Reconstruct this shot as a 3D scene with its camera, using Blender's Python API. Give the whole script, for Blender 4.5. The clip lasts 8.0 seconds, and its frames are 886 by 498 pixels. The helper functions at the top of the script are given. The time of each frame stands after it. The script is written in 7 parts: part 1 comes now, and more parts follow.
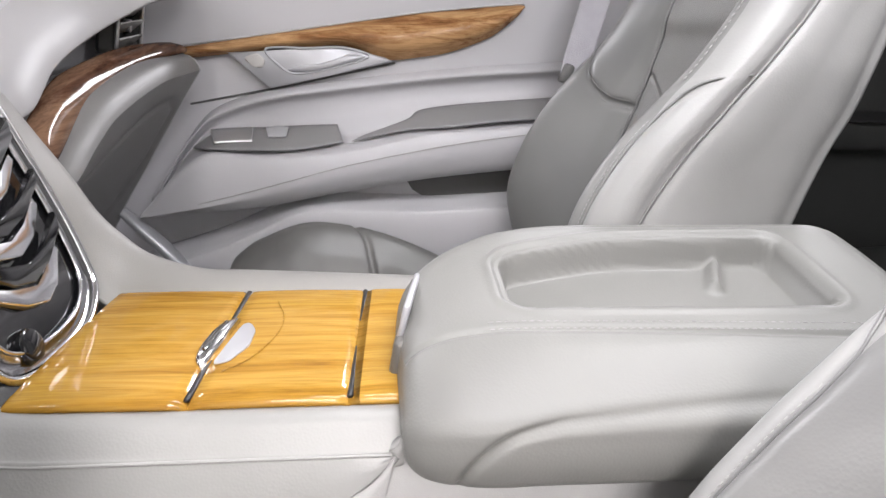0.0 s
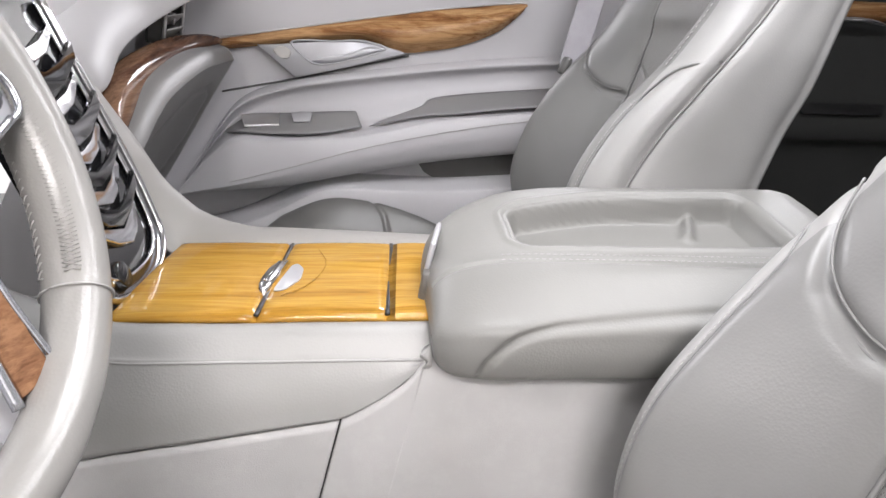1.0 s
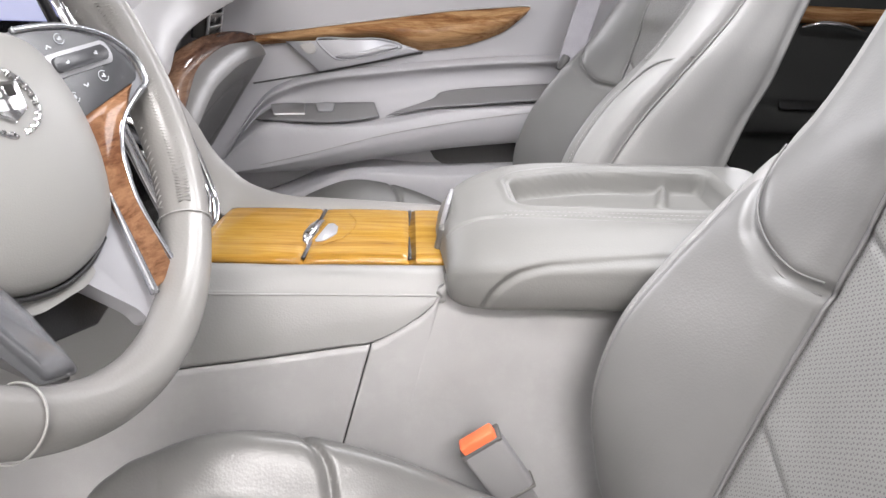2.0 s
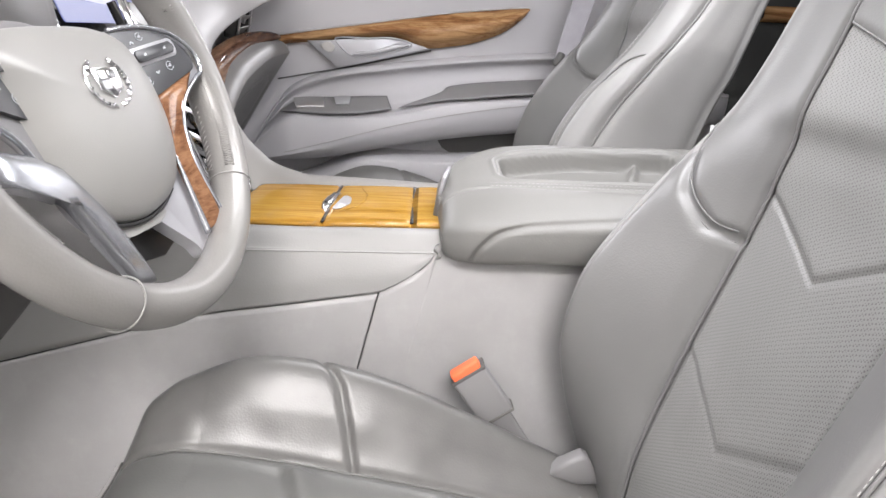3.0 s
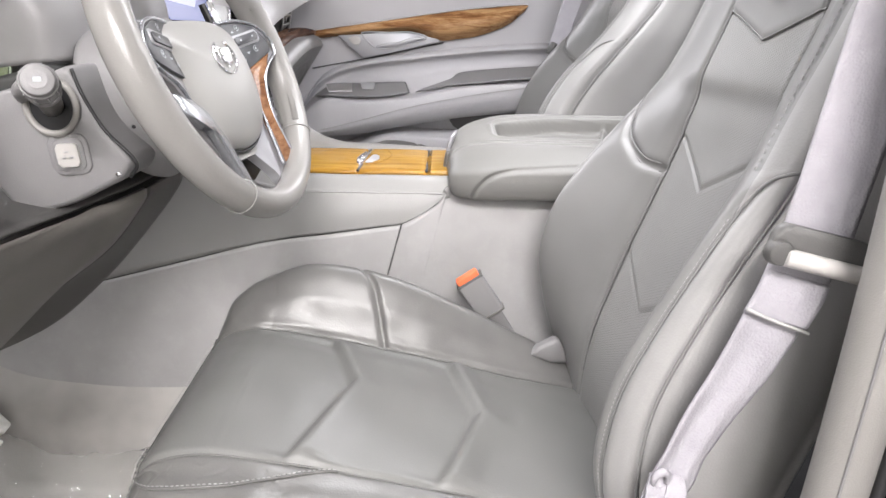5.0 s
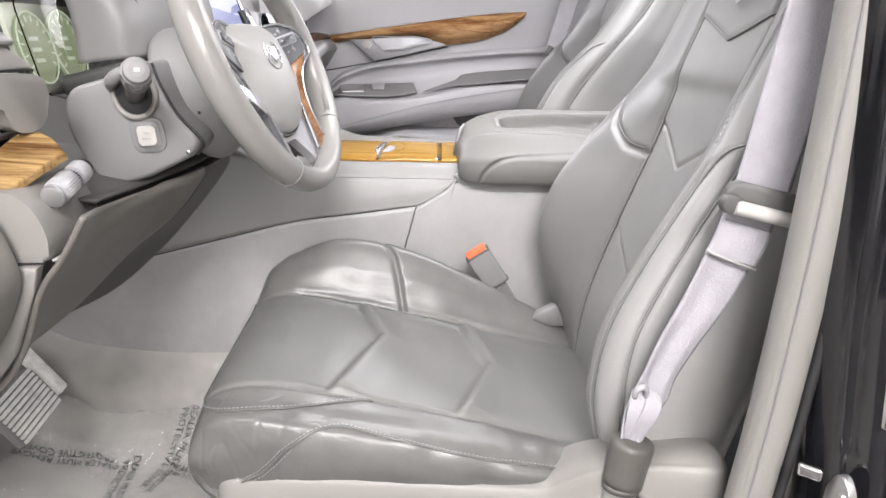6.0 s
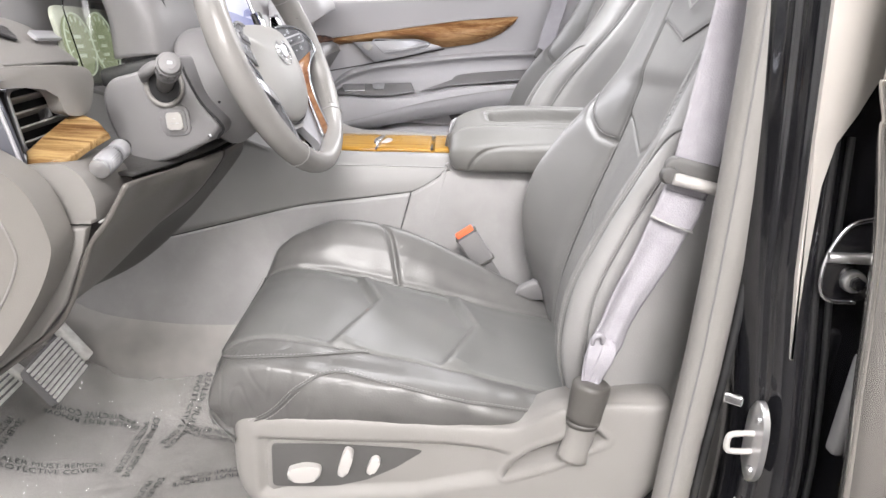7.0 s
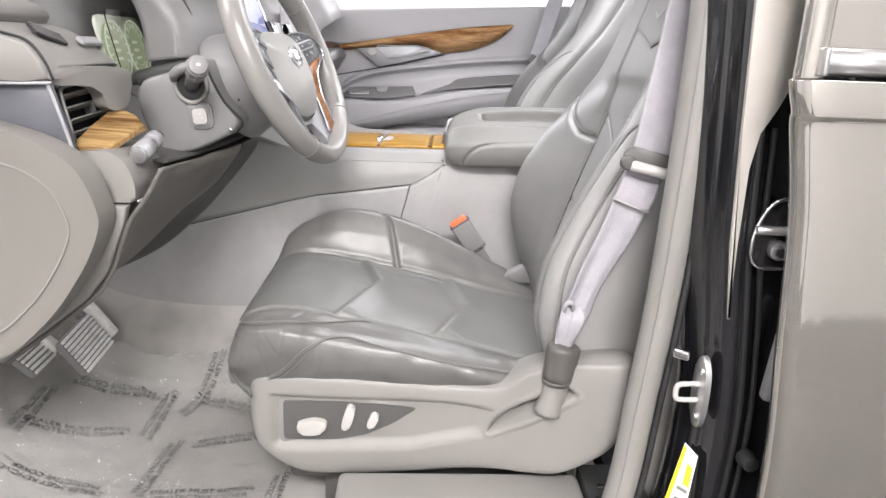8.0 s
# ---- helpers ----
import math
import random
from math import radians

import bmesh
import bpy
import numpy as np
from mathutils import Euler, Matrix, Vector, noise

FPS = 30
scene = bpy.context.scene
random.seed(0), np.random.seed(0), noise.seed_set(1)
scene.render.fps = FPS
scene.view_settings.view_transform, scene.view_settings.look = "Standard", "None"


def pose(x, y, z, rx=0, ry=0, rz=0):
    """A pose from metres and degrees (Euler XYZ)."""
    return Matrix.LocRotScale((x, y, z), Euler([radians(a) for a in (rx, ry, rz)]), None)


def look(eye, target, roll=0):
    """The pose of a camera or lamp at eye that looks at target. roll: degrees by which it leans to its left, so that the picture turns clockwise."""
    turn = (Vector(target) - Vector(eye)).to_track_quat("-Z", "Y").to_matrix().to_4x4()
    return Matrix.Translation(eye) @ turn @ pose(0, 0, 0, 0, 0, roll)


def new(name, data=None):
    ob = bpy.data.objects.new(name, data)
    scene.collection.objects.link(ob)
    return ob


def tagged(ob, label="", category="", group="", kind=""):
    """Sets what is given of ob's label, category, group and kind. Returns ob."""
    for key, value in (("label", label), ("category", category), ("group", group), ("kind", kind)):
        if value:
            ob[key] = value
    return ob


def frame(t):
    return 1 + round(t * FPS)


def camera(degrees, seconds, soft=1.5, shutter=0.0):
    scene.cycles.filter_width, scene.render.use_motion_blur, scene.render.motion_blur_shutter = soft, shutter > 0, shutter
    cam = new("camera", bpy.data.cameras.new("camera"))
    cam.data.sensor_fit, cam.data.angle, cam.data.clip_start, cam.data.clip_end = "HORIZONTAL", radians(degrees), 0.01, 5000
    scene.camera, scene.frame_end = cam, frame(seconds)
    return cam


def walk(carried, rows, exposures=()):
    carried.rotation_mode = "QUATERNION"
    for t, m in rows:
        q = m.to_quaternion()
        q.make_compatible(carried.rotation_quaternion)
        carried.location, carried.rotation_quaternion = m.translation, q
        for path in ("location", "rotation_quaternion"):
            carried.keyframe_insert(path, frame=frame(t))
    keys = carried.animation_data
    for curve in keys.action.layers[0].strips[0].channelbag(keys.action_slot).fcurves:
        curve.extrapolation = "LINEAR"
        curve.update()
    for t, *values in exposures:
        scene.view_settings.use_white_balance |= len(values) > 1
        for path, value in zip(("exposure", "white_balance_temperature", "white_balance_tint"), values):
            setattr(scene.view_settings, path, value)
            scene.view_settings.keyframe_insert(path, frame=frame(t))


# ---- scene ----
cam = camera(66.3, 8.0)
PATH = [
    (0, (0.0, 0.005, 0.879), (0.201, 1.895, 0.256), 1.5),
    (0.5, (-0.016, -0.056, 0.872), (0.189, 1.834, 0.25), 1.8),
    (1, (-0.035, -0.128, 0.865), (0.173, 1.763, 0.25), 2.0),
    (1.5, (-0.062, -0.203, 0.859), (0.148, 1.69, 0.248), 2.3),
    (3, (-0.045, -0.439, 0.859), (0.101, 1.46, 0.248), 2.4),
    (3.5, (-0.034, -0.513, 0.862), (0.085, 1.386, 0.248), 2.0),
    (4, (-0.029, -0.588, 0.863), (0.07, 1.312, 0.245), 1.8),
    (4.5, (-0.031, -0.662, 0.856), (0.06, 1.238, 0.235), 1.6),
    (6, (-0.082, -0.899, 0.84), (0.024, 1.007, 0.243), 1.6),
    (6.5, (-0.076, -0.969, 0.836), (0.03, 0.939, 0.247), 1.6),
    (7, (-0.067, -1.043, 0.832), (0.033, 0.868, 0.249), 1.8),
    (7.5, (-0.058, -1.113, 0.828), (0.032, 0.8, 0.252), 2.0),
    (8, (-0.052, -1.186, 0.831), (0.034, 0.73, 0.265), 2.0),
]
walk(cam, [(t, look(eye, target, roll)) for t, eye, target, roll in PATH], [(0, 0.34, 6500, 13), (1.5, 0.27, 6500, 13), (3.5, 0.27, 6500, 13), (4.5, 0.34, 6500, 13), (6.5, 0.34, 6500, 13), (8, 0.24, 6500, 13)])

# ---- world, room light, exposure ----
world = bpy.data.worlds.new("showroom_world")
scene.world = world
world.use_nodes = True
world.node_tree.nodes["Background"].inputs[0].default_value = (0.95, 0.97, 1.0, 1)
world.node_tree.nodes["Background"].inputs[1].default_value = 0.22
scene.view_settings.exposure = 0.0


def area_lamp(name, spot, target, sx, sy, watts, color):
    data = bpy.data.lights.new(name, "AREA")
    data.shape, data.size, data.size_y, data.energy, data.color = "RECTANGLE", sx, sy, watts, color
    ob = new(name, data)
    ob.matrix_world = look(spot, target)
    return ob


# unseen ceiling lamps added to light the cabin, and the car's roof lamps
for lx, ly, long, watts, tone in ((2.4, -1.4, 1.8, 50, (1.0, 0.98, 0.96)), (0.05, -3.75, 1.8, 330, (1.0, 0.98, 0.96)), (-3.0, -1.5, 2.4, 130, (1.0, 0.99, 0.99)), (-3.2, 3.4, 2.4, 120, (0.95, 0.96, 1.0)), (2.6, 5.0, 2.6, 260, (0.95, 0.96, 1.0)), (-4.2, 5.0, 1.6, 130, (0.95, 0.96, 1.0))):
    area_lamp("unseen_ceiling_lamp", (lx, ly, 3.35), (lx, ly, 0), long, 0.8, watts, tone)
for lx, ly, watts in ((0.12, 0.32, 6.0), (0.58, 0.62, 6.0)):
    area_lamp("dome_lamp", (lx, ly, 1.37), (lx, ly, 0), 0.42, 0.24, watts, (0.97, 0.98, 1.0))

# ---- materials ----


def mat_base(name, color, rough=0.5, metal=0.0, coat=0.0, coat_rough=0.05, spec=0.5):
    m = bpy.data.materials.new(name)
    m.use_nodes = True
    b = m.node_tree.nodes["Principled BSDF"]
    b.inputs["Base Color"].default_value = (*color, 1)
    b.inputs["Roughness"].default_value = rough
    b.inputs["Metallic"].default_value = metal
    b.inputs["Coat Weight"].default_value = coat
    b.inputs["Coat Roughness"].default_value = coat_rough
    b.inputs["Specular IOR Level"].default_value = spec
    return m, m.node_tree, b


def node(nt, kind, **sockets):
    n = nt.nodes.new(kind)
    for key, value in sockets.items():
        n.inputs[key.replace("_", " ")].default_value = value
    return n


def coords(nt, scale=(1, 1, 1), turn=(0, 0, 0)):
    tc = nt.nodes.new("ShaderNodeTexCoord")
    mp = nt.nodes.new("ShaderNodeMapping")
    mp.inputs["Scale"].default_value = scale
    mp.inputs["Rotation"].default_value = turn
    nt.links.new(tc.outputs["Object"], mp.inputs["Vector"])
    return mp.outputs["Vector"]


def ramp(nt, source, stops):
    r = nt.nodes.new("ShaderNodeValToRGB")
    while len(r.color_ramp.elements) < len(stops):
        r.color_ramp.elements.new(0.5)
    for e, (p, c) in zip(r.color_ramp.elements, stops):
        e.position, e.color = p, (*c, 1)
    nt.links.new(source, r.inputs["Fac"])
    return r.outputs["Color"]


def surface_mat(name, color, rough, grain, grain_depth, vary=0.12, blotch=7.0, metal=0.0, spec=0.5, holes=False, coat=0.0, wear=0.0, dimple=0.0):
    """A slightly uneven surface: blotches of tone, a fine grain in relief, uneven gloss."""
    m, nt, b = mat_base(name, color, rough, metal, coat, 0.1, spec)
    v = coords(nt)
    big = node(nt, "ShaderNodeTexNoise", Scale=blotch, Detail=2.5, Roughness=0.5)
    nt.links.new(v, big.inputs["Vector"])
    lo = tuple(c * (1 - vary) for c in color)
    hi = tuple(min(1, c * (1 + vary)) for c in color)
    col = ramp(nt, big.outputs["Fac"], ((0.2, lo), (0.8, hi)))
    fine = node(nt, "ShaderNodeTexVoronoi", Scale=grain)
    nt.links.new(v, fine.inputs["Vector"])
    height = fine.outputs["Distance"]
    if holes:
        dots = node(nt, "ShaderNodeTexVoronoi", Scale=holes, Randomness=0.0)
        nt.links.new(coords(nt, (1, 1, 1), (0.4, 0.6, 0.78)), dots.inputs["Vector"])
        edge = nt.nodes.new("ShaderNodeMapRange")
        edge.inputs["From Min"].default_value, edge.inputs["From Max"].default_value = 0.30, 0.42
        nt.links.new(dots.outputs["Distance"], edge.inputs["Value"])
        mix = nt.nodes.new("ShaderNodeMixRGB")
        mix.blend_type = "MULTIPLY"
        mix.inputs["Fac"].default_value = 0.45
        nt.links.new(col, mix.inputs["Color1"])
        nt.links.new(edge.outputs["Result"], mix.inputs["Color2"])
        col, height = mix.outputs["Color"], edge.outputs["Result"]
    if wear:
        scratch = node(nt, "ShaderNodeTexNoise", Scale=24.0, Detail=8.0, Roughness=0.75)
        nt.links.new(v, scratch.inputs["Vector"])
        worn = ramp(nt, scratch.outputs["Fac"], ((0.48, (0, 0, 0)), (0.85, (wear, wear, wear))))
        add = nt.nodes.new("ShaderNodeMixRGB")
        add.blend_type = "SCREEN"
        add.inputs["Fac"].default_value = 1.0
        nt.links.new(col, add.inputs["Color1"])
        nt.links.new(worn, add.inputs["Color2"])
        col = add.outputs["Color"]
    nt.links.new(col, b.inputs["Base Color"])
    gloss = nt.nodes.new("ShaderNodeMapRange")
    gloss.inputs["To Min"].default_value, gloss.inputs["To Max"].default_value = rough - 0.02, rough + 0.03
    nt.links.new(big.outputs["Fac"], gloss.inputs["Value"])
    nt.links.new(gloss.outputs["Result"], b.inputs["Roughness"])
    bump = node(nt, "ShaderNodeBump", Strength=0.35, Distance=grain_depth)
    nt.links.new(height, bump.inputs["Height"])
    if dimple:
        soft = node(nt, "ShaderNodeTexNoise", Scale=7.0, Detail=1.0, Roughness=0.4)
        nt.links.new(v, soft.inputs["Vector"])
        swell = node(nt, "ShaderNodeBump", Strength=1.0, Distance=dimple)
        nt.links.new(soft.outputs["Fac"], swell.inputs["Height"])
        nt.links.new(swell.outputs["Normal"], bump.inputs["Normal"])
    nt.links.new(bump.outputs["Normal"], b.inputs["Normal"])
    return m


def wood_mat(name, dark, mid, light, axis=0, fine=1.0, coat=0.32):
    """Lacquered veneer whose grain runs along one axis."""
    m, nt, b = mat_base(name, mid, 0.4, 0.0, coat, 0.07, 0.0)
    stretch = [9.0, 9.0, 9.0]
    stretch[axis] = 0.9
    v = coords(nt, tuple(stretch))
    warp = node(nt, "ShaderNodeTexNoise", Scale=3.2 * fine, Detail=9.0, Roughness=0.68, Distortion=0.9)
    nt.links.new(v, warp.inputs["Vector"])
    col = ramp(nt, warp.outputs["Fac"], ((0.28, dark), (0.42, mid), (0.58, light), (0.75, mid)))
    thin = [190.0, 190.0, 190.0]
    thin[axis] = 5.0
    pores = node(nt, "ShaderNodeTexNoise", Scale=1.6, Detail=3.0, Roughness=0.7)
    nt.links.new(coords(nt, tuple(thin)), pores.inputs["Vector"])
    shade = ramp(nt, pores.outputs["Fac"], ((0.36, (0.45, 0.42, 0.4)), (0.52, (1, 1, 1))))
    mix = nt.nodes.new("ShaderNodeMixRGB")
    mix.blend_type = "MULTIPLY"
    mix.inputs["Fac"].default_value = 0.42
    nt.links.new(col, mix.inputs["Color1"])
    nt.links.new(shade, mix.inputs["Color2"])
    nt.links.new(mix.outputs["Color"], b.inputs["Base Color"])
    return m


def glass_mat(name, color=(1, 1, 1), rough=0.0):
    m, nt, b = mat_base(name, color, rough)
    b.inputs["Transmission Weight"].default_value = 1.0
    b.inputs["IOR"].default_value = 1.3
    return m


def glow_mat(name, color, strength):
    m, nt, b = mat_base(name, (0.02, 0.02, 0.02), 0.2)
    b.inputs["Emission Color"].default_value = (*color, 1)
    b.inputs["Emission Strength"].default_value = strength
    return m


LEATHER_CONSOLE = surface_mat("grey_console_leather", (0.165, 0.163, 0.155), 0.44, 420.0, 0.0003, 0.09, 8.0, spec=0.35)
CONSOLE_TOP = surface_mat("pale_console_leather", (0.262, 0.258, 0.252), 0.42, 420.0, 0.0003, 0.08, 8.0, spec=0.4)
LEATHER = surface_mat("grey_leather", (0.28, 0.276, 0.27), 0.40, 420.0, 0.0003, 0.10, 9.0)
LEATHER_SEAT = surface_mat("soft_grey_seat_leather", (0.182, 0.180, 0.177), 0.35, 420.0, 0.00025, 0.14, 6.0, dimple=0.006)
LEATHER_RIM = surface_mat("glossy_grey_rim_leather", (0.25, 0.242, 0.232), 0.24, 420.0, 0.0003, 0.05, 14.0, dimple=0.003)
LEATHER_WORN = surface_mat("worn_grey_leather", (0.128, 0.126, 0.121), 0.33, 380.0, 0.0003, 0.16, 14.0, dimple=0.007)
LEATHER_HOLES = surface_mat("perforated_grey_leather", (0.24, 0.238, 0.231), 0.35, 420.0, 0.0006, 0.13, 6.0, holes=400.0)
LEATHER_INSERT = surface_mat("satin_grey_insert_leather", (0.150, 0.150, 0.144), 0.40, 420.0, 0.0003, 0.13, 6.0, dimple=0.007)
STITCH = surface_mat("pale_grey_thread", (0.38, 0.375, 0.365), 0.7, 900.0, 0.0003)
THREAD_PALE = surface_mat("white_thread", (0.36, 0.355, 0.345), 0.7, 900.0, 0.0002)
SMOKED = surface_mat("smoked_chrome", (0.42, 0.42, 0.43), 0.10, 60.0, 0.0001, 0.03, 6.0, metal=1.0)
PLASTIC = surface_mat("grey_grained_plastic", (0.245, 0.235, 0.223), 0.48, 700.0, 0.0004, 0.06, 5.0)
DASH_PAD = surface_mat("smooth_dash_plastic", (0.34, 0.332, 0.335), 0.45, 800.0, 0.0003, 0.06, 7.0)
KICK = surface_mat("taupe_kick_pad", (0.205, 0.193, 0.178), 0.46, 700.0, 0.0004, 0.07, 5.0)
# lower dash grey, darkened to carry the shade on its rear-facing side
PAD_SHADED = surface_mat("shaded_grey_dash_pad", (0.165, 0.160, 0.157), 0.44, 700.0, 0.0004, 0.06, 5.0)
PLASTIC_SOFT = surface_mat("soft_grey_trim", (0.475, 0.468, 0.483), 0.50, 800.0, 0.0004, 0.05, 4.0)
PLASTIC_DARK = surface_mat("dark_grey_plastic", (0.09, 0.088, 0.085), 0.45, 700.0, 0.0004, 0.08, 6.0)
CAP_BLUE = surface_mat("blue_grey_cap", (0.085, 0.088, 0.105), 0.28, 900.0, 0.0003, 0.06, 5.0)
DIAL_GREY = surface_mat("pale_green_dial_plate", (0.30, 0.32, 0.26), 0.4, 900.0, 0.0002, 0.05, 9.0)
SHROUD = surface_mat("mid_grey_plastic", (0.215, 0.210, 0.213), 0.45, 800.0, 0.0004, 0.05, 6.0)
CONSOLE_SIDE = surface_mat("pale_console_trim", (0.325, 0.320, 0.317), 0.42, 800.0, 0.0003, 0.13, 10.0, wear=0.06)
SLEEVE = surface_mat("dark_sleeve_plastic", (0.095, 0.090, 0.083), 0.42, 800.0, 0.0003, 0.08, 9.0)
# knee trim darkened: the shade under the dash is put into its colour
KNEE_SHADED = surface_mat("taupe_knee_trim_shaded", (0.045, 0.041, 0.038), 0.5, 800.0, 0.0003, 0.08, 7.0)
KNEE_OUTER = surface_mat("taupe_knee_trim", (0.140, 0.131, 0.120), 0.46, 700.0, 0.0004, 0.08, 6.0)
PEDAL_WHITE = surface_mat("worn_white_rib", (0.84, 0.82, 0.77), 0.5, 300.0, 0.0006, 0.25, 60.0)
SHROUD_PALE = surface_mat("grey_column_plastic", (0.205, 0.200, 0.203), 0.45, 800.0, 0.0003, 0.06, 7.0)
LEATHER_HUB = surface_mat("smooth_grey_cover_leather", (0.30, 0.296, 0.282), 0.36, 900.0, 0.0002, 0.05, 6.0)
POD = surface_mat("dark_key_plastic", (0.045, 0.046, 0.05), 0.30, 900.0, 0.0002, 0.06, 8.0)
BLACK = surface_mat("black_plastic", (0.012, 0.012, 0.013), 0.4, 700.0, 0.0003, 0.1, 6.0)
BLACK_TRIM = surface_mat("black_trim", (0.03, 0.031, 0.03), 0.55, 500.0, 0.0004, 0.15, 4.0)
RUBBER = surface_mat("black_rubber", (0.02, 0.02, 0.021), 0.55, 600.0, 0.0003, 0.2, 8.0)
GLOSS_BLACK = mat_base("piano_black", (0.008, 0.008, 0.009), 0.08, 0.0, 0.6)[0]
PAINT_BLACK = surface_mat("black_body_paint", (0.010, 0.010, 0.012), 0.08, 40.0, 0.00002, 0.2, 5.0, coat=1.0)
PAINT_SATIN = surface_mat("satin_taupe_cover", (0.50, 0.475, 0.44), 0.30, 60.0, 0.00004, 0.03, 4.0, metal=0.15, coat=0.3)
PAINT = mat_base("metallic_taupe_paint", (0.50, 0.478, 0.448), 0.07, 0.82, 0.7, 0.02)[0]
CHROME = surface_mat("chrome", (0.80, 0.80, 0.82), 0.13, 60.0, 0.0001, 0.03, 6.0, metal=1.0)
SILVER = surface_mat("satin_silver", (0.62, 0.62, 0.63), 0.30, 900.0, 0.0001, 0.05, 6.0, metal=0.9)
BRIGHT = surface_mat("bright_satin_metal", (0.46, 0.47, 0.50), 0.24, 900.0, 0.0001, 0.04, 6.0, metal=0.85)
SILVER_PAINT = surface_mat("silver_painted_plastic", (0.42, 0.42, 0.44), 0.32, 900.0, 0.0001, 0.04, 6.0, metal=0.3)
WOOD = wood_mat("amber_veneer", (0.155, 0.070, 0.012), (0.315, 0.162, 0.024), (0.42, 0.245, 0.048), 0, 1.0, 0.6)
WOOD_DOOR = wood_mat("brown_veneer", (0.07, 0.028, 0.012), (0.27, 0.125, 0.05), (0.52, 0.31, 0.15), 0, 1.3)
WOOD_DASH = wood_mat("streaked_amber_veneer", (0.040, 0.019, 0.009), (0.15, 0.076, 0.028), (0.42, 0.28, 0.125), 0, 1.2, 0.6)
WOOD_RED = wood_mat("reddish_veneer", (0.025, 0.011, 0.008), (0.085, 0.040, 0.024), (0.19, 0.11, 0.068), 1)
WOOD_WHEEL = wood_mat("rim_veneer", (0.045, 0.018, 0.012), (0.155, 0.070, 0.036), (0.29, 0.155, 0.085), 1, 1.6)
BELT = surface_mat("pale_grey_webbing", (0.36, 0.348, 0.375), 0.75, 420.0, 0.0012, 0.10, 40.0)
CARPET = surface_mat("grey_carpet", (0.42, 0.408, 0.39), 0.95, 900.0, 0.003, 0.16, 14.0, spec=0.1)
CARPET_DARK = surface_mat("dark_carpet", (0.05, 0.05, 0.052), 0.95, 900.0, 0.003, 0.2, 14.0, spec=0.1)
ORANGE = surface_mat("orange_plastic", (0.85, 0.16, 0.06), 0.45, 900.0, 0.0002, 0.05, 20.0)
PALE_GLOSS = surface_mat("pale_switch_plastic", (0.48, 0.465, 0.445), 0.30, 900.0, 0.0002, 0.04, 9.0)
INK = mat_base("black_ink", (0.065, 0.065, 0.07), 0.6)[0]
PALE_INK = mat_base("pale_ink", (0.55, 0.57, 0.60), 0.5)[0]
YELLOW = mat_base("yellow_print", (0.72, 0.78, 0.04), 0.35)[0]
LABEL_WHITE = mat_base("white_label", (0.86, 0.87, 0.82), 0.35)[0]
WALL_WHITE = surface_mat("showroom_white", (0.78, 0.775, 0.76), 0.6, 300.0, 0.0003, 0.03, 0.6)
TILE_GREY = surface_mat("showroom_floor", (0.06, 0.057, 0.054), 0.22, 200.0, 0.0003, 0.08, 1.2)
HEADLINER = surface_mat("headliner_cloth", (0.62, 0.61, 0.58), 0.9, 900.0, 0.0006, 0.04, 6.0)
SCREEN = glow_mat("lit_screen", (0.20, 0.24, 0.58), 0.55)
SCREEN_PALE = glow_mat("lit_screen_field", (0.52, 0.55, 0.78), 0.75)
GAUGE = glow_mat("gauge_glow", (0.62, 0.72, 0.42), 0.30)
GAUGE_LINE = glow_mat("gauge_line_glow", (0.78, 0.90, 0.66), 0.45)
CLEAR = glass_mat("clear_pane")


def film_mat():
    """Thin clear film: mostly see-through, glossy, crumpled."""
    m = bpy.data.materials.new("clear_film")
    m.use_nodes = True
    nt = m.node_tree
    b = nt.nodes["Principled BSDF"]
    b.inputs["Base Color"].default_value = (0.53, 0.52, 0.505, 1)
    b.inputs["Roughness"].default_value = 0.05
    b.inputs["Alpha"].default_value = 0.42
    b.inputs["Specular IOR Level"].default_value = 0.9
    v = coords(nt)
    a = node(nt, "ShaderNodeTexNoise", Scale=15.0, Detail=4.0, Roughness=0.6, Distortion=1.2)
    nt.links.new(v, a.inputs["Vector"])
    bump = node(nt, "ShaderNodeBump", Strength=0.75, Distance=0.024)
    nt.links.new(a.outputs["Fac"], bump.inputs["Height"])
    nt.links.new(bump.outputs["Normal"], b.inputs["Normal"])
    return m


FILM = film_mat()

# ---- building helpers ----
BASE = {}


def thing(name, base, label, category, group="", kind=""):
    """An empty at a thing's base, under which its parts hang."""
    ob = new(name)
    ob.location = base
    ob.empty_display_size = 0.05
    BASE[ob.name] = Vector(base)
    return tagged(ob, label, category, group, kind)


def put(name, verts, faces, mat, parent=None, label="", smooth=True):
    """One mesh object from world coordinates, under a thing or a part."""
    origin = BASE[parent.name] if parent else Vector((0, 0, 0))
    me = bpy.data.meshes.new(name)
    me.from_pydata([(v[0] - origin.x, v[1] - origin.y, v[2] - origin.z) for v in verts], [], faces)
    me.materials.append(mat)
    if smooth:
        me.shade_smooth()
    me.update()
    ob = new(name, me)
    BASE[ob.name] = origin
    if parent:
        ob.parent = parent
    if label:
        ob["label"] = label
    return ob


def part(name, bm, mat, parent=None, label="", smooth=True, sharp=35):
    bmesh.ops.recalc_face_normals(bm, faces=bm.faces[:])
    verts = [v.co.copy() for v in bm.verts]
    bm.verts.index_update()
    faces = [[v.index for v in f.verts] for f in bm.faces]
    bm.free()
    ob = put(name, verts, faces, mat, parent, label, smooth)
    if smooth:
        ob.data.set_sharp_from_angle(angle=radians(sharp))
    return ob


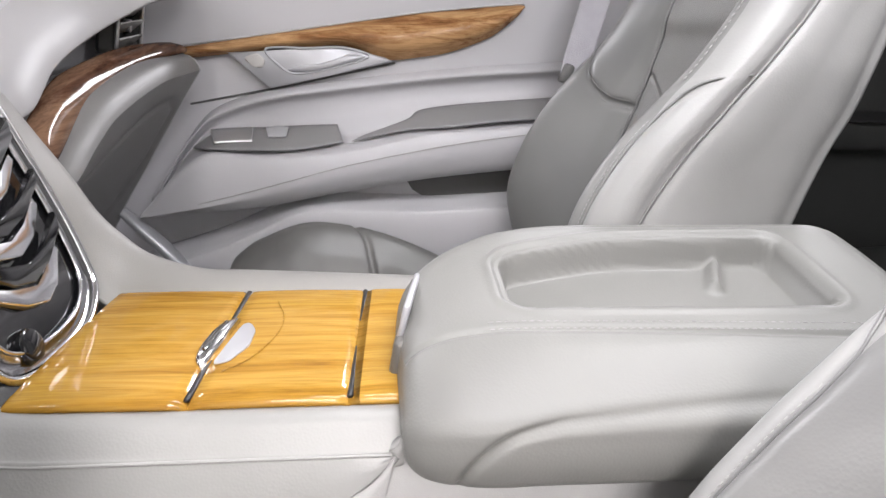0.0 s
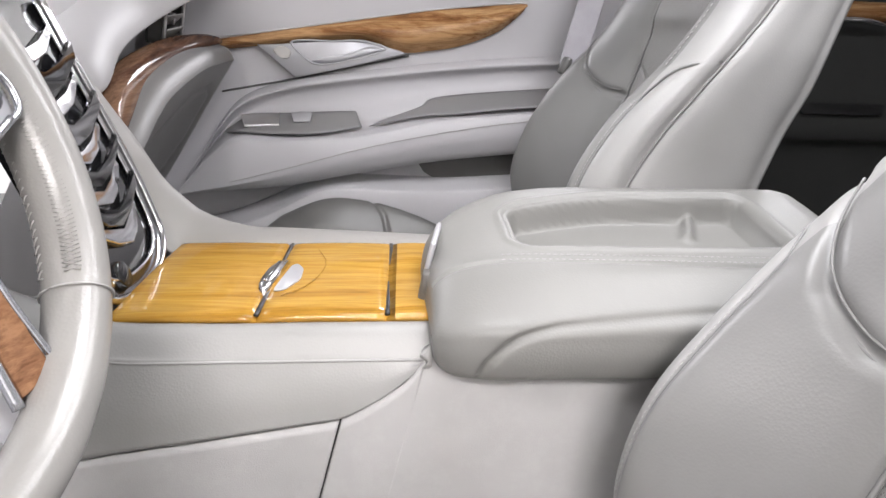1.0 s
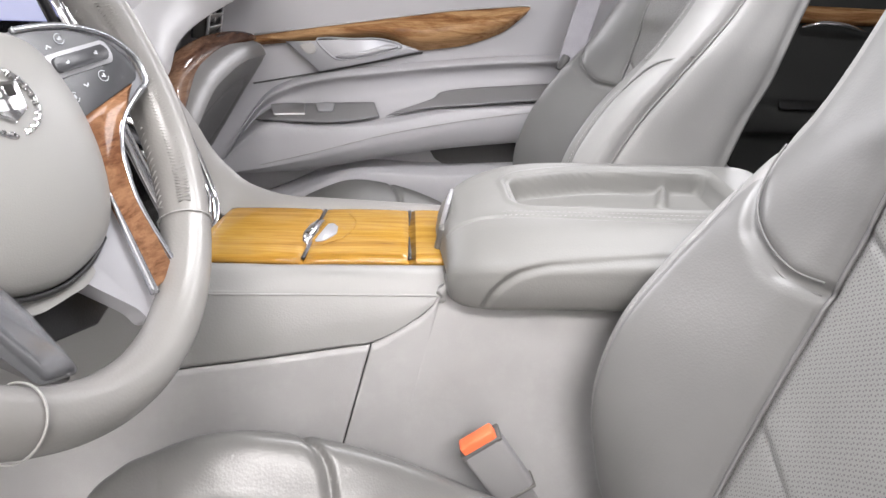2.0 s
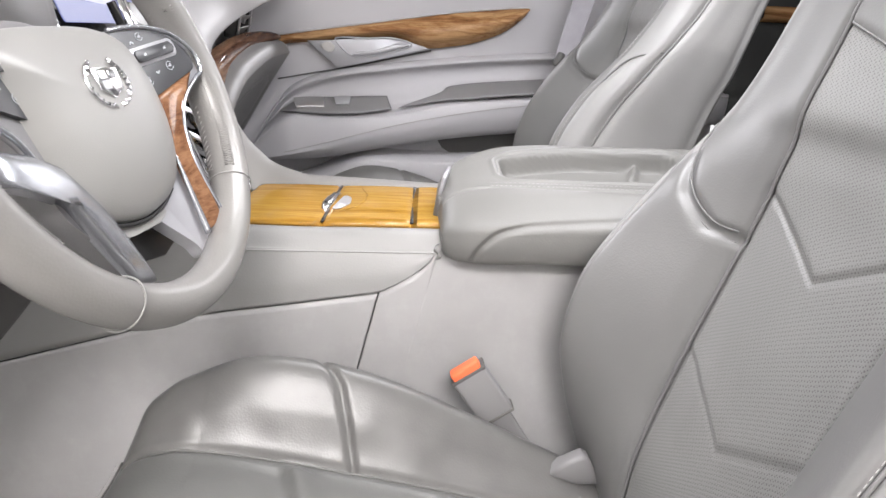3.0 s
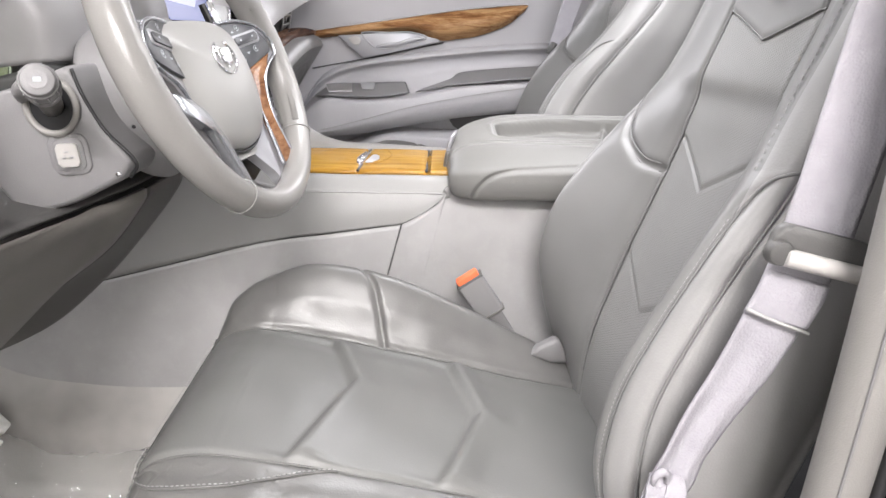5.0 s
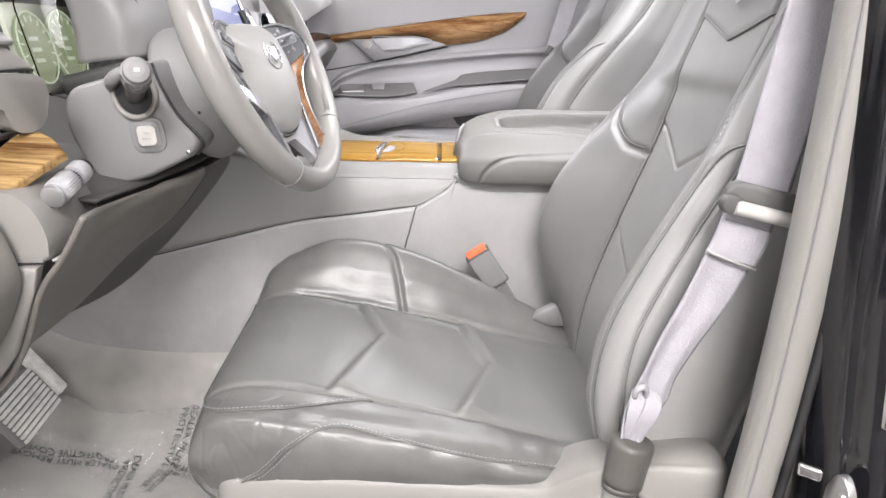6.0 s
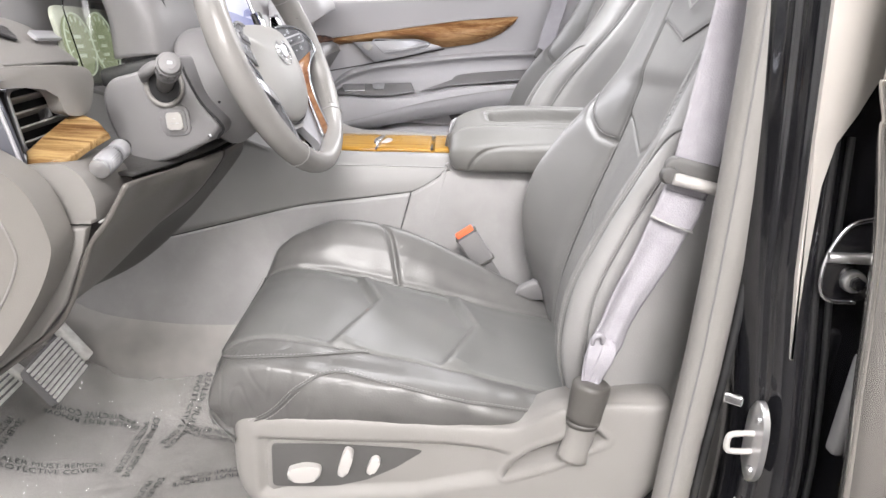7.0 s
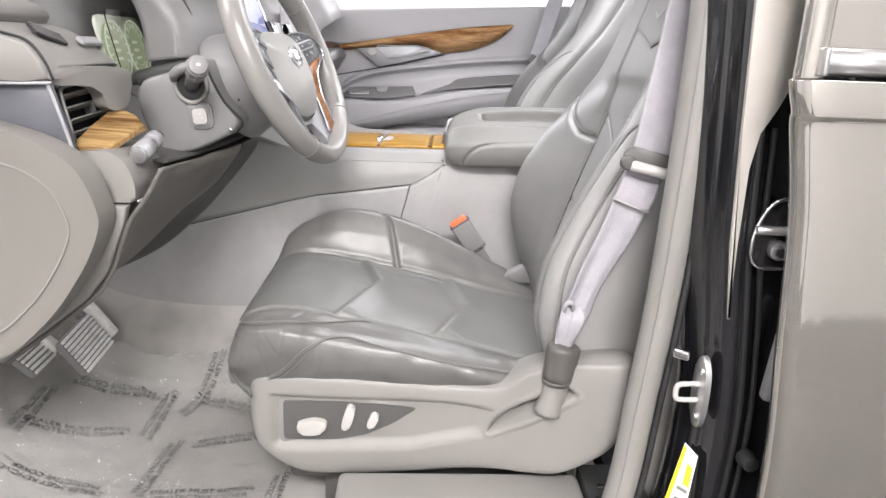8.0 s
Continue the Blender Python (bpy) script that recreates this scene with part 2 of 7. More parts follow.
def spline(points, n, closed=False):
    """n points along a smooth curve through the points."""
    p = np.array(points, float)
    if closed:
        q = np.vstack([p[-1], p, p[0], p[1]])
        seg = len(p)
    else:
        q = np.vstack([2 * p[0] - p[1], p, 2 * p[-1] - p[-2]])
        seg = len(p) - 1
    t = np.linspace(0, seg, n, endpoint=not closed)
    k = np.minimum(t.astype(int), seg - 1)
    f = (t - k)[:, None]
    a, b, c, d = q[k], q[k + 1], q[k + 2], q[k + 3]
    return 0.5 * (2 * b + (c - a) * f + (2 * a - 5 * b + 4 * c - d) * f ** 2 + (3 * b - a - 3 * c + d) * f ** 3)


def loft(rows, nu, nv, closed=False):
    """A smooth grid through rows of points."""
    across = [spline(r, nv, closed) for r in rows]
    return np.stack([spline([r[j] for r in across], nu) for j in range(nv)], axis=1)


def normals(P):
    n = np.cross(np.gradient(P, axis=0), np.gradient(P, axis=1))
    return n / np.maximum(np.linalg.norm(n, axis=2, keepdims=True), 1e-9)


def interp(x, xs, ys):
    return float(np.interp(x, xs, ys))


def line_gap(A, B, path):
    """The distance of every (A, B) from a polyline."""
    best = np.full(A.shape, 9.0)
    for (a0, b0), (a1, b1) in zip(path[:-1], path[1:]):
        da, db = a1 - a0, b1 - b0
        f = np.clip(((A - a0) * da + (B - b0) * db) / (da * da + db * db), 0, 1)
        best = np.minimum(best, np.hypot(A - a0 - f * da, B - b0 - f * db))
    return best


def groove(d, deep, wide):
    return -deep * np.exp(-(d / wide) ** 2)


def sheet(name, P, mat, parent=None, label="", thick=0.0, closed=False, flip=False, caps=False):
    """A grid of points as a mesh; with thickness it gets a back and rims."""
    nu, nv = P.shape[:2]
    verts = P.reshape(-1, 3)
    faces = []
    last = nv if closed else nv - 1
    for i in range(nu - 1):
        for j in range(last):
            k = (j + 1) % nv
            faces.append((i * nv + j, (i + 1) * nv + j, (i + 1) * nv + k, i * nv + k))
    if caps and closed:
        faces.append(tuple(range(nv - 1, -1, -1)))
        faces.append(tuple((nu - 1) * nv + j for j in range(nv)))
    if thick:
        N = normals(P)
        back = (P - N * thick * (-1 if flip else 1)).reshape(-1, 3)
        m = len(verts)
        verts = np.vstack([verts, back])
        faces += [tuple(m + i for i in reversed(f)) for f in faces]
        rim = [i * nv for i in range(nu)], [i * nv + nv - 1 for i in range(nu)], list(range(nv)), [(nu - 1) * nv + j for j in range(nv)]
        for s, line in enumerate(rim):
            for a, b in zip(line[:-1], line[1:]):
                f = (a, b, b + m, a + m)
                faces.append(f if s in (1, 2) else f[::-1])
    if flip:
        faces = [f[::-1] for f in faces]
    return put(name, verts, faces, mat, parent, label)


def tube(name, points, r, mat, parent=None, label="", n=8, smooth_to=0, closed=False, flat=1.0, up=(0, 0, 1)):
    """A round or flattened bar along a line of points."""
    p = spline(points, smooth_to, closed) if smooth_to else np.array(points, float)
    m = len(p)
    t = np.gradient(p, axis=0) if not closed else np.roll(p, -1, 0) - np.roll(p, 1, 0)
    t /= np.maximum(np.linalg.norm(t, axis=1, keepdims=True), 1e-9)
    s = np.cross(t, np.array(up, float))
    s /= np.maximum(np.linalg.norm(s, axis=1, keepdims=True), 1e-9)
    w = np.cross(s, t)
    rr = np.full(m, r) if np.isscalar(r) else np.interp(np.linspace(0, 1, m), np.linspace(0, 1, len(r)), r)
    a = np.linspace(0, 2 * np.pi, n, endpoint=False)
    verts = (p[:, None] + rr[:, None, None] * (np.cos(a)[None, :, None] * s[:, None] + flat * np.sin(a)[None, :, None] * w[:, None])).reshape(-1, 3)
    faces = []
    for i in range(m if closed else m - 1):
        k = (i + 1) % m
        for j in range(n):
            q = (j + 1) % n
            faces.append((i * n + j, i * n + q, k * n + q, k * n + j))
    if not closed:
        faces.append(tuple(range(n - 1, -1, -1)))
        faces.append(tuple((m - 1) * n + j for j in range(n)))
    return put(name, verts, faces, mat, parent, label)


def dashes(name, points, r, step, mat, parent):
    """A row of stitches along a line."""
    p = np.array(points, float)
    run = np.concatenate([[0], np.cumsum(np.linalg.norm(np.diff(p, axis=0), axis=1))])
    verts, faces = [], []
    for s in np.arange(step / 2, run[-1] - step, step):
        a = np.array([np.interp(s, run, p[:, k]) for k in range(3)])
        b = np.array([np.interp(s + step * 0.62, run, p[:, k]) for k in range(3)])
        t = (b - a) / max(np.linalg.norm(b - a), 1e-9)
        u = np.cross(t, (0.3, 0.5, 0.8))
        u /= np.linalg.norm(u)
        w = np.cross(t, u)
        k = len(verts)
        for c, q in ((a, 0.5), (a * 0.75 + b * 0.25, 1.0), (a * 0.25 + b * 0.75, 1.0), (b, 0.5)):
            verts += [c + r * q * (np.cos(x) * u + np.sin(x) * w) for x in (0, 1.57, 3.14, 4.71)]
        for i in range(3):
            for j in range(4):
                faces.append((k + 4 * i + j, k + 4 * i + (j + 1) % 4, k + 4 * i + 4 + (j + 1) % 4, k + 4 * i + 4 + j))
        faces += [(k + 3, k + 2, k + 1, k), (k + 12, k + 13, k + 14, k + 15)]
    return put(name, verts, faces, mat, parent)


def box(name, size, m, mat, parent=None, label="", bevel=0.004, seg=3, taper=0.0):
    """A box with rounded edges at a pose; taper narrows its top."""
    bm = bmesh.new()
    bmesh.ops.create_cube(bm, size=1.0)
    for v in bm.verts:
        k = 1 - taper * (v.co.z + 0.5)
        v.co = Vector((v.co.x * size[0] * k, v.co.y * size[1] * k, v.co.z * size[2]))
    if bevel:
        bmesh.ops.bevel(bm, geom=bm.edges[:], offset=min(bevel, min(size) * 0.45), segments=seg, profile=0.5, affect="EDGES")
    bm.transform(m)
    return part(name, bm, mat, parent, label)


def plate(name, outline, depth, m, mat, parent=None, label="", bevel=0.002, seg=2):
    """A flat shape with an outline in its own x and y, raised by a depth and rounded at its top."""
    bm = bmesh.new()
    low = [bm.verts.new((x, y, 0)) for x, y in outline]
    top = [bm.verts.new((x, y, depth)) for x, y in outline]
    n = len(outline)
    bm.faces.new(low[::-1])
    face = bm.faces.new(top)
    for i in range(n):
        bm.faces.new((low[i], low[(i + 1) % n], top[(i + 1) % n], top[i]))
    if bevel:
        bmesh.ops.bevel(bm, geom=list(face.edges), offset=bevel, segments=seg, profile=0.5, affect="EDGES")
    bm.transform(m)
    return part(name, bm, mat, parent, label, sharp=50)


def pillow(name, outline, levels, m, mat, parent=None, label=""):
    """A shape whose outline shrinks level by level (scale, height), closed at its top."""
    cx, cy = (sum(p[k] for p in outline) / len(outline) for k in (0, 1))
    n = len(outline)
    verts = [m @ Vector((cx + (x - cx) * s, cy + (y - cy) * s, h)) for s, h in levels for x, y in outline]
    faces = [(k * n + i, k * n + (i + 1) % n, (k + 1) * n + (i + 1) % n, (k + 1) * n + i) for k in range(len(levels) - 1) for i in range(n)]
    faces.append(tuple((len(levels) - 1) * n + i for i in range(n)))
    return put(name, verts, faces, mat, parent, label)


def rounded(points, n=40):
    return [tuple(p) for p in spline(points, n, True)]


def corners(points, r, k=5):
    """A polygon with its corners rounded by a radius."""
    out = []
    n = len(points)
    for i in range(n):
        p, a, b = Vector(points[i]), Vector(points[i - 1]), Vector(points[(i + 1) % n])
        u, v = a - p, b - p
        q = min(r, 0.45 * u.length, 0.45 * v.length)
        s, e = p + u.normalized() * q, p + v.normalized() * q
        for j in range(k + 1):
            f = j / k
            out.append(tuple((1 - f) ** 2 * s + 2 * f * (1 - f) * p + f * f * e))
    return out


def soft_rect(w, h, r, k=5):
    out = []
    for cx, cy, a in ((w / 2 - r, h / 2 - r, 0), (-w / 2 + r, h / 2 - r, 90), (-w / 2 + r, -h / 2 + r, 180), (w / 2 - r, -h / 2 + r, 270)):
        out += [(cx + r * math.cos(radians(a + 90 * i / k)), cy + r * math.sin(radians(a + 90 * i / k))) for i in range(k + 1)]
    return out


def round_bar(name, a, b, r0, r1, mat, parent=None, label="", n=24, bevel=0.002):
    """A round bar from a to b, with softened ends."""
    a, b = Vector(a), Vector(b)
    bm = bmesh.new()
    bmesh.ops.create_cone(bm, cap_ends=True, segments=n, radius1=r0, radius2=r1, depth=(b - a).length)
    if bevel:
        rims = [e for e in bm.edges if any(len(f.verts) > 4 for f in e.link_faces)]
        bmesh.ops.bevel(bm, geom=rims, offset=bevel, segments=2, profile=0.5, affect="EDGES")
    turn = (b - a).to_track_quat("Z", "Y").to_matrix().to_4x4()
    bm.transform(Matrix.Translation((a + b) / 2) @ turn)
    return part(name, bm, mat, parent, label)


def plane_at(origin, right, up):
    """A pose whose x runs along right, y about along up, z out of both."""
    x = Vector(right).normalized()
    z = x.cross(Vector(up)).normalized()
    y = z.cross(x)
    return Matrix((( x.x, y.x, z.x, origin[0]), (x.y, y.y, z.y, origin[1]), (x.z, y.z, z.z, origin[2]), (0, 0, 0, 1)))


def words(name, text, size, m, mat, parent, label=""):
    """Flat lettering, a little raised."""
    cu = bpy.data.curves.new(name, "FONT")
    cu.body, cu.size, cu.align_x, cu.align_y, cu.extrude = text, size, "CENTER", "CENTER", 0.0003
    tmp = bpy.data.objects.new(name, cu)
    scene.collection.objects.link(tmp)
    bpy.context.view_layer.update()
    me = bpy.data.meshes.new_from_object(tmp.evaluated_get(bpy.context.evaluated_depsgraph_get()))
    bpy.data.objects.remove(tmp)
    verts = [m @ v.co for v in me.vertices]
    faces = [tuple(p.vertices) for p in me.polygons]
    bpy.data.meshes.remove(me)
    return put(name, verts, faces, mat, parent, label, smooth=False)


# ---- the large structure: showroom, car floor, roof ----
GROUND = -0.62


def slab(name, lo, hi, mat, label, category, bevel=0.0):
    size = [b - a for a, b in zip(lo, hi)]
    mid = [(a + b) / 2 for a, b in zip(lo, hi)]
    ob = box(name, size, pose(*mid), mat, None, "", bevel)
    return tagged(ob, label, category, kind="structure")


slab("ground", (-6.1, -6.1, GROUND - 0.1), (6.1, 6.1, GROUND), TILE_GREY, "polished grey showroom floor under the car", "floor")
slab("wall_north", (-6.1, 6.0, GROUND), (6.1, 6.2, 3.5), WALL_WHITE, "plain white showroom wall", "wall")
slab("wall_south", (-6.1, -4.60, GROUND), (6.1, -4.40, 3.5), WALL_WHITE, "plain white showroom wall", "wall")
slab("wall_west", (-6.3, -6.2, GROUND), (-6.1, 6.2, 3.5), WALL_WHITE, "plain white showroom wall", "wall")
slab("wall_east", (6.1, -6.2, GROUND), (6.3, 6.2, 3.5), WALL_WHITE, "plain white showroom wall", "wall")
slab("ceiling", (-6.3, -6.2, 3.5), (6.3, 6.2, 3.6), WALL_WHITE, "plain white showroom ceiling", "ceiling")



def car_floor():
    """Carpet with the toe board rising in front; one sheet with thickness."""
    rows = []
    for y, lift in ((-0.30, 0.02), (-0.22, 0.0), (0.0, 0.0), (0.2, 0.0), (0.33, 0.005), (0.350, 0.045), (0.362, 0.12), (0.372, 0.185), (0.383, 0.215), (0.392, 0.226)):
        rows.append([(x, y, z + lift) for x, z in ((0.34, 0.0), (0.1, 0.0), (-0.3, 0.0), (-0.62, 0.0), (-0.80, 0.03), (-0.95, 0.14), (-1.15, 0.36))])
    P = loft(rows, 40, 70)
    ob = sheet("floor", P, CARPET, None, "", thick=0.03)
    return tagged(ob, "worn grey carpet of the driver footwell", "car floor", kind="structure")


car_floor()
slab("floor_far", (-1.1, 0.78, 0.03), (2.2, 1.36, 0.10), CARPET, "grey carpet of the passenger footwell", "car floor", 0.004)
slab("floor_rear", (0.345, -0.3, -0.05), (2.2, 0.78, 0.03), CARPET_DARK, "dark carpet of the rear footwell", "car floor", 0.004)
slab("door_sill", (-0.172, -0.46, -0.06), (0.240, -0.172, 0.132), PLASTIC, "grey plastic door sill cover beside the seat", "door sill", 0.012)
slab("sill_front", (-1.0, -0.46, -0.06), (-0.18, -0.22, 0.05), PLASTIC, "low grey plastic door sill", "door sill", 0.012)


def sill_grille():
    """Dark recess behind the seat base with bright bars."""
    g = thing("sill_grille", (0.29, -0.23, 0.02), "dark recess with bright bars beside the door sill", "sill trim", kind="structure")
    box("recess", (0.10, 0.15, 0.125), pose(0.292, -0.232, 0.076), BLACK_TRIM, g, "dark recess", 0.004)
    for y, x0, x1 in ((-0.292, 0.243, 0.296), (-0.258, 0.252, 0.292), (-0.225, 0.262, 0.290)):
        box("bar", (x1 - x0, 0.010, 0.006), pose((x0 + x1) / 2, y, 0.1405), CHROME, g, "bright metal bar", 0.002)


def roof():
    rows = []
    for x, z in ((-0.35, 1.36), (0.0, 1.44), (0.8, 1.50), (1.7, 1.50), (2.6, 1.46)):
        rows.append([(x, y, z - d) for y, d in ((-0.40, 0.10), (-0.2, 0.03), (0.2, 0.0), (0.9, 0.0), (1.3, 0.03), (1.5, 0.10))])
    ob = sheet("roof", loft(rows, 24, 24), HEADLINER, None, "", thick=0.03)
    return tagged(ob, "pale cloth headliner of the car roof", "car roof", kind="structure")


sill_grille()
roof()
slab("car_underbody", (-1.2, -0.20, GROUND), (2.3, 1.30, -0.06), BLACK_TRIM, "dark closed underside of the car", "car body", 0.02)
slab("rear_bulkhead", (2.3, -0.4, 0.0), (2.36, 1.5, 1.4), BLACK_TRIM, "dark trim behind the rear seats", "car body")
slab("front_bulkhead", (-1.28, -0.45, -0.1), (-1.2, 1.5, 0.98), BLACK_TRIM, "dark trim behind the dashboard", "car body")

# ---- seats ----
YC = 0.10


def stitched(parent, pts, gap=0.0045, r=0.0004, step=0.0055, side=(0, 1, 0)):
    """Twin rows of stitches on both sides of a seam."""
    p = np.array(pts, float)
    t = np.gradient(p, axis=0)
    s = np.cross(t, np.array(side, float))
    s /= np.maximum(np.linalg.norm(s, axis=1, keepdims=True), 1e-9)
    dashes("stitching", p + s * gap, r, step, STITCH, parent)
    dashes("stitching", p - s * gap, r, step, STITCH, parent)


def split(P, cuts, names, mats, parent, closed=False, flip=False):
    """A grid cut along its second axis into parts of their own."""
    made = []
    for (a, b), name, mat in zip(cuts, names, mats):
        idx = [j % P.shape[1] for j in range(a, b + 1)]
        made.append(sheet(name, P[:, idx], mat, parent, flip=flip))
    return made


def seat_cushion(seat):
    xs = (0.24, 0.12, 0.0, -0.1, -0.2, -0.275, -0.325, -0.352, -0.358, -0.345, -0.32)
    zc = (0.290, 0.315, 0.345, 0.367, 0.387, 0.397, 0.388, 0.362, 0.325, 0.292, 0.268)
    zo = (0.298, 0.314, 0.340, 0.358, 0.376, 0.386, 0.378, 0.354, 0.320, 0.288, 0.266)
    zi = (0.310, 0.368, 0.428, 0.466, 0.480, 0.458, 0.425, 0.378, 0.332, 0.296, 0.270)
    rows = []
    for x, c, o, i in zip(xs, zc, zo, zi):
        nose = max(0.0, (-0.30 - x) / 0.058)
        tuck = 0.02 * nose
        low = min(0.27, o - 0.01)
        rows.append([(x, -0.146 + tuck, low), (x, -0.160 + tuck, (low + o) / 2), (x, -0.154 + tuck, o - 0.012), (x, -0.135 + tuck, o), (x, -0.112 + tuck, o + 0.004),
                     (x, -0.085, c), (x, -0.02, c + 0.004), (x, 0.08, c + 0.006), (x, 0.18, c + 0.003), (x, 0.235, c + 0.004),
                     (x, 0.268, c + 0.55 * (i - c) + 0.004), (x, 0.300, i), (x, 0.328, i - 0.02), (x, 0.342 - tuck, max(0.27, i - 0.09)), (x, 0.335 - tuck, 0.255)])
    nv = 281
    P = loft(rows, 250, nv)
    X, Y = P[..., 0], P[..., 1]
    N = normals(P)
    if N[100, 140, 2] < 0:
        N = -N
    j_out, j_in = 100, 180
    seam_o, seam_i = Y[:, j_out:j_out + 1], Y[:, j_in:j_in + 1]
    d = groove(np.minimum(np.abs(Y - seam_o), np.abs(Y - seam_i)), 0.006, 0.0045)
    inside = np.clip((Y + 0.087) / 0.02, 0, 1) * np.clip((0.237 - Y) / 0.02, 0, 1)
    for path in (((-0.170, 0.24), (-0.126, 0.10), (-0.190, -0.095)), ((0.012, 0.24), (0.046, 0.080), (-0.018, -0.095))):
        gap = line_gap(X, Y, path)
        past = X - np.interp(Y, [q[1] for q in path[::-1]], [q[0] for q in path[::-1]])
        ahead = 0.3 + 0.7 * np.tanh(past / 0.005)
        d = d + inside * (groove(gap, 0.0045, 0.006) + 0.012 * ahead * np.exp(-(gap / 0.035) ** 2))
    pinch = line_gap(X, Y, ((-0.085, 0.235), (-0.105, 0.285), (-0.150, 0.335)))
    d = d + np.where(Y > 0.235, groove(pinch, 0.007, 0.004), 0)
    crease = np.array([[abs(noise.noise((x * 34 + 4, y * 40, z * 16))) for x, y, z in row] for row in P])
    d = d - 0.0008 * np.clip(1 - crease / 0.09, 0, 1) * np.clip((-0.10 - X) / 0.12, 0, 1) * np.clip((-0.085 - Y) / 0.02, 0, 1)
    fold = np.array([[noise.noise((x * 30, y * 8, z * 30)) for x, y, z in row] for row in P])
    d = d + 0.0018 * fold * ((X < -0.26) | (Y < -0.09)) + 0.0008 * fold
    P = P + N * d[..., None]
    cuts = ((0, j_out), (j_out, j_in), (j_in, nv - 1))
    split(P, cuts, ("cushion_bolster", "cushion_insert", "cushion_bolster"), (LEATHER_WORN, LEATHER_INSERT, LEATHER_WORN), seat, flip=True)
    # seams: one runs round the nose and into the insert seam, one rises along the side
    flat, nflat = P.reshape(-1, 3), N.reshape(-1, 3)

    def snap3(path, n):
        out = []
        for q in spline(path, n):
            k = np.argmin(np.linalg.norm(flat - q, axis=1))
            out.append(flat[k] + nflat[k] * 0.0012)
        out = np.array(out)
        for _ in range(4):
            out[1:-1] = (out[:-2] + 2 * out[1:-1] + out[2:]) / 4
        return out

    upper = snap3([(-0.355, 0.25, 0.372), (-0.358, 0.10, 0.362), (-0.357, -0.03, 0.362), (-0.346, -0.09, 0.366), (-0.325, -0.125, 0.378), (-0.285, -0.136, 0.387), (-0.231, -0.127, 0.383), (-0.177, -0.104, 0.377), (-0.125, -0.090, 0.371)], 90)
    lower = snap3([(-0.300, -0.152, 0.285), (-0.265, -0.157, 0.307), (-0.222, -0.160, 0.350), (-0.190, -0.150, 0.366), (-0.154, -0.143, 0.366), (-0.079, -0.151, 0.348), (0.016, -0.154, 0.325), (0.120, -0.150, 0.308)], 90)
    for seam in (upper, lower):
        tube("piping", seam, 0.0016, LEATHER_WORN, seat, n=6)
        stitched(seat, seam, gap=0.005, r=0.0006, side=(0.2, 1, 0.4))
    tube("piping", P[0:160:3, j_out] + N[0:160:3, j_out] * 0.001, 0.0014, LEATHER_WORN, seat, n=6)
    tube("piping", P[0:205:3, j_in] + N[0:205:3, j_in] * 0.001, 0.0014, LEATHER_WORN, seat, n=6)
    pinch_line = []
    for x, y in spline([(-0.085, 0.238, ), (-0.105, 0.285), (-0.140, 0.330)], 14):
        k = np.argmin(np.hypot(X - x, Y - y) + 9 * (P[..., 2] < 0.3))
        pinch_line.append(P.reshape(-1, 3)[k] + N.reshape(-1, 3)[k] * 0.003)
    pinch_line = np.array(pinch_line)
    for _ in range(12):
        pinch_line[1:-1] = (pinch_line[:-2] + 2 * pinch_line[1:-1] + pinch_line[2:]) / 4
    for s in (-0.006, 0.006):
        tube("piping", [(a + s, b, c) for a, b, c in pinch_line], 0.0012, LEATHER_SEAT, seat, n=6, smooth_to=24)
    return P


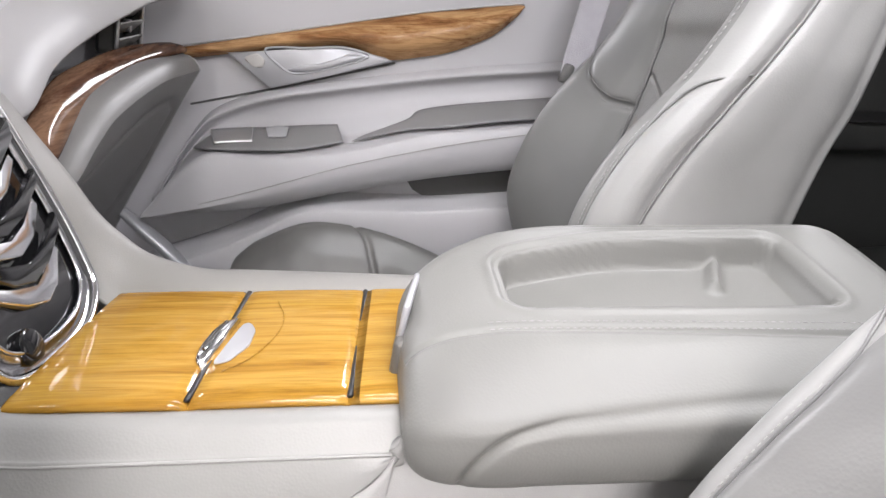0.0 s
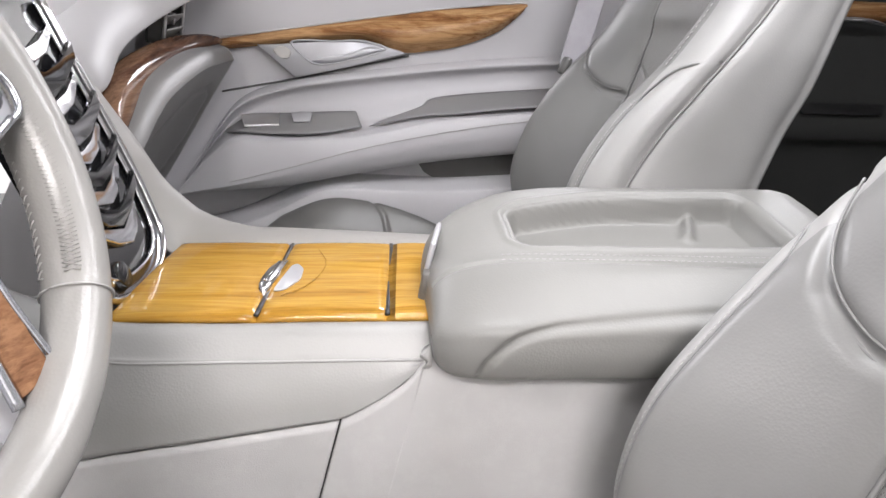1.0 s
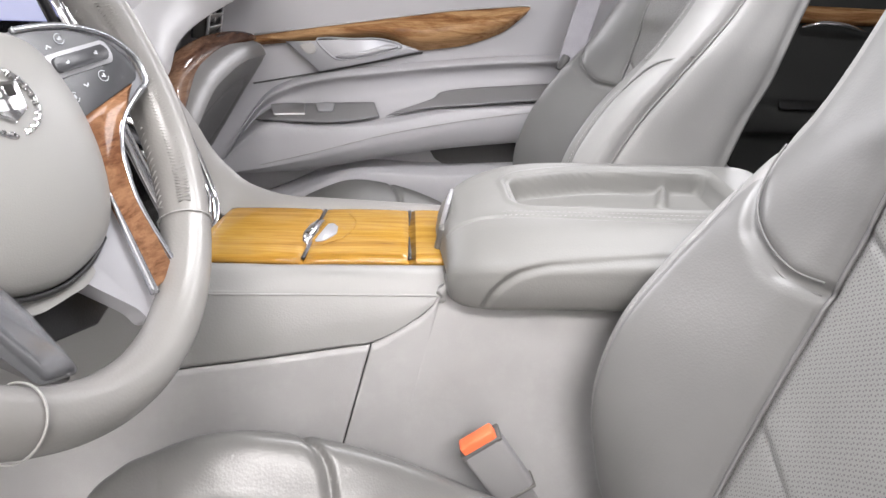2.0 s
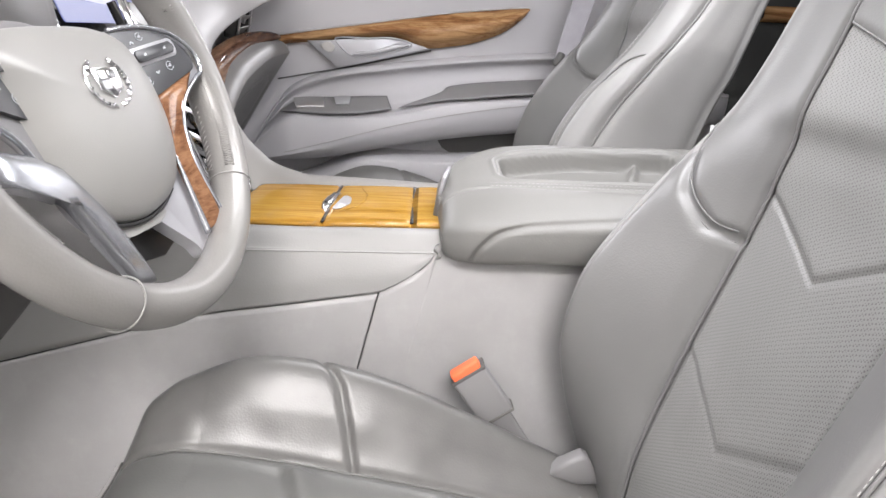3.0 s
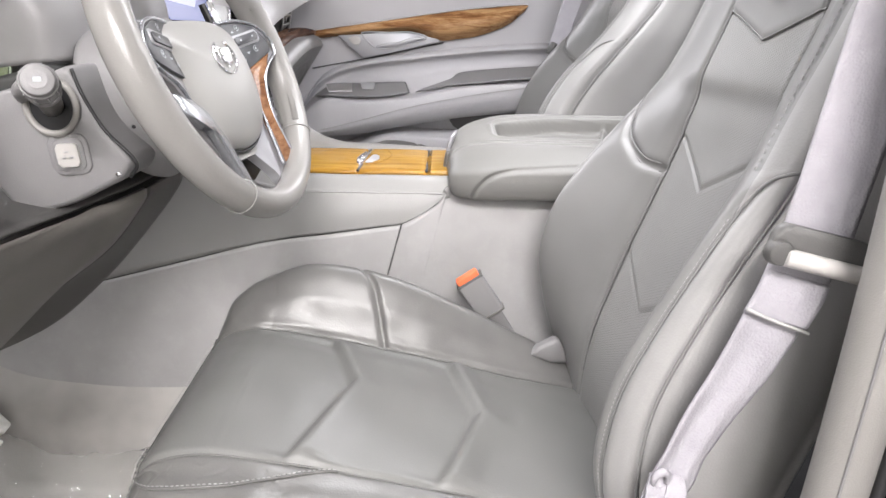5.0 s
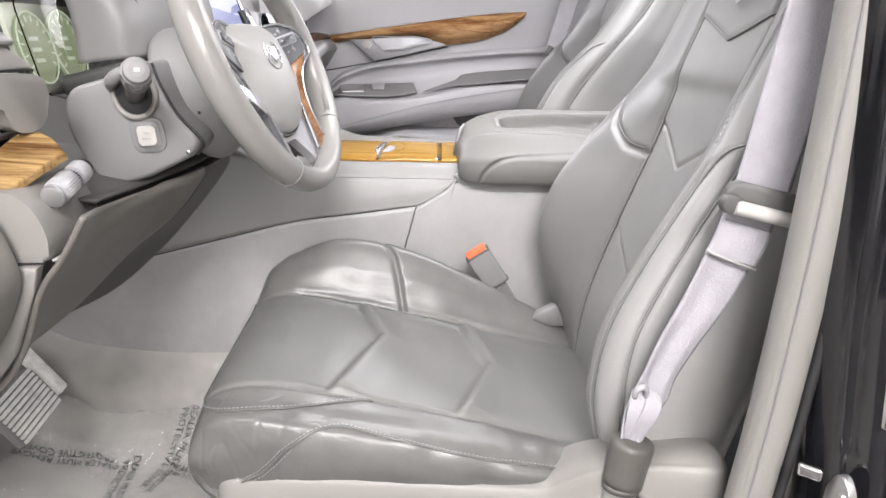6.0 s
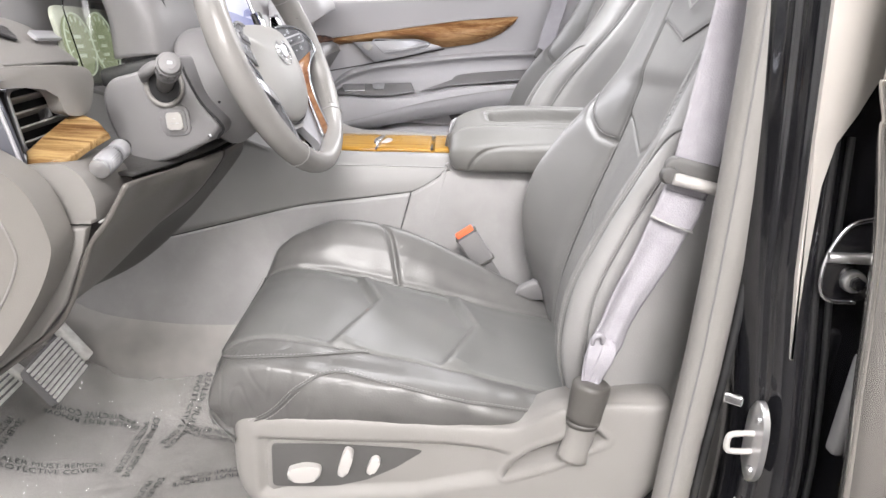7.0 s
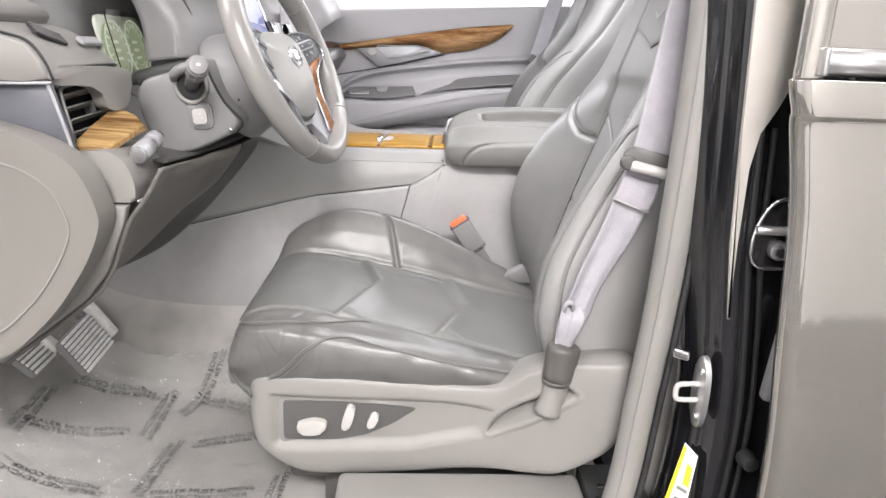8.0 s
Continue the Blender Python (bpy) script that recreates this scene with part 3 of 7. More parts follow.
def seat_back(seat, seams, crest, xr):
    zs = (0.24, 0.30, 0.36, 0.42, 0.50, 0.58, 0.65, 0.70, 0.74, 0.77, 0.80, 0.85, 0.92, 1.00, 1.07, 1.10)
    xi = (0.225, 0.225, 0.228, 0.238, 0.262, 0.289, 0.314, 0.331, 0.342, 0.350, 0.353, 0.370, 0.394, 0.424, 0.452, 0.485)
    hw = (0.245, 0.258, 0.266, 0.270, 0.272, 0.270, 0.266, 0.262, 0.258, 0.252, 0.246, 0.238, 0.228, 0.215, 0.195, 0.17)
    rows = []
    for k, (z, i, r, w) in enumerate(zip(zs, xi, xr, hw)):
        halves = []
        for b in (crest[-1][k], crest[1][k]):
            halves.append([(i + 0.006, 0.0), (i + 0.004, 0.06), (i - 0.001, 0.112), (i - 0.35 * (i - b), 0.140), (b + 0.006, w - 0.062), (b + 0.004, w - 0.034),
                           (b + 0.018, w - 0.010), (b + 0.05, w), (0.5 * (b + r) + 0.02, w + 0.001), (r - 0.02, w - 0.006), (r + 0.01, w - 0.04), (r + 0.05, 0.0)])
        rows.append([(x, YC - y, z) for x, y in halves[0][::-1]] + [(x, YC + y, z) for x, y in halves[1][1:-1]])
    nv = 440
    P = loft(rows, 340, nv, closed=True)
    N = normals(P)
    if N[120, 220, 0] > 0:
        N = -N
    R, Z = P[..., 1] - YC, P[..., 2]
    front = N[..., 0] < 0.2
    jc = 220
    cut = [jc - 40, jc + 40]
    d = np.zeros(R.shape)
    for j in cut:
        d = d + groove(np.linalg.norm(P - P[:, j:j + 1], axis=2), 0.006, 0.005) * front
    inside = np.clip((0.120 - np.abs(R)) / 0.014, 0, 1) * front
    for path in (((-0.13, 0.728), (0.0, 0.660), (0.13, 0.728)), ((-0.13, 0.552), (0.0, 0.488), (0.13, 0.552)), ((-0.13, 0.885), (0.0, 0.845), (0.13, 0.89))):
        gap = line_gap(R, Z, path)
        above = 0.25 + 0.75 * np.tanh((Z - np.interp(R, [q[0] for q in path], [q[1] for q in path])) / 0.005)
        d = d + inside * (groove(gap, 0.0022, 0.0036) + 0.0012 * above * np.exp(-(gap / 0.03) ** 2))
    pinch = ((0.118, 0.664), (0.145, 0.672), (0.185, 0.702), (0.215, 0.738), (0.240, 0.768))
    d = d + np.where((R > 0.105) & front, groove(line_gap(np.abs(R), Z, pinch), 0.007, 0.006), 0)
    J = np.abs(np.arange(nv)[None, :] - jc) / 2 + 0 * Z
    for side, (cols_a, za, cols_b, zb) in seams.items():
        for cols, hs in ((cols_a, za), (cols_b, zb)):
            off = np.abs(J - np.interp(Z, hs, cols)) * 0.0028
            fade = np.clip((Z - hs[0]) / 0.02, 0, 1) * np.clip((hs[-1] - Z) / 0.03, 0, 1) * (R * side > 0)
            d = d + fade * (groove(off, 0.0035, 0.004) + 0.0016 * np.exp(-((off - 0.014) / 0.009) ** 2))
    P = P + N * d[..., None]
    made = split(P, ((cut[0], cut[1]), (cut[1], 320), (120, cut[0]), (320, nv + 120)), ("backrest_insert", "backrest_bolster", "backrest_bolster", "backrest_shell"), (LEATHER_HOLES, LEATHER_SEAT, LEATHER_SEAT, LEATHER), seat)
    def on_back(col, z, lift=0.001):
        """The point of the backrest at a column of its ring and a height."""
        j = int(math.floor(col))
        f = col - j
        line = P[:, j % nv] * (1 - f) + P[:, (j + 1) % nv] * f
        away = N[:, j % nv] * (1 - f) + N[:, (j + 1) % nv] * f
        return np.array([np.interp(z, line[:, 2], line[:, k] + lift * away[:, k]) for k in range(3)])

    # plain leather above the topmost chevron, a little proud of the insert
    rows = []
    for j in range(cut[0] + 1, cut[1]):
        z0 = interp(R[240, j], (-0.13, 0.0, 0.13), (0.886, 0.846, 0.890))
        rows.append([on_back(j, z, 0.0015) for z in np.linspace(z0, 1.09, 40)])
    panel = np.array(rows)
    sheet("headrest_panel", panel, LEATHER_SEAT, seat, "plain leather panel above the perforated insert", flip=True)
    tube("panel_seam", panel[:, 0], 0.0012, LEATHER_SEAT, seat, n=6)

    def seam_line(cols, heights, sign, n=90, lift=0.001):
        zz = np.linspace(heights[0], heights[-1], n)
        cc = spline([(h, c, 0) for h, c in zip(heights, cols)], 200)
        return np.array([on_back(jc + 2 * sign * np.interp(z, cc[:, 0], cc[:, 1]), z, lift) for z in zz])

    for sign in (-1, 1):
        edge = seam_line((20.4, 20.4, 20.4), (0.34, 0.70, 1.06), sign, 140)
        tube("piping", edge, 0.0022, LEATHER_SEAT, seat, n=6)
        a = seam_line(seams[sign][0], seams[sign][1], sign)
        tube("piping", a, 0.0017, LEATHER_SEAT, seat, n=6)
        stitched(seat, a[:80], r=0.0004)
        b = seam_line(seams[sign][2], seams[sign][3], sign)
        tube("piping", b, 0.0018, LEATHER_SEAT, seat, n=6)
        if sign < 0:
            c = seam_line((48, 47, 46, 45), (0.725, 0.80, 0.90, 1.02), sign, 90, 0.0016)
            dashes("stitching", c, 0.0009, 0.0085, THREAD_PALE, seat)
        if sign < 0:
            continue
        pin = []
        for r, z in spline([(0.120, 0.665), (0.145, 0.673), (0.185, 0.703), (0.215, 0.738), (0.238, 0.766)], 24):
            k = np.argmin(np.hypot(R * sign - r, Z - z) + 9 * (~front))
            pin.append(P.reshape(-1, 3)[k] + N.reshape(-1, 3)[k] * 0.003)
        pin = np.array(pin)
        for _ in range(10):
            pin[1:-1] = (pin[:-2] + 2 * pin[1:-1] + pin[2:]) / 4
        for s in (-0.006, 0.006):
            tube("piping", [(x, y, z + s) for x, y, z in pin], 0.0013, LEATHER_SEAT, seat, n=6, smooth_to=40)
    return P, N


def seat_base(seat):
    xs = (-0.328, -0.322, -0.300, -0.24, -0.16, -0.06, 0.04, 0.10, 0.15, 0.20, 0.26, 0.292, 0.300)
    top = (0.292, 0.297, 0.300, 0.300, 0.297, 0.291, 0.288, 0.296, 0.335, 0.357, 0.370, 0.370, 0.360)
    low = (0.200, 0.180, 0.150, 0.116, 0.112, 0.116, 0.126, 0.134, 0.144, 0.158, 0.205, 0.250, 0.270)
    out = (-0.085, -0.128, -0.146, -0.152, -0.153, -0.153, -0.158, -0.172, -0.195, -0.215, -0.235, -0.235, -0.205)
    rows = []
    for x, t, l, y in zip(xs, top, low, out):
        m = (t + l) / 2
        rows.append([(x, y + 0.075, t - 0.012), (x, y + 0.03, t - 0.002), (x, y + 0.008, t - 0.004), (x, y - 0.001, t - 0.014), (x, y - 0.004, m + 0.02), (x, y - 0.004, m - 0.02),
                     (x, y + 0.0, l + 0.014), (x, y + 0.012, l + 0.002), (x, y + 0.05, l)])
    P = loft(rows, 300, 200)
    # triangular pocket at the foot of the belt, sunk into the moulding
    shape = rounded([(0.080, 0.206), (0.090, 0.236), (0.112, 0.262), (0.140, 0.284), (0.170, 0.306), (0.196, 0.322), (0.216, 0.306), (0.190, 0.284), (0.150, 0.250), (0.110, 0.222)], 60)
    PX, PZ = P[..., 0], P[..., 2]
    inside = np.zeros(PX.shape, bool)
    gap = np.full(PX.shape, 9.0)
    for (ax, az), (bx, bz) in zip(shape, shape[1:] + shape[:1]):
        if az != bz:
            inside ^= ((az > PZ) != (bz > PZ)) & (PX < (bx - ax) * (PZ - az) / (bz - az) + ax)
        run = np.clip(((PX - ax) * (bx - ax) + (PZ - az) * (bz - az)) / max((bx - ax) ** 2 + (bz - az) ** 2, 1e-12), 0, 1)
        gap = np.minimum(gap, np.hypot(PX - ax - run * (bx - ax), PZ - az - run * (bz - az)))
    front = P[..., 1] < np.interp(PX, xs, out) + 0.006
    sink = np.where(inside & front, np.clip(gap / 0.005, 0, 1), 0)
    above = np.clip(PZ - np.interp(PX, (0.08, 0.11, 0.15, 0.19, 0.216), (0.206, 0.222, 0.250, 0.284, 0.306)), 0, 0.04)
    P[..., 1] += (0.006 + 0.9 * above) * sink * sink * (3 - 2 * sink)
    ridge = np.interp(PX, (-0.31, -0.05, 0.08, 0.20, 0.29), (0.152, 0.162, 0.194, 0.238, 0.285))
    ledge = np.interp(PX, (-0.31, 0.0, 0.09), (0.270, 0.263, 0.256))
    f0, f1 = np.clip((PZ - ridge) / 0.026, 0, 1), np.clip((ledge - PZ) / 0.010, 0, 1)
    f2 = np.clip((0.10 - PX) / 0.05, 0, 1) * np.clip((PX + 0.295) / 0.02, 0, 1)
    scoop = f0 * f0 * (3 - 2 * f0) * f1 * f1 * (3 - 2 * f1) * f2 * f2 * (3 - 2 * f2)
    P[..., 1] += np.where(front, 0.010 * scoop, 0)
    lip = np.where(front & ~inside, np.exp(-(gap / 0.005) ** 2), 0)
    P[..., 1] -= 0.0025 * lip
    base = sheet("seat_base", P, PLASTIC, seat, "moulded grey plastic seat base", thick=0.004, flip=False)
    # inner box that carries the cushion, and its far side
    box("seat_frame", (0.50, 0.42, 0.20), pose(-0.02, 0.11, 0.165), PLASTIC_DARK, seat, "dark steel seat frame", 0.01)
    box("seat_frame", (0.46, 0.02, 0.16), pose(0.0, 0.325, 0.20), PLASTIC, seat, "grey plastic inner side cover", 0.006)
    for y in (-0.06, 0.28):
        box("seat_rail", (0.46, 0.04, 0.066), pose(0.02, y, 0.033), PLASTIC_DARK, seat, "steel seat rail", 0.006)
    # switch panel
    face = plane_at((-0.155, -0.1470, 0.220), (1, 0, 0), (0, 0, 1))
    shape = corners([(-0.112, 0.033), (-0.113, -0.041), (-0.020, -0.042), (0.030, -0.030), (0.075, -0.008), (0.116, 0.021), (0.097, 0.024), (-0.017, 0.032)], 0.008, 4)
    rim = plate("switch_bezel", [(x * 1.06, y * 1.16) for x, y in shape], 0.003, face, PLASTIC, seat, "grey rim of the switch panel", 0.002)
    panel = plate("switch_panel", shape, 0.0045, face, PLASTIC_DARK, seat, "dark grey seat switch panel", 0.001)
    spot = face @ Matrix.Translation((0, 0, 0.004))
    plate("switch", rounded([(-0.088, -0.010), (-0.086, -0.024), (-0.06, -0.027), (-0.042, -0.020), (-0.040, -0.004), (-0.06, 0.001), (-0.082, -0.004)], 32), 0.013, spot, PALE_GLOSS, panel, "pale seat slide switch", 0.005, 3)
    plate("switch", rounded([(-0.014, -0.012), (-0.006, -0.017), (0.001, -0.012), (0.010, 0.018), (0.005, 0.027), (-0.004, 0.024)], 32), 0.013, spot, PALE_GLOSS, panel, "pale backrest switch", 0.004, 3)
    plate("switch", rounded([(0.029, -0.012), (0.037, -0.015), (0.044, -0.008), (0.050, 0.006), (0.045, 0.013), (0.036, 0.009)], 32), 0.011, spot, PALE_GLOSS, panel, "pale lumbar switch", 0.004, 3)
    def skin(x, z, lift):
        return (x, interp(x, xs, out) - 0.0065 - lift, z)

    def shelf(x, z):
        return 0.0065 + 0.9 * max(0, z - interp(x, (0.08, 0.11, 0.15, 0.19, 0.216), (0.206, 0.222, 0.250, 0.284, 0.306)))

    for a, b in (((0.098, 0.230), (0.104, 0.238)), ((0.112, 0.242), (0.142, 0.262)), ((0.138, 0.254), (0.144, 0.270))):
        tube("slot", [skin(*a, -shelf(*a)), skin(*b, -shelf(*b))], 0.0016, BLACK, seat, "black slot in the pocket", n=6)


# seams of a backrest side: the stitched crest that turns back at the shoulder, and the seam along the side
CREST_TURN = ((50, 50, 50, 50.5, 52.5, 57, 64, 70), (0.30, 0.45, 0.60, 0.68, 0.708, 0.726, 0.735, 0.737))
DOOR_SIDE = CREST_TURN + ((66, 66, 65, 64, 63.5, 64, 66, 70), (0.32, 0.42, 0.50, 0.567, 0.65, 0.72, 0.80, 0.92))
CONSOLE_NEAR = CREST_TURN + ((69, 69, 70, 71, 71.5, 71, 72, 74), (0.32, 0.45, 0.52, 0.585, 0.67, 0.738, 0.811, 0.94))
# how far forward the bolster crest lies at each height, on the side of the driver door and on the other side
DRIVER_CREST = {-1: (0.225, 0.185, 0.162, 0.153, 0.163, 0.197, 0.234, 0.262, 0.281, 0.295, 0.310, 0.335, 0.366, 0.400, 0.440, 0.480),
                1: (0.230, 0.214, 0.195, 0.178, 0.168, 0.186, 0.228, 0.266, 0.297, 0.319, 0.337, 0.358, 0.382, 0.410, 0.446, 0.482)}
PASSENGER_CREST = {-1: (0.205, 0.170, 0.142, 0.124, 0.119, 0.134, 0.172, 0.214, 0.250, 0.274, 0.296, 0.325, 0.360, 0.398, 0.440, 0.480),
                   1: (0.225, 0.200, 0.180, 0.160, 0.146, 0.166, 0.203, 0.240, 0.274, 0.296, 0.313, 0.338, 0.366, 0.400, 0.440, 0.480)}
DRIVER_REAR = (0.325, 0.335, 0.345, 0.358, 0.380, 0.406, 0.432, 0.450, 0.462, 0.465, 0.478, 0.500, 0.530, 0.555, 0.562, 0.550)
PASSENGER_REAR = (0.300, 0.310, 0.320, 0.332, 0.350, 0.372, 0.398, 0.424, 0.440, 0.453, 0.466, 0.488, 0.520, 0.548, 0.560, 0.550)


def build_seat(label, seams, crest, rear, drop=0.0):
    seat = thing("bucket_seat", (0.0, YC, 0.0), label, "car seat", "front seats")
    seat_cushion(seat)
    for piece in seat.children:
        piece.location.z -= drop
    P, N = seat_back(seat, seams, crest, rear)
    seat_base(seat)
    # small embossed crest on the top panel
    crest = plane_at((0.384, YC, 0.905), (0, -1, 0), (0.33, 0, 0.94))
    for s in (-1, 1):
        plate("embossed_mark", [(0.0, -0.010), (s * 0.022, 0.003), (s * 0.022, 0.008), (0.0, -0.004)][::s], 0.0012, crest, LEATHER, seat, "small embossed chevron mark", 0.0)
    return seat


driver_seat = build_seat("grey leather driver seat with perforated insert and stitched bolsters", {-1: DOOR_SIDE, 1: DOOR_SIDE}, DRIVER_CREST, DRIVER_REAR)
passenger_seat = build_seat("grey leather passenger seat set further back beside the console", {-1: CONSOLE_NEAR, 1: DOOR_SIDE}, PASSENGER_CREST, PASSENGER_REAR, 0.032)
passenger_seat.location = (0.093, YC + 0.85, 0.102)


# ---- centre console ----
def side_y(z):
    return interp(z, (0.10, 0.20, 0.35, 0.45, 0.53, 0.57, 0.60), (0.372, 0.385, 0.412, 0.427, 0.438, 0.448, 0.462))


def low_seam(x):
    return interp(x, (-0.80, -0.626, -0.31, -0.065, -0.03, 0.0, 0.014, 0.022), (0.360, 0.398, 0.478, 0.513, 0.530, 0.551, 0.568, 0.586))


def build_console():
    con = thing("centre_console", (0.1, 0.59, 0.0), "grey leather centre console with amber wood lids and padded armrest", "console")
    # near rim and upper side
    rows = []
    for x in (-0.80, -0.62, -0.45, -0.30, -0.20, -0.10, -0.065, -0.03, 0.0, 0.014, 0.021):
        z1 = low_seam(x)
        rise = 2.4 * min(0.10, max(0, -0.245 - x)) ** 2 + 0.30 * max(0, -0.345 - x)
        top = 0.594 + rise
        mid = 0.568 + rise
        inner = 0.2 * min(0.13, max(0, -0.28 - x))
        rows.append([(x, 0.496 + inner, top - 0.010), (x, 0.478 + inner, top), (x, 0.466 + 0.5 * inner, top - 0.004), (x, 0.454, mid + 0.004), (x, 0.449, mid - 0.004), (x, side_y(0.45 * mid + 0.55 * z1), 0.45 * mid + 0.55 * z1), (x, side_y(z1), z1)])
    P = loft(rows, 90, 50)
    sheet("side_panel", P, CONSOLE_TOP, con, "grey leather upper side panel", thick=0.006, flip=True)
    rim = [(x, 0.4505, 0.5665 + 2.4 * max(0, -0.245 - x) ** 2) for x in np.linspace(-0.32, 0.018, 40)]
    tube("piping", rim, 0.0016, LEATHER, con, n=6)
    # lower front panel and lower rear panel, parted by a near-vertical seam
    def lower(xs, name, label, zt, foot):
        rows = []
        for x in xs:
            z1 = zt(x) - 0.002
            zz = np.linspace(z1, foot, 7)
            rows.append([(x - 0.20 * max(0, z1 - z) * 1.3, side_y(z) - 0.001 * k, z) for k, z in enumerate(zz)])
        sheet(name, loft(rows, 60, 40), CONSOLE_SIDE, con, label, thick=0.006, flip=True)
    lower((-0.80, -0.626, -0.45, -0.31, -0.2, -0.10, -0.0655), "kick_panel", "grey lower console side panel", low_seam, 0.150)
    lower((-0.0635, -0.045, -0.015, 0.0, 0.014, 0.024, 0.06, 0.2, 0.4, 0.62), "rear_side_panel", "grey leather-grained rear console side", lambda x: low_seam(x) if x < 0.022 else 0.584, 0.06)
    # core, so that nothing shows through the joints
    box("core", (1.30, 0.26, 0.46), pose(-0.08, 0.585, 0.30), BLACK_TRIM, con, "dark inner body", 0.01)
    # far rim and fin that climbs beside the centre stack
    rows = []
    for x, zi, zo in ((0.05, 0.588, 0.588), (-0.05, 0.592, 0.593), (-0.14, 0.594, 0.597), (-0.20, 0.594, 0.600), (-0.255, 0.592, 0.617), (-0.285, 0.600, 0.640), (-0.310, 0.634, 0.668), (-0.335, 0.700, 0.712), (-0.362, 0.765, 0.755), (-0.39, 0.84, 0.80)):
        rows.append([(x, 0.700, zi - 0.012), (x, 0.716, zi), (x, 0.735, 0.5 * (zi + zo) + 0.004), (x, 0.762, zo + 0.002), (x - 0.003, 0.778, zo - 0.008), (x - 0.006, 0.786, zo - 0.04), (x - 0.01, 0.792, zo - 0.16), (x - 0.01, 0.80, zo - 0.40)])
    sheet("far_rim", loft(rows, 70, 50), PLASTIC, con, "soft grey far rim sweeping up to the dashboard", thick=0.006)
    # wooden lids
    def lid(name, x0, x1, label, y0=0.4805, y1=0.708):
        rows = []
        n = 25
        for k in range(n):
            f = k / (n - 1)
            x = x0 + (x1 - x0) * f
            e = max(0, abs(2 * f - 1) - 0.95) / 0.05
            row = []
            for g in np.linspace(0, 1, 31):
                h = max(0, abs(2 * g - 1) - 0.95) / 0.05
                z = 0.592 + 0.0025 * (1 - (2 * g - 1) ** 2) + 0.0012 * (1 - (2 * f - 1) ** 2) - 0.010 * e * e - 0.003 * h * h
                slant = -0.010 * (1 - g)
                row.append((x + slant, y0 + (y1 - y0) * g, z))
            rows.append(row)
        return sheet(name, loft(rows, 40, 40), WOOD, con, label, thick=0.010, flip=True)
    a = lid("wood_lid", -0.270, -0.1385, "glossy amber wood lid")
    b = lid("wood_lid", -0.1315, -0.0125, "glossy amber wood lid with finger recess")
    lid("wood_strip", -0.0075, 0.040, "narrow glossy amber wood strip")
    for xg, lean in ((-0.1350, 0.010), (-0.0100, 0.010)):
        tube("lid_gap", [(xg - lean * (1 - g), 0.482 + 0.224 * g, 0.6000) for g in np.linspace(0, 1, 12)], 0.0026, BLACK, con, "dark gap between the lids", n=8, flat=0.8)
    box("wood_well", (0.34, 0.245, 0.01), pose(-0.12, 0.594, 0.574), BLACK_TRIM, con, "dark gap under the lids", 0.0)
    m = plane_at((-0.1385, 0.574, 0.6035), (0.17, 1, 0.02), (-1, 0.17, 0))
    pillow("latch", [(-0.046, -0.002), (-0.040, 0.006), (-0.022, 0.0105), (0.010, 0.0115), (0.030, 0.009), (0.042, 0.002), (0.044, -0.003), (0.0, -0.004)], ((1.0, -0.004), (1.0, 0.003), (0.93, 0.0062), (0.72, 0.008), (0.4, 0.0085)), m, CHROME, con, "chrome lid latch")
    plate("latch_grip", [(-0.030, 0.000), (0.028, 0.002), (0.026, 0.005), (-0.028, 0.004)], 0.0105, m, SMOKED, con, "dark line in the latch", 0.001)
    m = plane_at((-0.120, 0.570, 0.6050), (1, 0, 0), (0, 1, 0))
    plate("finger_plate", corners([(-0.016, -0.040), (-0.004, -0.036), (0.009, -0.006), (0.0095, 0.026), (0.002, 0.042), (-0.004, 0.040), (-0.009, 0.010)], 0.006, 4), 0.0016, m, SILVER_PAINT, con, "silver finger plate", 0.0006)
    tube("finger_recess", [m @ Vector(q) for q in spline([(0.022, 0.092, 0.0015), (0.032, 0.055, 0.0012), (0.029, 0.012, 0.0012), (0.014, -0.030, 0.0012), (-0.006, -0.052, 0.001)], 40)], 0.0006, WOOD, con, "edge of the finger recess", n=6)
    return con


console = build_console()


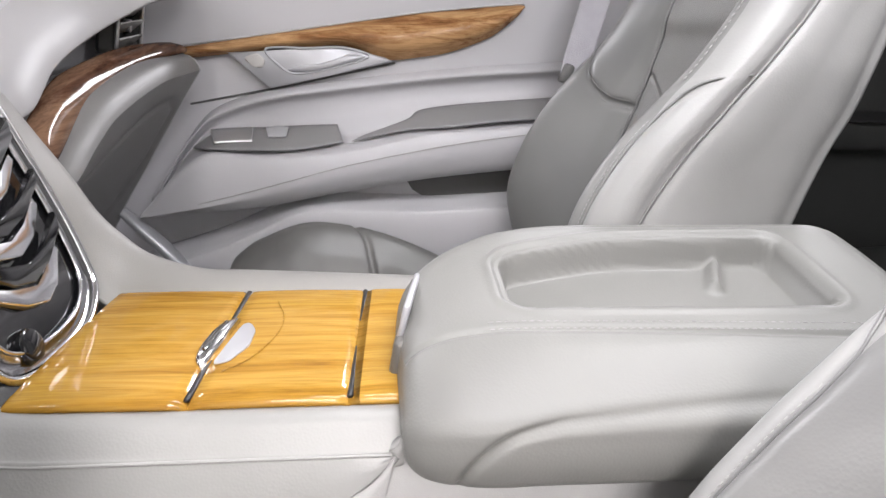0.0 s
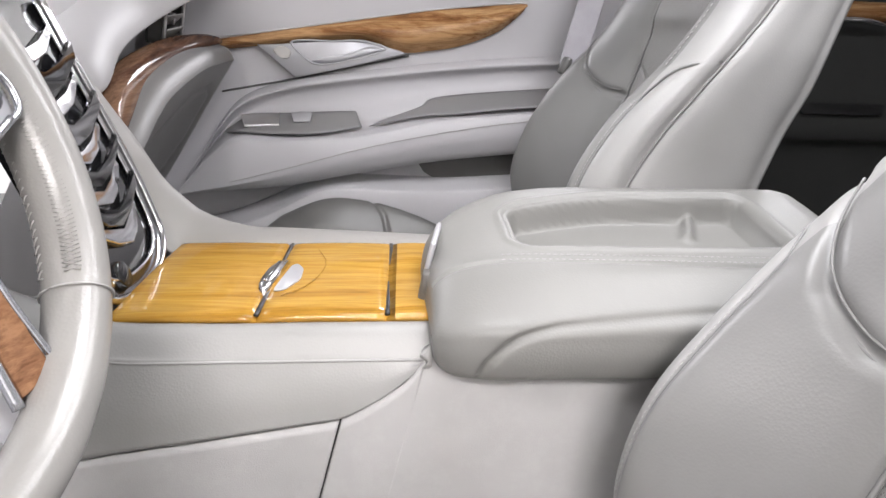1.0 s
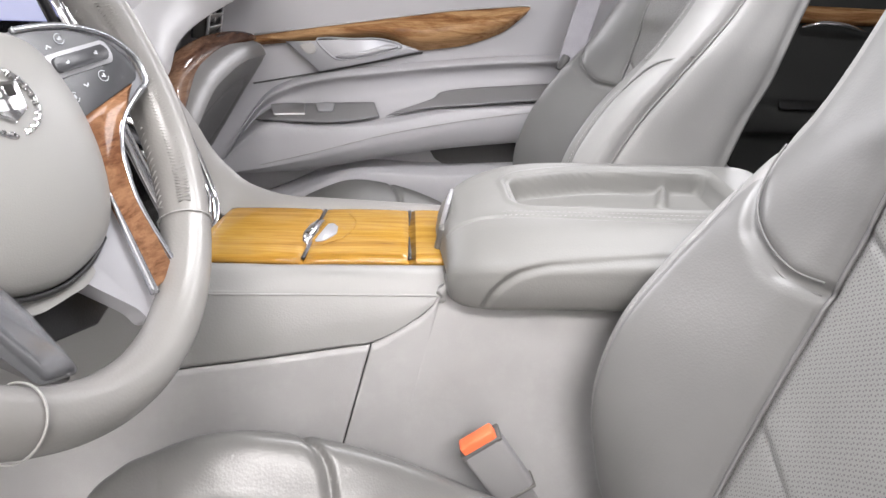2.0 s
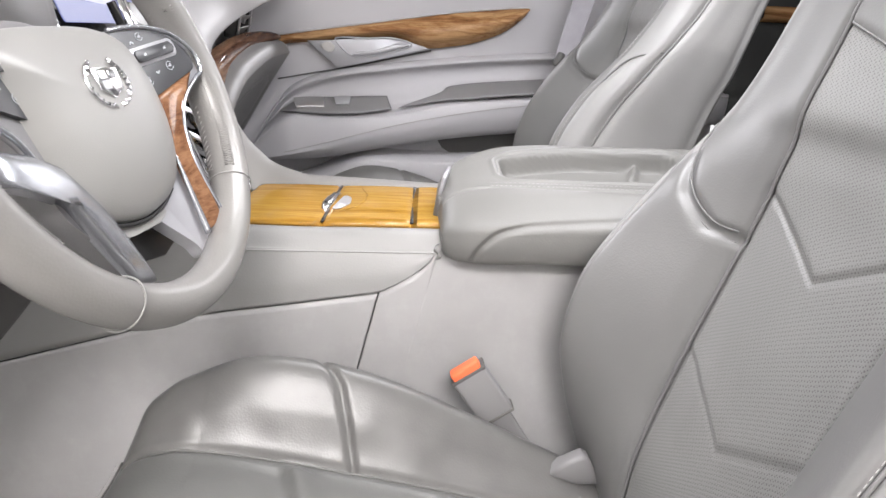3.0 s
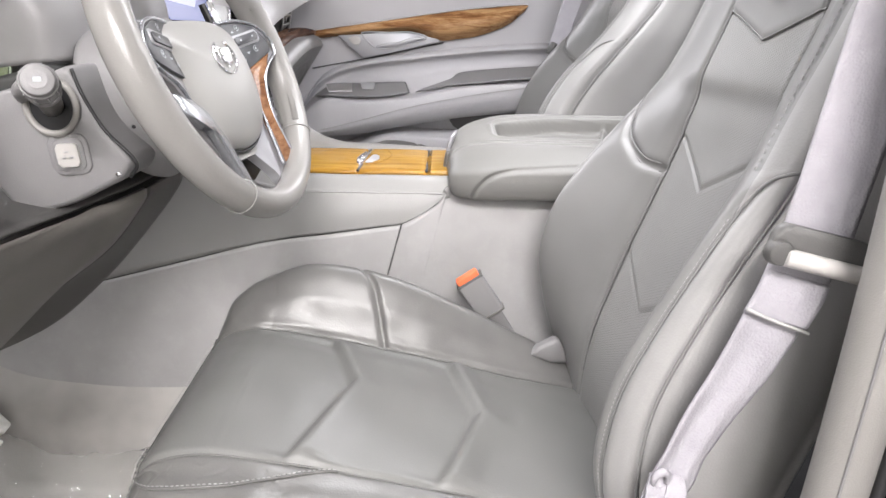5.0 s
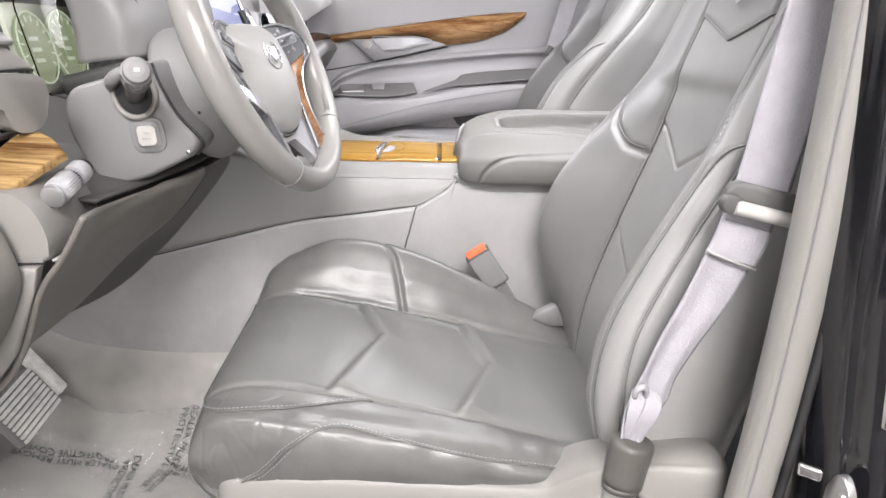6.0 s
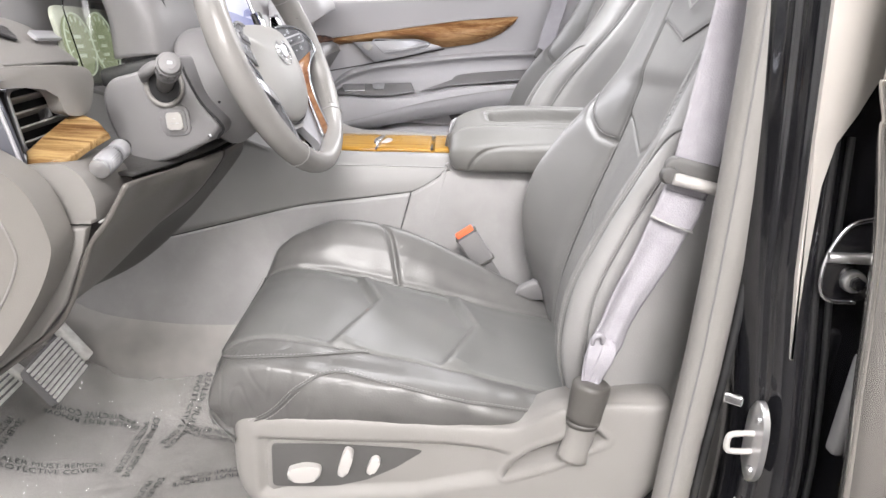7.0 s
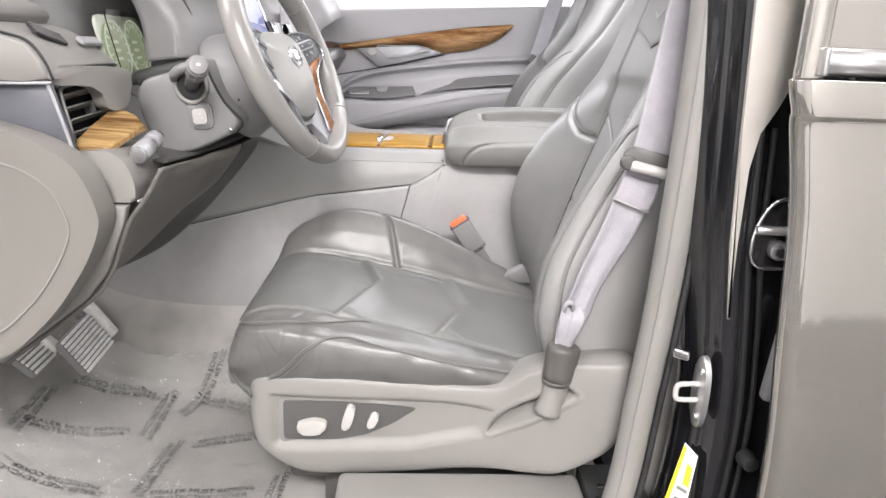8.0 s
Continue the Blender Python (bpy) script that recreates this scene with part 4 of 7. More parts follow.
def build_armrest():
    con = console
    stations = ((0.018, 0.600, 0.605, 0.030, 0.105), (0.022, 0.575, 0.628, 0.022, 0.085), (0.034, 0.566, 0.642, 0.012, 0.068), (0.055, 0.564, 0.651, 0.004, 0.050), (0.085, 0.563, 0.655, 0.0, 0.030), (0.130, 0.563, 0.657, 0.0, 0.010), (0.20, 0.562, 0.657, 0.0, 0.0), (0.33, 0.561, 0.657, 0.0, 0.0), (0.44, 0.560, 0.657, 0.0, 0.0), (0.470, 0.560, 0.655, 0.0, 0.0), (0.488, 0.560, 0.648, 0.002, 0.002), (0.530, 0.561, 0.622, 0.006, 0.008), (0.566, 0.568, 0.592, 0.012, 0.016))
    rows = []
    for x, b, t, q, p in stations:
        h = t - b
        k = 1 - p / 0.105
        edge = 0.648 - p
        rows.append([(x, 0.432 + q, b), (x, 0.406 + q, b + 0.04 * h), (x, 0.397 + q, b + 0.22 * h), (x, 0.3965 + q, b + 0.45 * h), (x, 0.402 + q, b + 0.63 * h), (x, 0.427 + 0.8 * q, b + 0.785 * h), (x, 0.455 + 0.5 * q, b + 0.925 * h), (x, 0.476, t - 0.001)]
                    + [(x, 0.475 + f * (edge - 0.475), t + f * 0.031 * k) for f in (0.12, 0.35, 0.58, 0.80, 1.0)]
                    + [(x, edge + 0.021, t + 0.027 * k), (x, edge + 0.036, t + 0.008 * k - 0.012 * (1 - k)), (x, edge + 0.044, b + 0.5 * h), (x, edge + 0.044, b + 0.2 * h), (x, edge + 0.032, b)])
    P = loft(rows, 340, 320)
    X, Y, Z = P[..., 0], P[..., 1], P[..., 2]
    up = (normals(P)[..., 2] > 0.5) if normals(P)[170, 160, 2] > 0 else (normals(P)[..., 2] < -0.5)
    # moulded tray in the lid, narrower towards its front
    cx, cy, hx, hy = 0.257, 0.569, 0.152, 0.070
    wide = hy * (0.93 + 0.07 * np.clip((X - 0.12) / 0.3, 0, 1))
    r = 0.026
    slim = 0.030 * np.clip((0.24 - X) / 0.13, 0, 1) ** 1.3
    ax, ay = np.abs(X - cx) - (hx - r), np.abs(Y - cy + slim / 2) - (wide - slim / 2 - r)
    dist = np.hypot(np.maximum(ax, 0), np.maximum(ay, 0)) + np.minimum(np.maximum(ax, ay), 0) - r
    s = np.clip((-dist - 0.007) / 0.0065, 0, 1)
    tray = s * s * (3 - 2 * s)
    s2 = np.clip(-dist / 0.004, 0, 1)
    lip = 0.0018 * np.exp(-((dist - 0.003) / 0.004) ** 2) - 0.0035 * s2 * s2 * (3 - 2 * s2) + 0.0015 * np.exp(-((dist + 0.006) / 0.0025) ** 2)
    ridge = 0.013 * np.exp(-(line_gap(X, Y, ((0.345, 0.632), (0.326, 0.585))) / 0.006) ** 2)
    P[..., 2] = Z + np.where(up, -0.029 * tray + lip + ridge * tray, 0)
    # seams
    lineA = groove(np.where((Z > 0.63) & (Y < 0.52), np.abs(Y - np.interp(X, (0.05, 0.10, 0.25, 0.5), (0.479, 0.481, 0.474, 0.458))), 9), 0.0028, 0.003)
    lineB = groove(np.where(up & (Y > 0.64), np.abs(Y - 0.655), 9), 0.001, 0.003)
    P[..., 2] += lineA + lineB
    sideband = groove(np.where((Y < 0.46), line_gap(X, Z, [(a, b) for a, b, c in spline([(0.060, 0.572, 0), (0.068, 0.590, 0), (0.090, 0.610, 0), (0.120, 0.6185, 0), (0.16, 0.622, 0), (0.30, 0.6275, 0), (0.60, 0.632, 0)], 40)]), 9), 0.0045, 0.004)
    P[..., 1] -= sideband
    pad = sheet("armrest_lid", P, LEATHER_CONSOLE, con, "padded grey leather armrest lid with moulded tray", flip=True)
    for dy in (-0.004, 0.004):
        dashes("stitching", [(x, interp(x, (0.05, 0.10, 0.25, 0.5), (0.479, 0.481, 0.474, 0.458)) + dy, 0.6585 + 0.0015 * min(1, max(0, (x - 0.07) / 0.05)) + dy * 0.3) for x in np.linspace(0.085, 0.465, 60)], 0.0003, 0.0065, LEATHER, con)
    # latch in the nose of the armrest
    box("armrest_latch", (0.006, 0.080, 0.034), pose(0.0300, 0.560, 0.6440, 0, 12, -10), SILVER_PAINT, con, "silver armrest latch", 0.0028)
    box("latch_gap", (0.014, 0.105, 0.036), pose(0.0265, 0.560, 0.6150, 0, 8, -8), SLEEVE, con, "dark gap below the latch", 0.006)


build_armrest()


def build_stack():
    st = thing("centre_stack", (-0.40, 0.605, 0.55), "glossy black centre stack with chrome surround and chevron bars", "control panel")
    # its face leans back; own axes: across the car, up the face
    face = plane_at((-0.288, 0.607, 0.602), (0, 1, 0), (-0.37, 0, 0.93))
    ctrl = [(-0.112, 0.30), (-0.112, 0.12), (-0.110, 0.045), (-0.100, 0.006), (-0.060, -0.010), (0.0, -0.014), (0.050, -0.009), (0.086, 0.010), (0.099, 0.040), (0.106, 0.11), (0.100, 0.22), (0.098, 0.30)]
    edge = [tuple(q) for q in spline(ctrl, 70)]
    plate("panel", edge, 0.012, face @ Matrix.Translation((0, 0, -0.014)), GLOSS_BLACK, st, "glossy black panel", 0.002)

    def inset(k, lift):
        return [face @ Vector((a * (1 - k / 0.10), 0.004 + (b - 0.004) * (1 - k / 0.35) + k * 0.9, lift)) for a, b in edge]

    tube("chrome_surround", inset(0.0, 0.002), 0.0045, CHROME, st, "polished chrome surround", n=10)
    rows = [inset(0.003, 0.003), inset(0.010, -0.002), inset(0.017, 0.001)]
    sheet("surround_slope", np.array([[tuple(p) for p in r] for r in rows]), SMOKED, st, "smoked slope inside the surround")
    tube("inner_strip", inset(0.0185, 0.002), 0.0022, CHROME, st, "thin bright inner strip", n=8)
    for k, (y, w, h, mat) in enumerate(((0.036, 0.066, 0.015, CHROME), (0.058, 0.072, 0.016, GLOSS_BLACK), (0.082, 0.076, 0.013, CHROME), (0.104, 0.078, 0.014, GLOSS_BLACK), (0.128, 0.080, 0.012, CHROME), (0.150, 0.082, 0.020, SMOKED), (0.182, 0.084, 0.012, CHROME), (0.206, 0.084, 0.020, GLOSS_BLACK), (0.238, 0.084, 0.012, CHROME))):
        shape = [(-w, y + 0.026), (-w * 0.45, y + 0.002), (0.0, y - 0.006), (w * 0.45, y + 0.002), (w, y + 0.026), (w, y + 0.026 + h), (w * 0.45, y + 0.002 + h), (0.0, y - 0.006 + h), (-w * 0.45, y + 0.002 + h), (-w, y + 0.026 + h)]
        tilt = face @ Matrix.Translation((0, y, 0.001)) @ pose(0, 0, 0, 12 if k % 2 else -10) @ Matrix.Translation((0, -y, 0))
        plate("chevron_bar", shape, 0.006, tilt, mat, st, "chrome chevron bar" if k % 2 == 0 else "glossy dark chevron key bar", 0.0025, 3)
    round_bar("dial_knob", face @ Vector((-0.050, 0.012, -0.002)), face @ Vector((-0.050, 0.012, 0.006)), 0.016, 0.014, GLOSS_BLACK, st, "glossy black round key", 28, 0.002)
    return st


build_stack()

# screen above the stack, lit
screen = thing("display_screen", (-0.47, 0.60, 0.86), "lit bluish touch screen in a silver frame", "screen")
sm = plane_at((-0.475, 0.585, 0.925), (0, 1, 0), (-0.35, 0, 0.94))
plate("bezel", soft_rect(0.30, 0.19, 0.015), 0.012, sm @ Matrix.Translation((0, 0, -0.012)), GLOSS_BLACK, screen, "black screen bezel", 0.003)
glass = plate("glass", soft_rect(0.262, 0.158, 0.006), 0.0015, sm, SCREEN, screen, "lit blue glass", 0.0)
plate("screen_field", [(-0.128, -0.045), (0.128, -0.060), (0.128, 0.060), (-0.020, 0.060)], 0.0006, sm @ Matrix.Translation((0, 0, 0.0015)), SCREEN_PALE, glass, "pale field on the screen", 0.0)
plate("screen_field", [(0.030, -0.056), (0.124, -0.050), (0.126, -0.030), (0.060, -0.040)], 0.0006, sm @ Matrix.Translation((0, 0, 0.0021)), SCREEN, glass, "blue field on the screen", 0.0)
tube("frame", [sm @ Vector((a, b, 0)) for a, b in soft_rect(0.31, 0.20, 0.018)], 0.004, CHROME, screen, "chrome screen frame", n=8, closed=True)


# ---- passenger door ----
def build_door():
    d = thing("door_1", (0.1, 1.38, 0.10), "grey passenger door with brown wood trim and padded armrest", "car door", kind="structure")
    rows = []
    for x in (-0.52, -0.3, 0.0, 0.3, 0.6, 0.80):
        rise = 0.945 + 0.045 * (x + 0.4) / 0.9
        rows.append([(x, 1.395, rise + 0.004), (x, 1.375, rise + 0.002), (x, 1.362, rise - 0.010), (x, 1.358, 0.88), (x, 1.356, 0.80), (x, 1.352, 0.70), (x, 1.345, 0.55), (x, 1.335, 0.35), (x, 1.33, 0.12)])
    sheet("door_panel", loft(rows, 50, 60), PLASTIC_SOFT, d, "soft grey door panel", thick=0.02, flip=True)
    # wood spear
    xs = (-0.352, -0.28, -0.20, -0.13, -0.063, -0.02, 0.031, 0.09, 0.149, 0.224, 0.272, 0.284)
    top = (0.831, 0.843, 0.856, 0.867, 0.878, 0.885, 0.893, 0.902, 0.909, 0.917, 0.921, 0.921)
    low = (0.811, 0.820, 0.829, 0.836, 0.841, 0.833, 0.817, 0.823, 0.834, 0.863, 0.900, 0.917)
    rows = []
    for x, t, l in zip(xs, top, low):
        h = t - l
        bulge = min(0.016, 0.35 * h)
        rows.append([(x, 1.352, t), (x, 1.342, t - 0.06 * h), (x, 1.338 - bulge, t - 0.4 * h), (x, 1.339 - bulge, l + 0.3 * h), (x, 1.344, l + 0.03 * h), (x, 1.352, l - 0.001)])
    sheet("wood_trim", loft(rows, 80, 30), WOOD_DOOR, d, "glossy brown wood spear", thick=0.004, flip=True)
    edge = [(x, 1.343, t + 0.002) for x, t in zip(xs, top)] + [(x, 1.343, l - 0.002) for x, l in zip(xs[::-1], low[::-1])]
    tube("trim_edge", edge[:12], 0.0018, SILVER, d, "thin silver trim edge", n=6, smooth_to=60)
    # handle in its bezel
    wall = plane_at((0.0, 1.352, 0.0), (1, 0, 0), (0, 0, 1))
    bez = plate("handle_bezel", [(-0.268, 0.824), (-0.194, 0.760), (-0.09, 0.784), (0.036, 0.814), (0.024, 0.820), (-0.02, 0.830), (-0.063, 0.838), (-0.13, 0.834), (-0.20, 0.828)], 0.0165, wall, SILVER_PAINT, d, "silver grey handle bezel", 0.004)
    cup = rounded([(-0.196, 0.833), (-0.178, 0.806), (-0.148, 0.789), (-0.09, 0.796), (-0.008, 0.822), (-0.055, 0.837), (-0.12, 0.835)], 48)
    pillow("handle_cup", cup, ((1.02, 0.0165), (0.97, 0.0150), (0.90, 0.0125), (0.70, 0.0108), (0.35, 0.0104)), wall, PLASTIC_DARK, bez, "dark grey hollow handle cup")
    tube("chrome_ring", [(x, 1.3345, z) for x, z in cup], 0.0022, SILVER_PAINT, bez, "satin ring of the handle cup", n=8, closed=True, up=(0, 1, 0))
    lever = [(-0.158, 0.794), (-0.128, 0.791), (-0.085, 0.799), (-0.048, 0.810), (-0.014, 0.821), (-0.040, 0.826), (-0.072, 0.816), (-0.100, 0.807), (-0.136, 0.803)]
    pillow("handle_lever", rounded(lever, 40), ((1.0, 0.014), (1.0, 0.017), (0.92, 0.0200), (0.7, 0.0215), (0.35, 0.022)), wall, SILVER_PAINT, d, "satin silver door lever")
    plate("lock_key", rounded([(-0.236, 0.815), (-0.222, 0.801), (-0.206, 0.799), (-0.200, 0.812), (-0.214, 0.823)], 24), 0.0195, wall, PALE_GLOSS, bez, "pale lock key", 0.002)
    # seam under the trim
    tube("panel_seam", [(-0.345, 1.353, 0.728), (-0.15, 1.353, 0.767), (0.042, 1.353, 0.811)], 0.0022, PLASTIC_DARK, d, "dark joint in the panel", n=6, smooth_to=30)
    # armrest: shelf above, padded front, undercut below
    xs = (-0.425, -0.36, -0.30, -0.20, -0.05, 0.10, 0.25, 0.45, 0.78)
    arc = (0.545, 0.640, 0.700, 0.735, 0.758, 0.777, 0.791, 0.802, 0.81)
    shelf = (0.540, 0.612, 0.652, 0.650, 0.662, 0.694, 0.708, 0.724, 0.74)
    line = (0.534, 0.551, 0.566, 0.592, 0.634, 0.666, 0.690, 0.712, 0.73)
    low = (0.528, 0.536, 0.541, 0.551, 0.580, 0.605, 0.622, 0.642, 0.66)
    rows = []
    for x, a, s, l, b in zip(xs, arc, shelf, line, low):
        k = min(1.0, (x + 0.425) / 0.1)
        rows.append([(x, 1.352, a + 0.020 * k), (x, 1.334, a + 0.012 * k), (x, 1.331, a + 0.004 * k), (x, 1.347, a - 0.010 * k), (x, 1.345, s + 0.55 * (a - s)), (x, 1.334 - 0.01 * k, s + 0.25 * (a - s)), (x, 1.322 - 0.010 * k, s + 0.012 * k), (x, 1.300 - 0.02 * k, s), (x, 1.262 - 0.01 * k, s - 0.003),
                     (x, 1.250 - 0.010 * k, s - 0.25 * (s - l)), (x, 1.244 - 0.01 * k, l), (x, 1.247 - 0.008 * k, 0.5 * (l + b)), (x, 1.262, b), (x, 1.31, b + 0.004), (x, 1.345, b + 0.01)])
    sheet("armrest", loft(rows, 90, 90), PLASTIC_SOFT, d, "padded grey door armrest", thick=0.004, flip=True)
    tube("stitch_line", [(x, 1.2335 if x > -0.33 else 1.243, l) for x, l in zip(xs, line)], 0.0011, STITCH, d, "pale seam on the armrest", n=6, smooth_to=80)
    tube("stitch_line", [(x, 1.343, a - 0.003 + 0.006) for x, a in zip(xs[3:], arc[3:])], 0.0012, STITCH, d, "pale seam over the armrest", n=6, smooth_to=60)
    # window switch plate and pull cup
    def shelf_piece(name, lower, upper, lift, mat, label):
        mid = [((a[0] + b[0]) / 2, (a[1] + b[1]) / 2 - 0.002, (a[2] + b[2]) / 2) for a, b in zip(lower, upper)]
        rows = [[(x, y - lift, z + lift) for x, y, z in row] for row in (lower, mid, upper)]
        sheet(name, loft(rows, 8, 40), mat, d, label, thick=0.003)

    shelf_piece("switch_plate", [(-0.337, 1.322, 0.646), (-0.29, 1.264, 0.653), (-0.22, 1.262, 0.652), (-0.14, 1.264, 0.654), (-0.056, 1.282, 0.666)], [(-0.332, 1.324, 0.650), (-0.28, 1.322, 0.680), (-0.20, 1.320, 0.686), (-0.12, 1.318, 0.691), (-0.068, 1.317, 0.693)], 0.003, SHROUD, "grey window switch plate")
    shelf_piece("switch", [(-0.288, 1.276, 0.657), (-0.255, 1.284, 0.658), (-0.222, 1.288, 0.658)], [(-0.302, 1.320, 0.674), (-0.262, 1.319, 0.678), (-0.224, 1.318, 0.679)], 0.010, SILVER, "silver switch insert")
    shelf_piece("switch", [(-0.193, 1.296, 0.664), (-0.177, 1.296, 0.664), (-0.161, 1.296, 0.665)], [(-0.199, 1.314, 0.678), (-0.177, 1.314, 0.682), (-0.157, 1.312, 0.680)], 0.012, SILVER_PAINT, "window switch")
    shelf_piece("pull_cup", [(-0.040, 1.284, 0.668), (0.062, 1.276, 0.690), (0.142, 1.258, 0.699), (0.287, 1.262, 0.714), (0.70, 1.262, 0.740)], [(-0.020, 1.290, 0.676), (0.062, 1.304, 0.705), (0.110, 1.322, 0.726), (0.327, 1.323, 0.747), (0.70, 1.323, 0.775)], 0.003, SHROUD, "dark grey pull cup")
    # lower bin; a flat dark sheet stands for the shade in its opening
    xs = (-0.45, -0.30, -0.22, -0.16, -0.10, 0.0, 0.10, 0.25, 0.45, 0.78)
    lip = (0.42, 0.47, 0.505, 0.535, 0.548, 0.546, 0.545, 0.553, 0.565, 0.58)
    rows = []
    for x, z in zip(xs, lip):
        rows.append([(x, 1.335, z + 0.02), (x, 1.285, z + 0.006), (x, 1.262, z), (x, 1.252, z - 0.010), (x, 1.248, z - 0.06), (x, 1.255, z - 0.18), (x, 1.28, 0.14)])
    sheet("door_bin", loft(rows, 70, 40), PLASTIC_SOFT, d, "soft grey door bin", thick=0.006, flip=True)
    rows = []
    for x, t, l in ((-0.20, 0.552, 0.520), (-0.10, 0.572, 0.54), (0.05, 0.602, 0.54), (0.25, 0.624, 0.54), (0.78, 0.66, 0.56)):
        rows.append([(x, 1.318, t + 0.01), (x, 1.322, 0.5 * (t + l)), (x, 1.318, l - 0.02)])
    sheet("bin_back", loft(rows, 30, 10), PLASTIC_SOFT, d, "grey wall above the bin", thick=0.004, flip=True)
    plate("bin_opening_shade", [(0.055, 0.604), (0.30, 0.628), (0.60, 0.645), (0.60, 0.56), (0.30, 0.556), (0.094, 0.560), (0.075, 0.572)], 0.002, plane_at((0, 1.316, 0), (1, 0, 0), (0, 0, 1)), PLASTIC_DARK, d, "flat dark sheet standing for the shade in the bin opening", 0.0)
    tube("kick_trim", [(-0.47, 1.262, 0.55), (-0.43, 1.255, 0.515), (-0.385, 1.25, 0.470), (-0.34, 1.25, 0.41), (-0.31, 1.25, 0.34)], [0.012, 0.018, 0.020, 0.020, 0.018], SILVER_PAINT, d, "bright moulded trim at the foot of the door", n=14, smooth_to=40, flat=0.6)
    box("window_seal", (1.3, 0.014, 0.012), pose(0.15, 1.40, 0.967, 0, -2.8, 0), RUBBER, d, "black window seal", 0.003)
    return d


build_door()

# closed rear door beyond the passenger seat, in dark trim
rear_door = thing("door_2", (1.2, 1.40, 0.10), "dark-trimmed rear door with chrome handle and wood cap", "car door", kind="structure")
rows = [[(x, 1.40, 1.0), (x, 1.385, 0.99), (x, 1.38, 0.90), (x, 1.378, 0.80), (x, 1.36, 0.74), (x, 1.335, 0.715), (x, 1.33, 0.66), (x, 1.355, 0.62), (x, 1.35, 0.45), (x, 1.34, 0.12)] for x in (0.82, 1.1, 1.5, 1.9)]
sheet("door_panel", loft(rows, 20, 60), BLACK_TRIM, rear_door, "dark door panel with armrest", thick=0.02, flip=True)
rows = [[(x, 1.372, 0.955), (x, 1.358, 0.945), (x, 1.358, 0.925), (x, 1.374, 0.915)] for x in (0.90, 1.1, 1.3, 1.6)]
sheet("wood_trim", loft(rows, 20, 16), WOOD_DOOR, rear_door, "brown wood cap", thick=0.004, flip=True)
tube("handle_lever", [(0.96, 1.362, 0.905), (1.0, 1.345, 0.915), (1.06, 1.345, 0.912), (1.13, 1.362, 0.898)], [0.006, 0.011, 0.011, 0.005], CHROME, rear_door, "chrome door lever", n=12, smooth_to=24, flat=0.6)
plate("switch_plate", soft_rect(0.20, 0.025, 0.008), 0.004, plane_at((1.02, 1.332, 0.722), (1, 0, 0), (0, 0.6, 1)), BLACK, rear_door, "black switch plate", 0.001)
rear_seat = thing("rear_seat", (1.35, 1.0, 0.10), "black rear seat behind the front seats", "car seat")
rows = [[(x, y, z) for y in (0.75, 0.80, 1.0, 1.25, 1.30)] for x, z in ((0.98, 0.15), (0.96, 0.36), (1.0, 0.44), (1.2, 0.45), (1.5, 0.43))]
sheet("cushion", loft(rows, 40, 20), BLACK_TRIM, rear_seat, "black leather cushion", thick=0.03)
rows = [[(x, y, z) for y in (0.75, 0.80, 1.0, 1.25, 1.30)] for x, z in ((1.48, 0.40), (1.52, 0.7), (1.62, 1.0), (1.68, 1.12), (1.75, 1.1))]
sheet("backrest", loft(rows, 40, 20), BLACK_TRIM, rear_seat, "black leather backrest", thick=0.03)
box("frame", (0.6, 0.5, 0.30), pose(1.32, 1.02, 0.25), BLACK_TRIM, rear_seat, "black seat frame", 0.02)


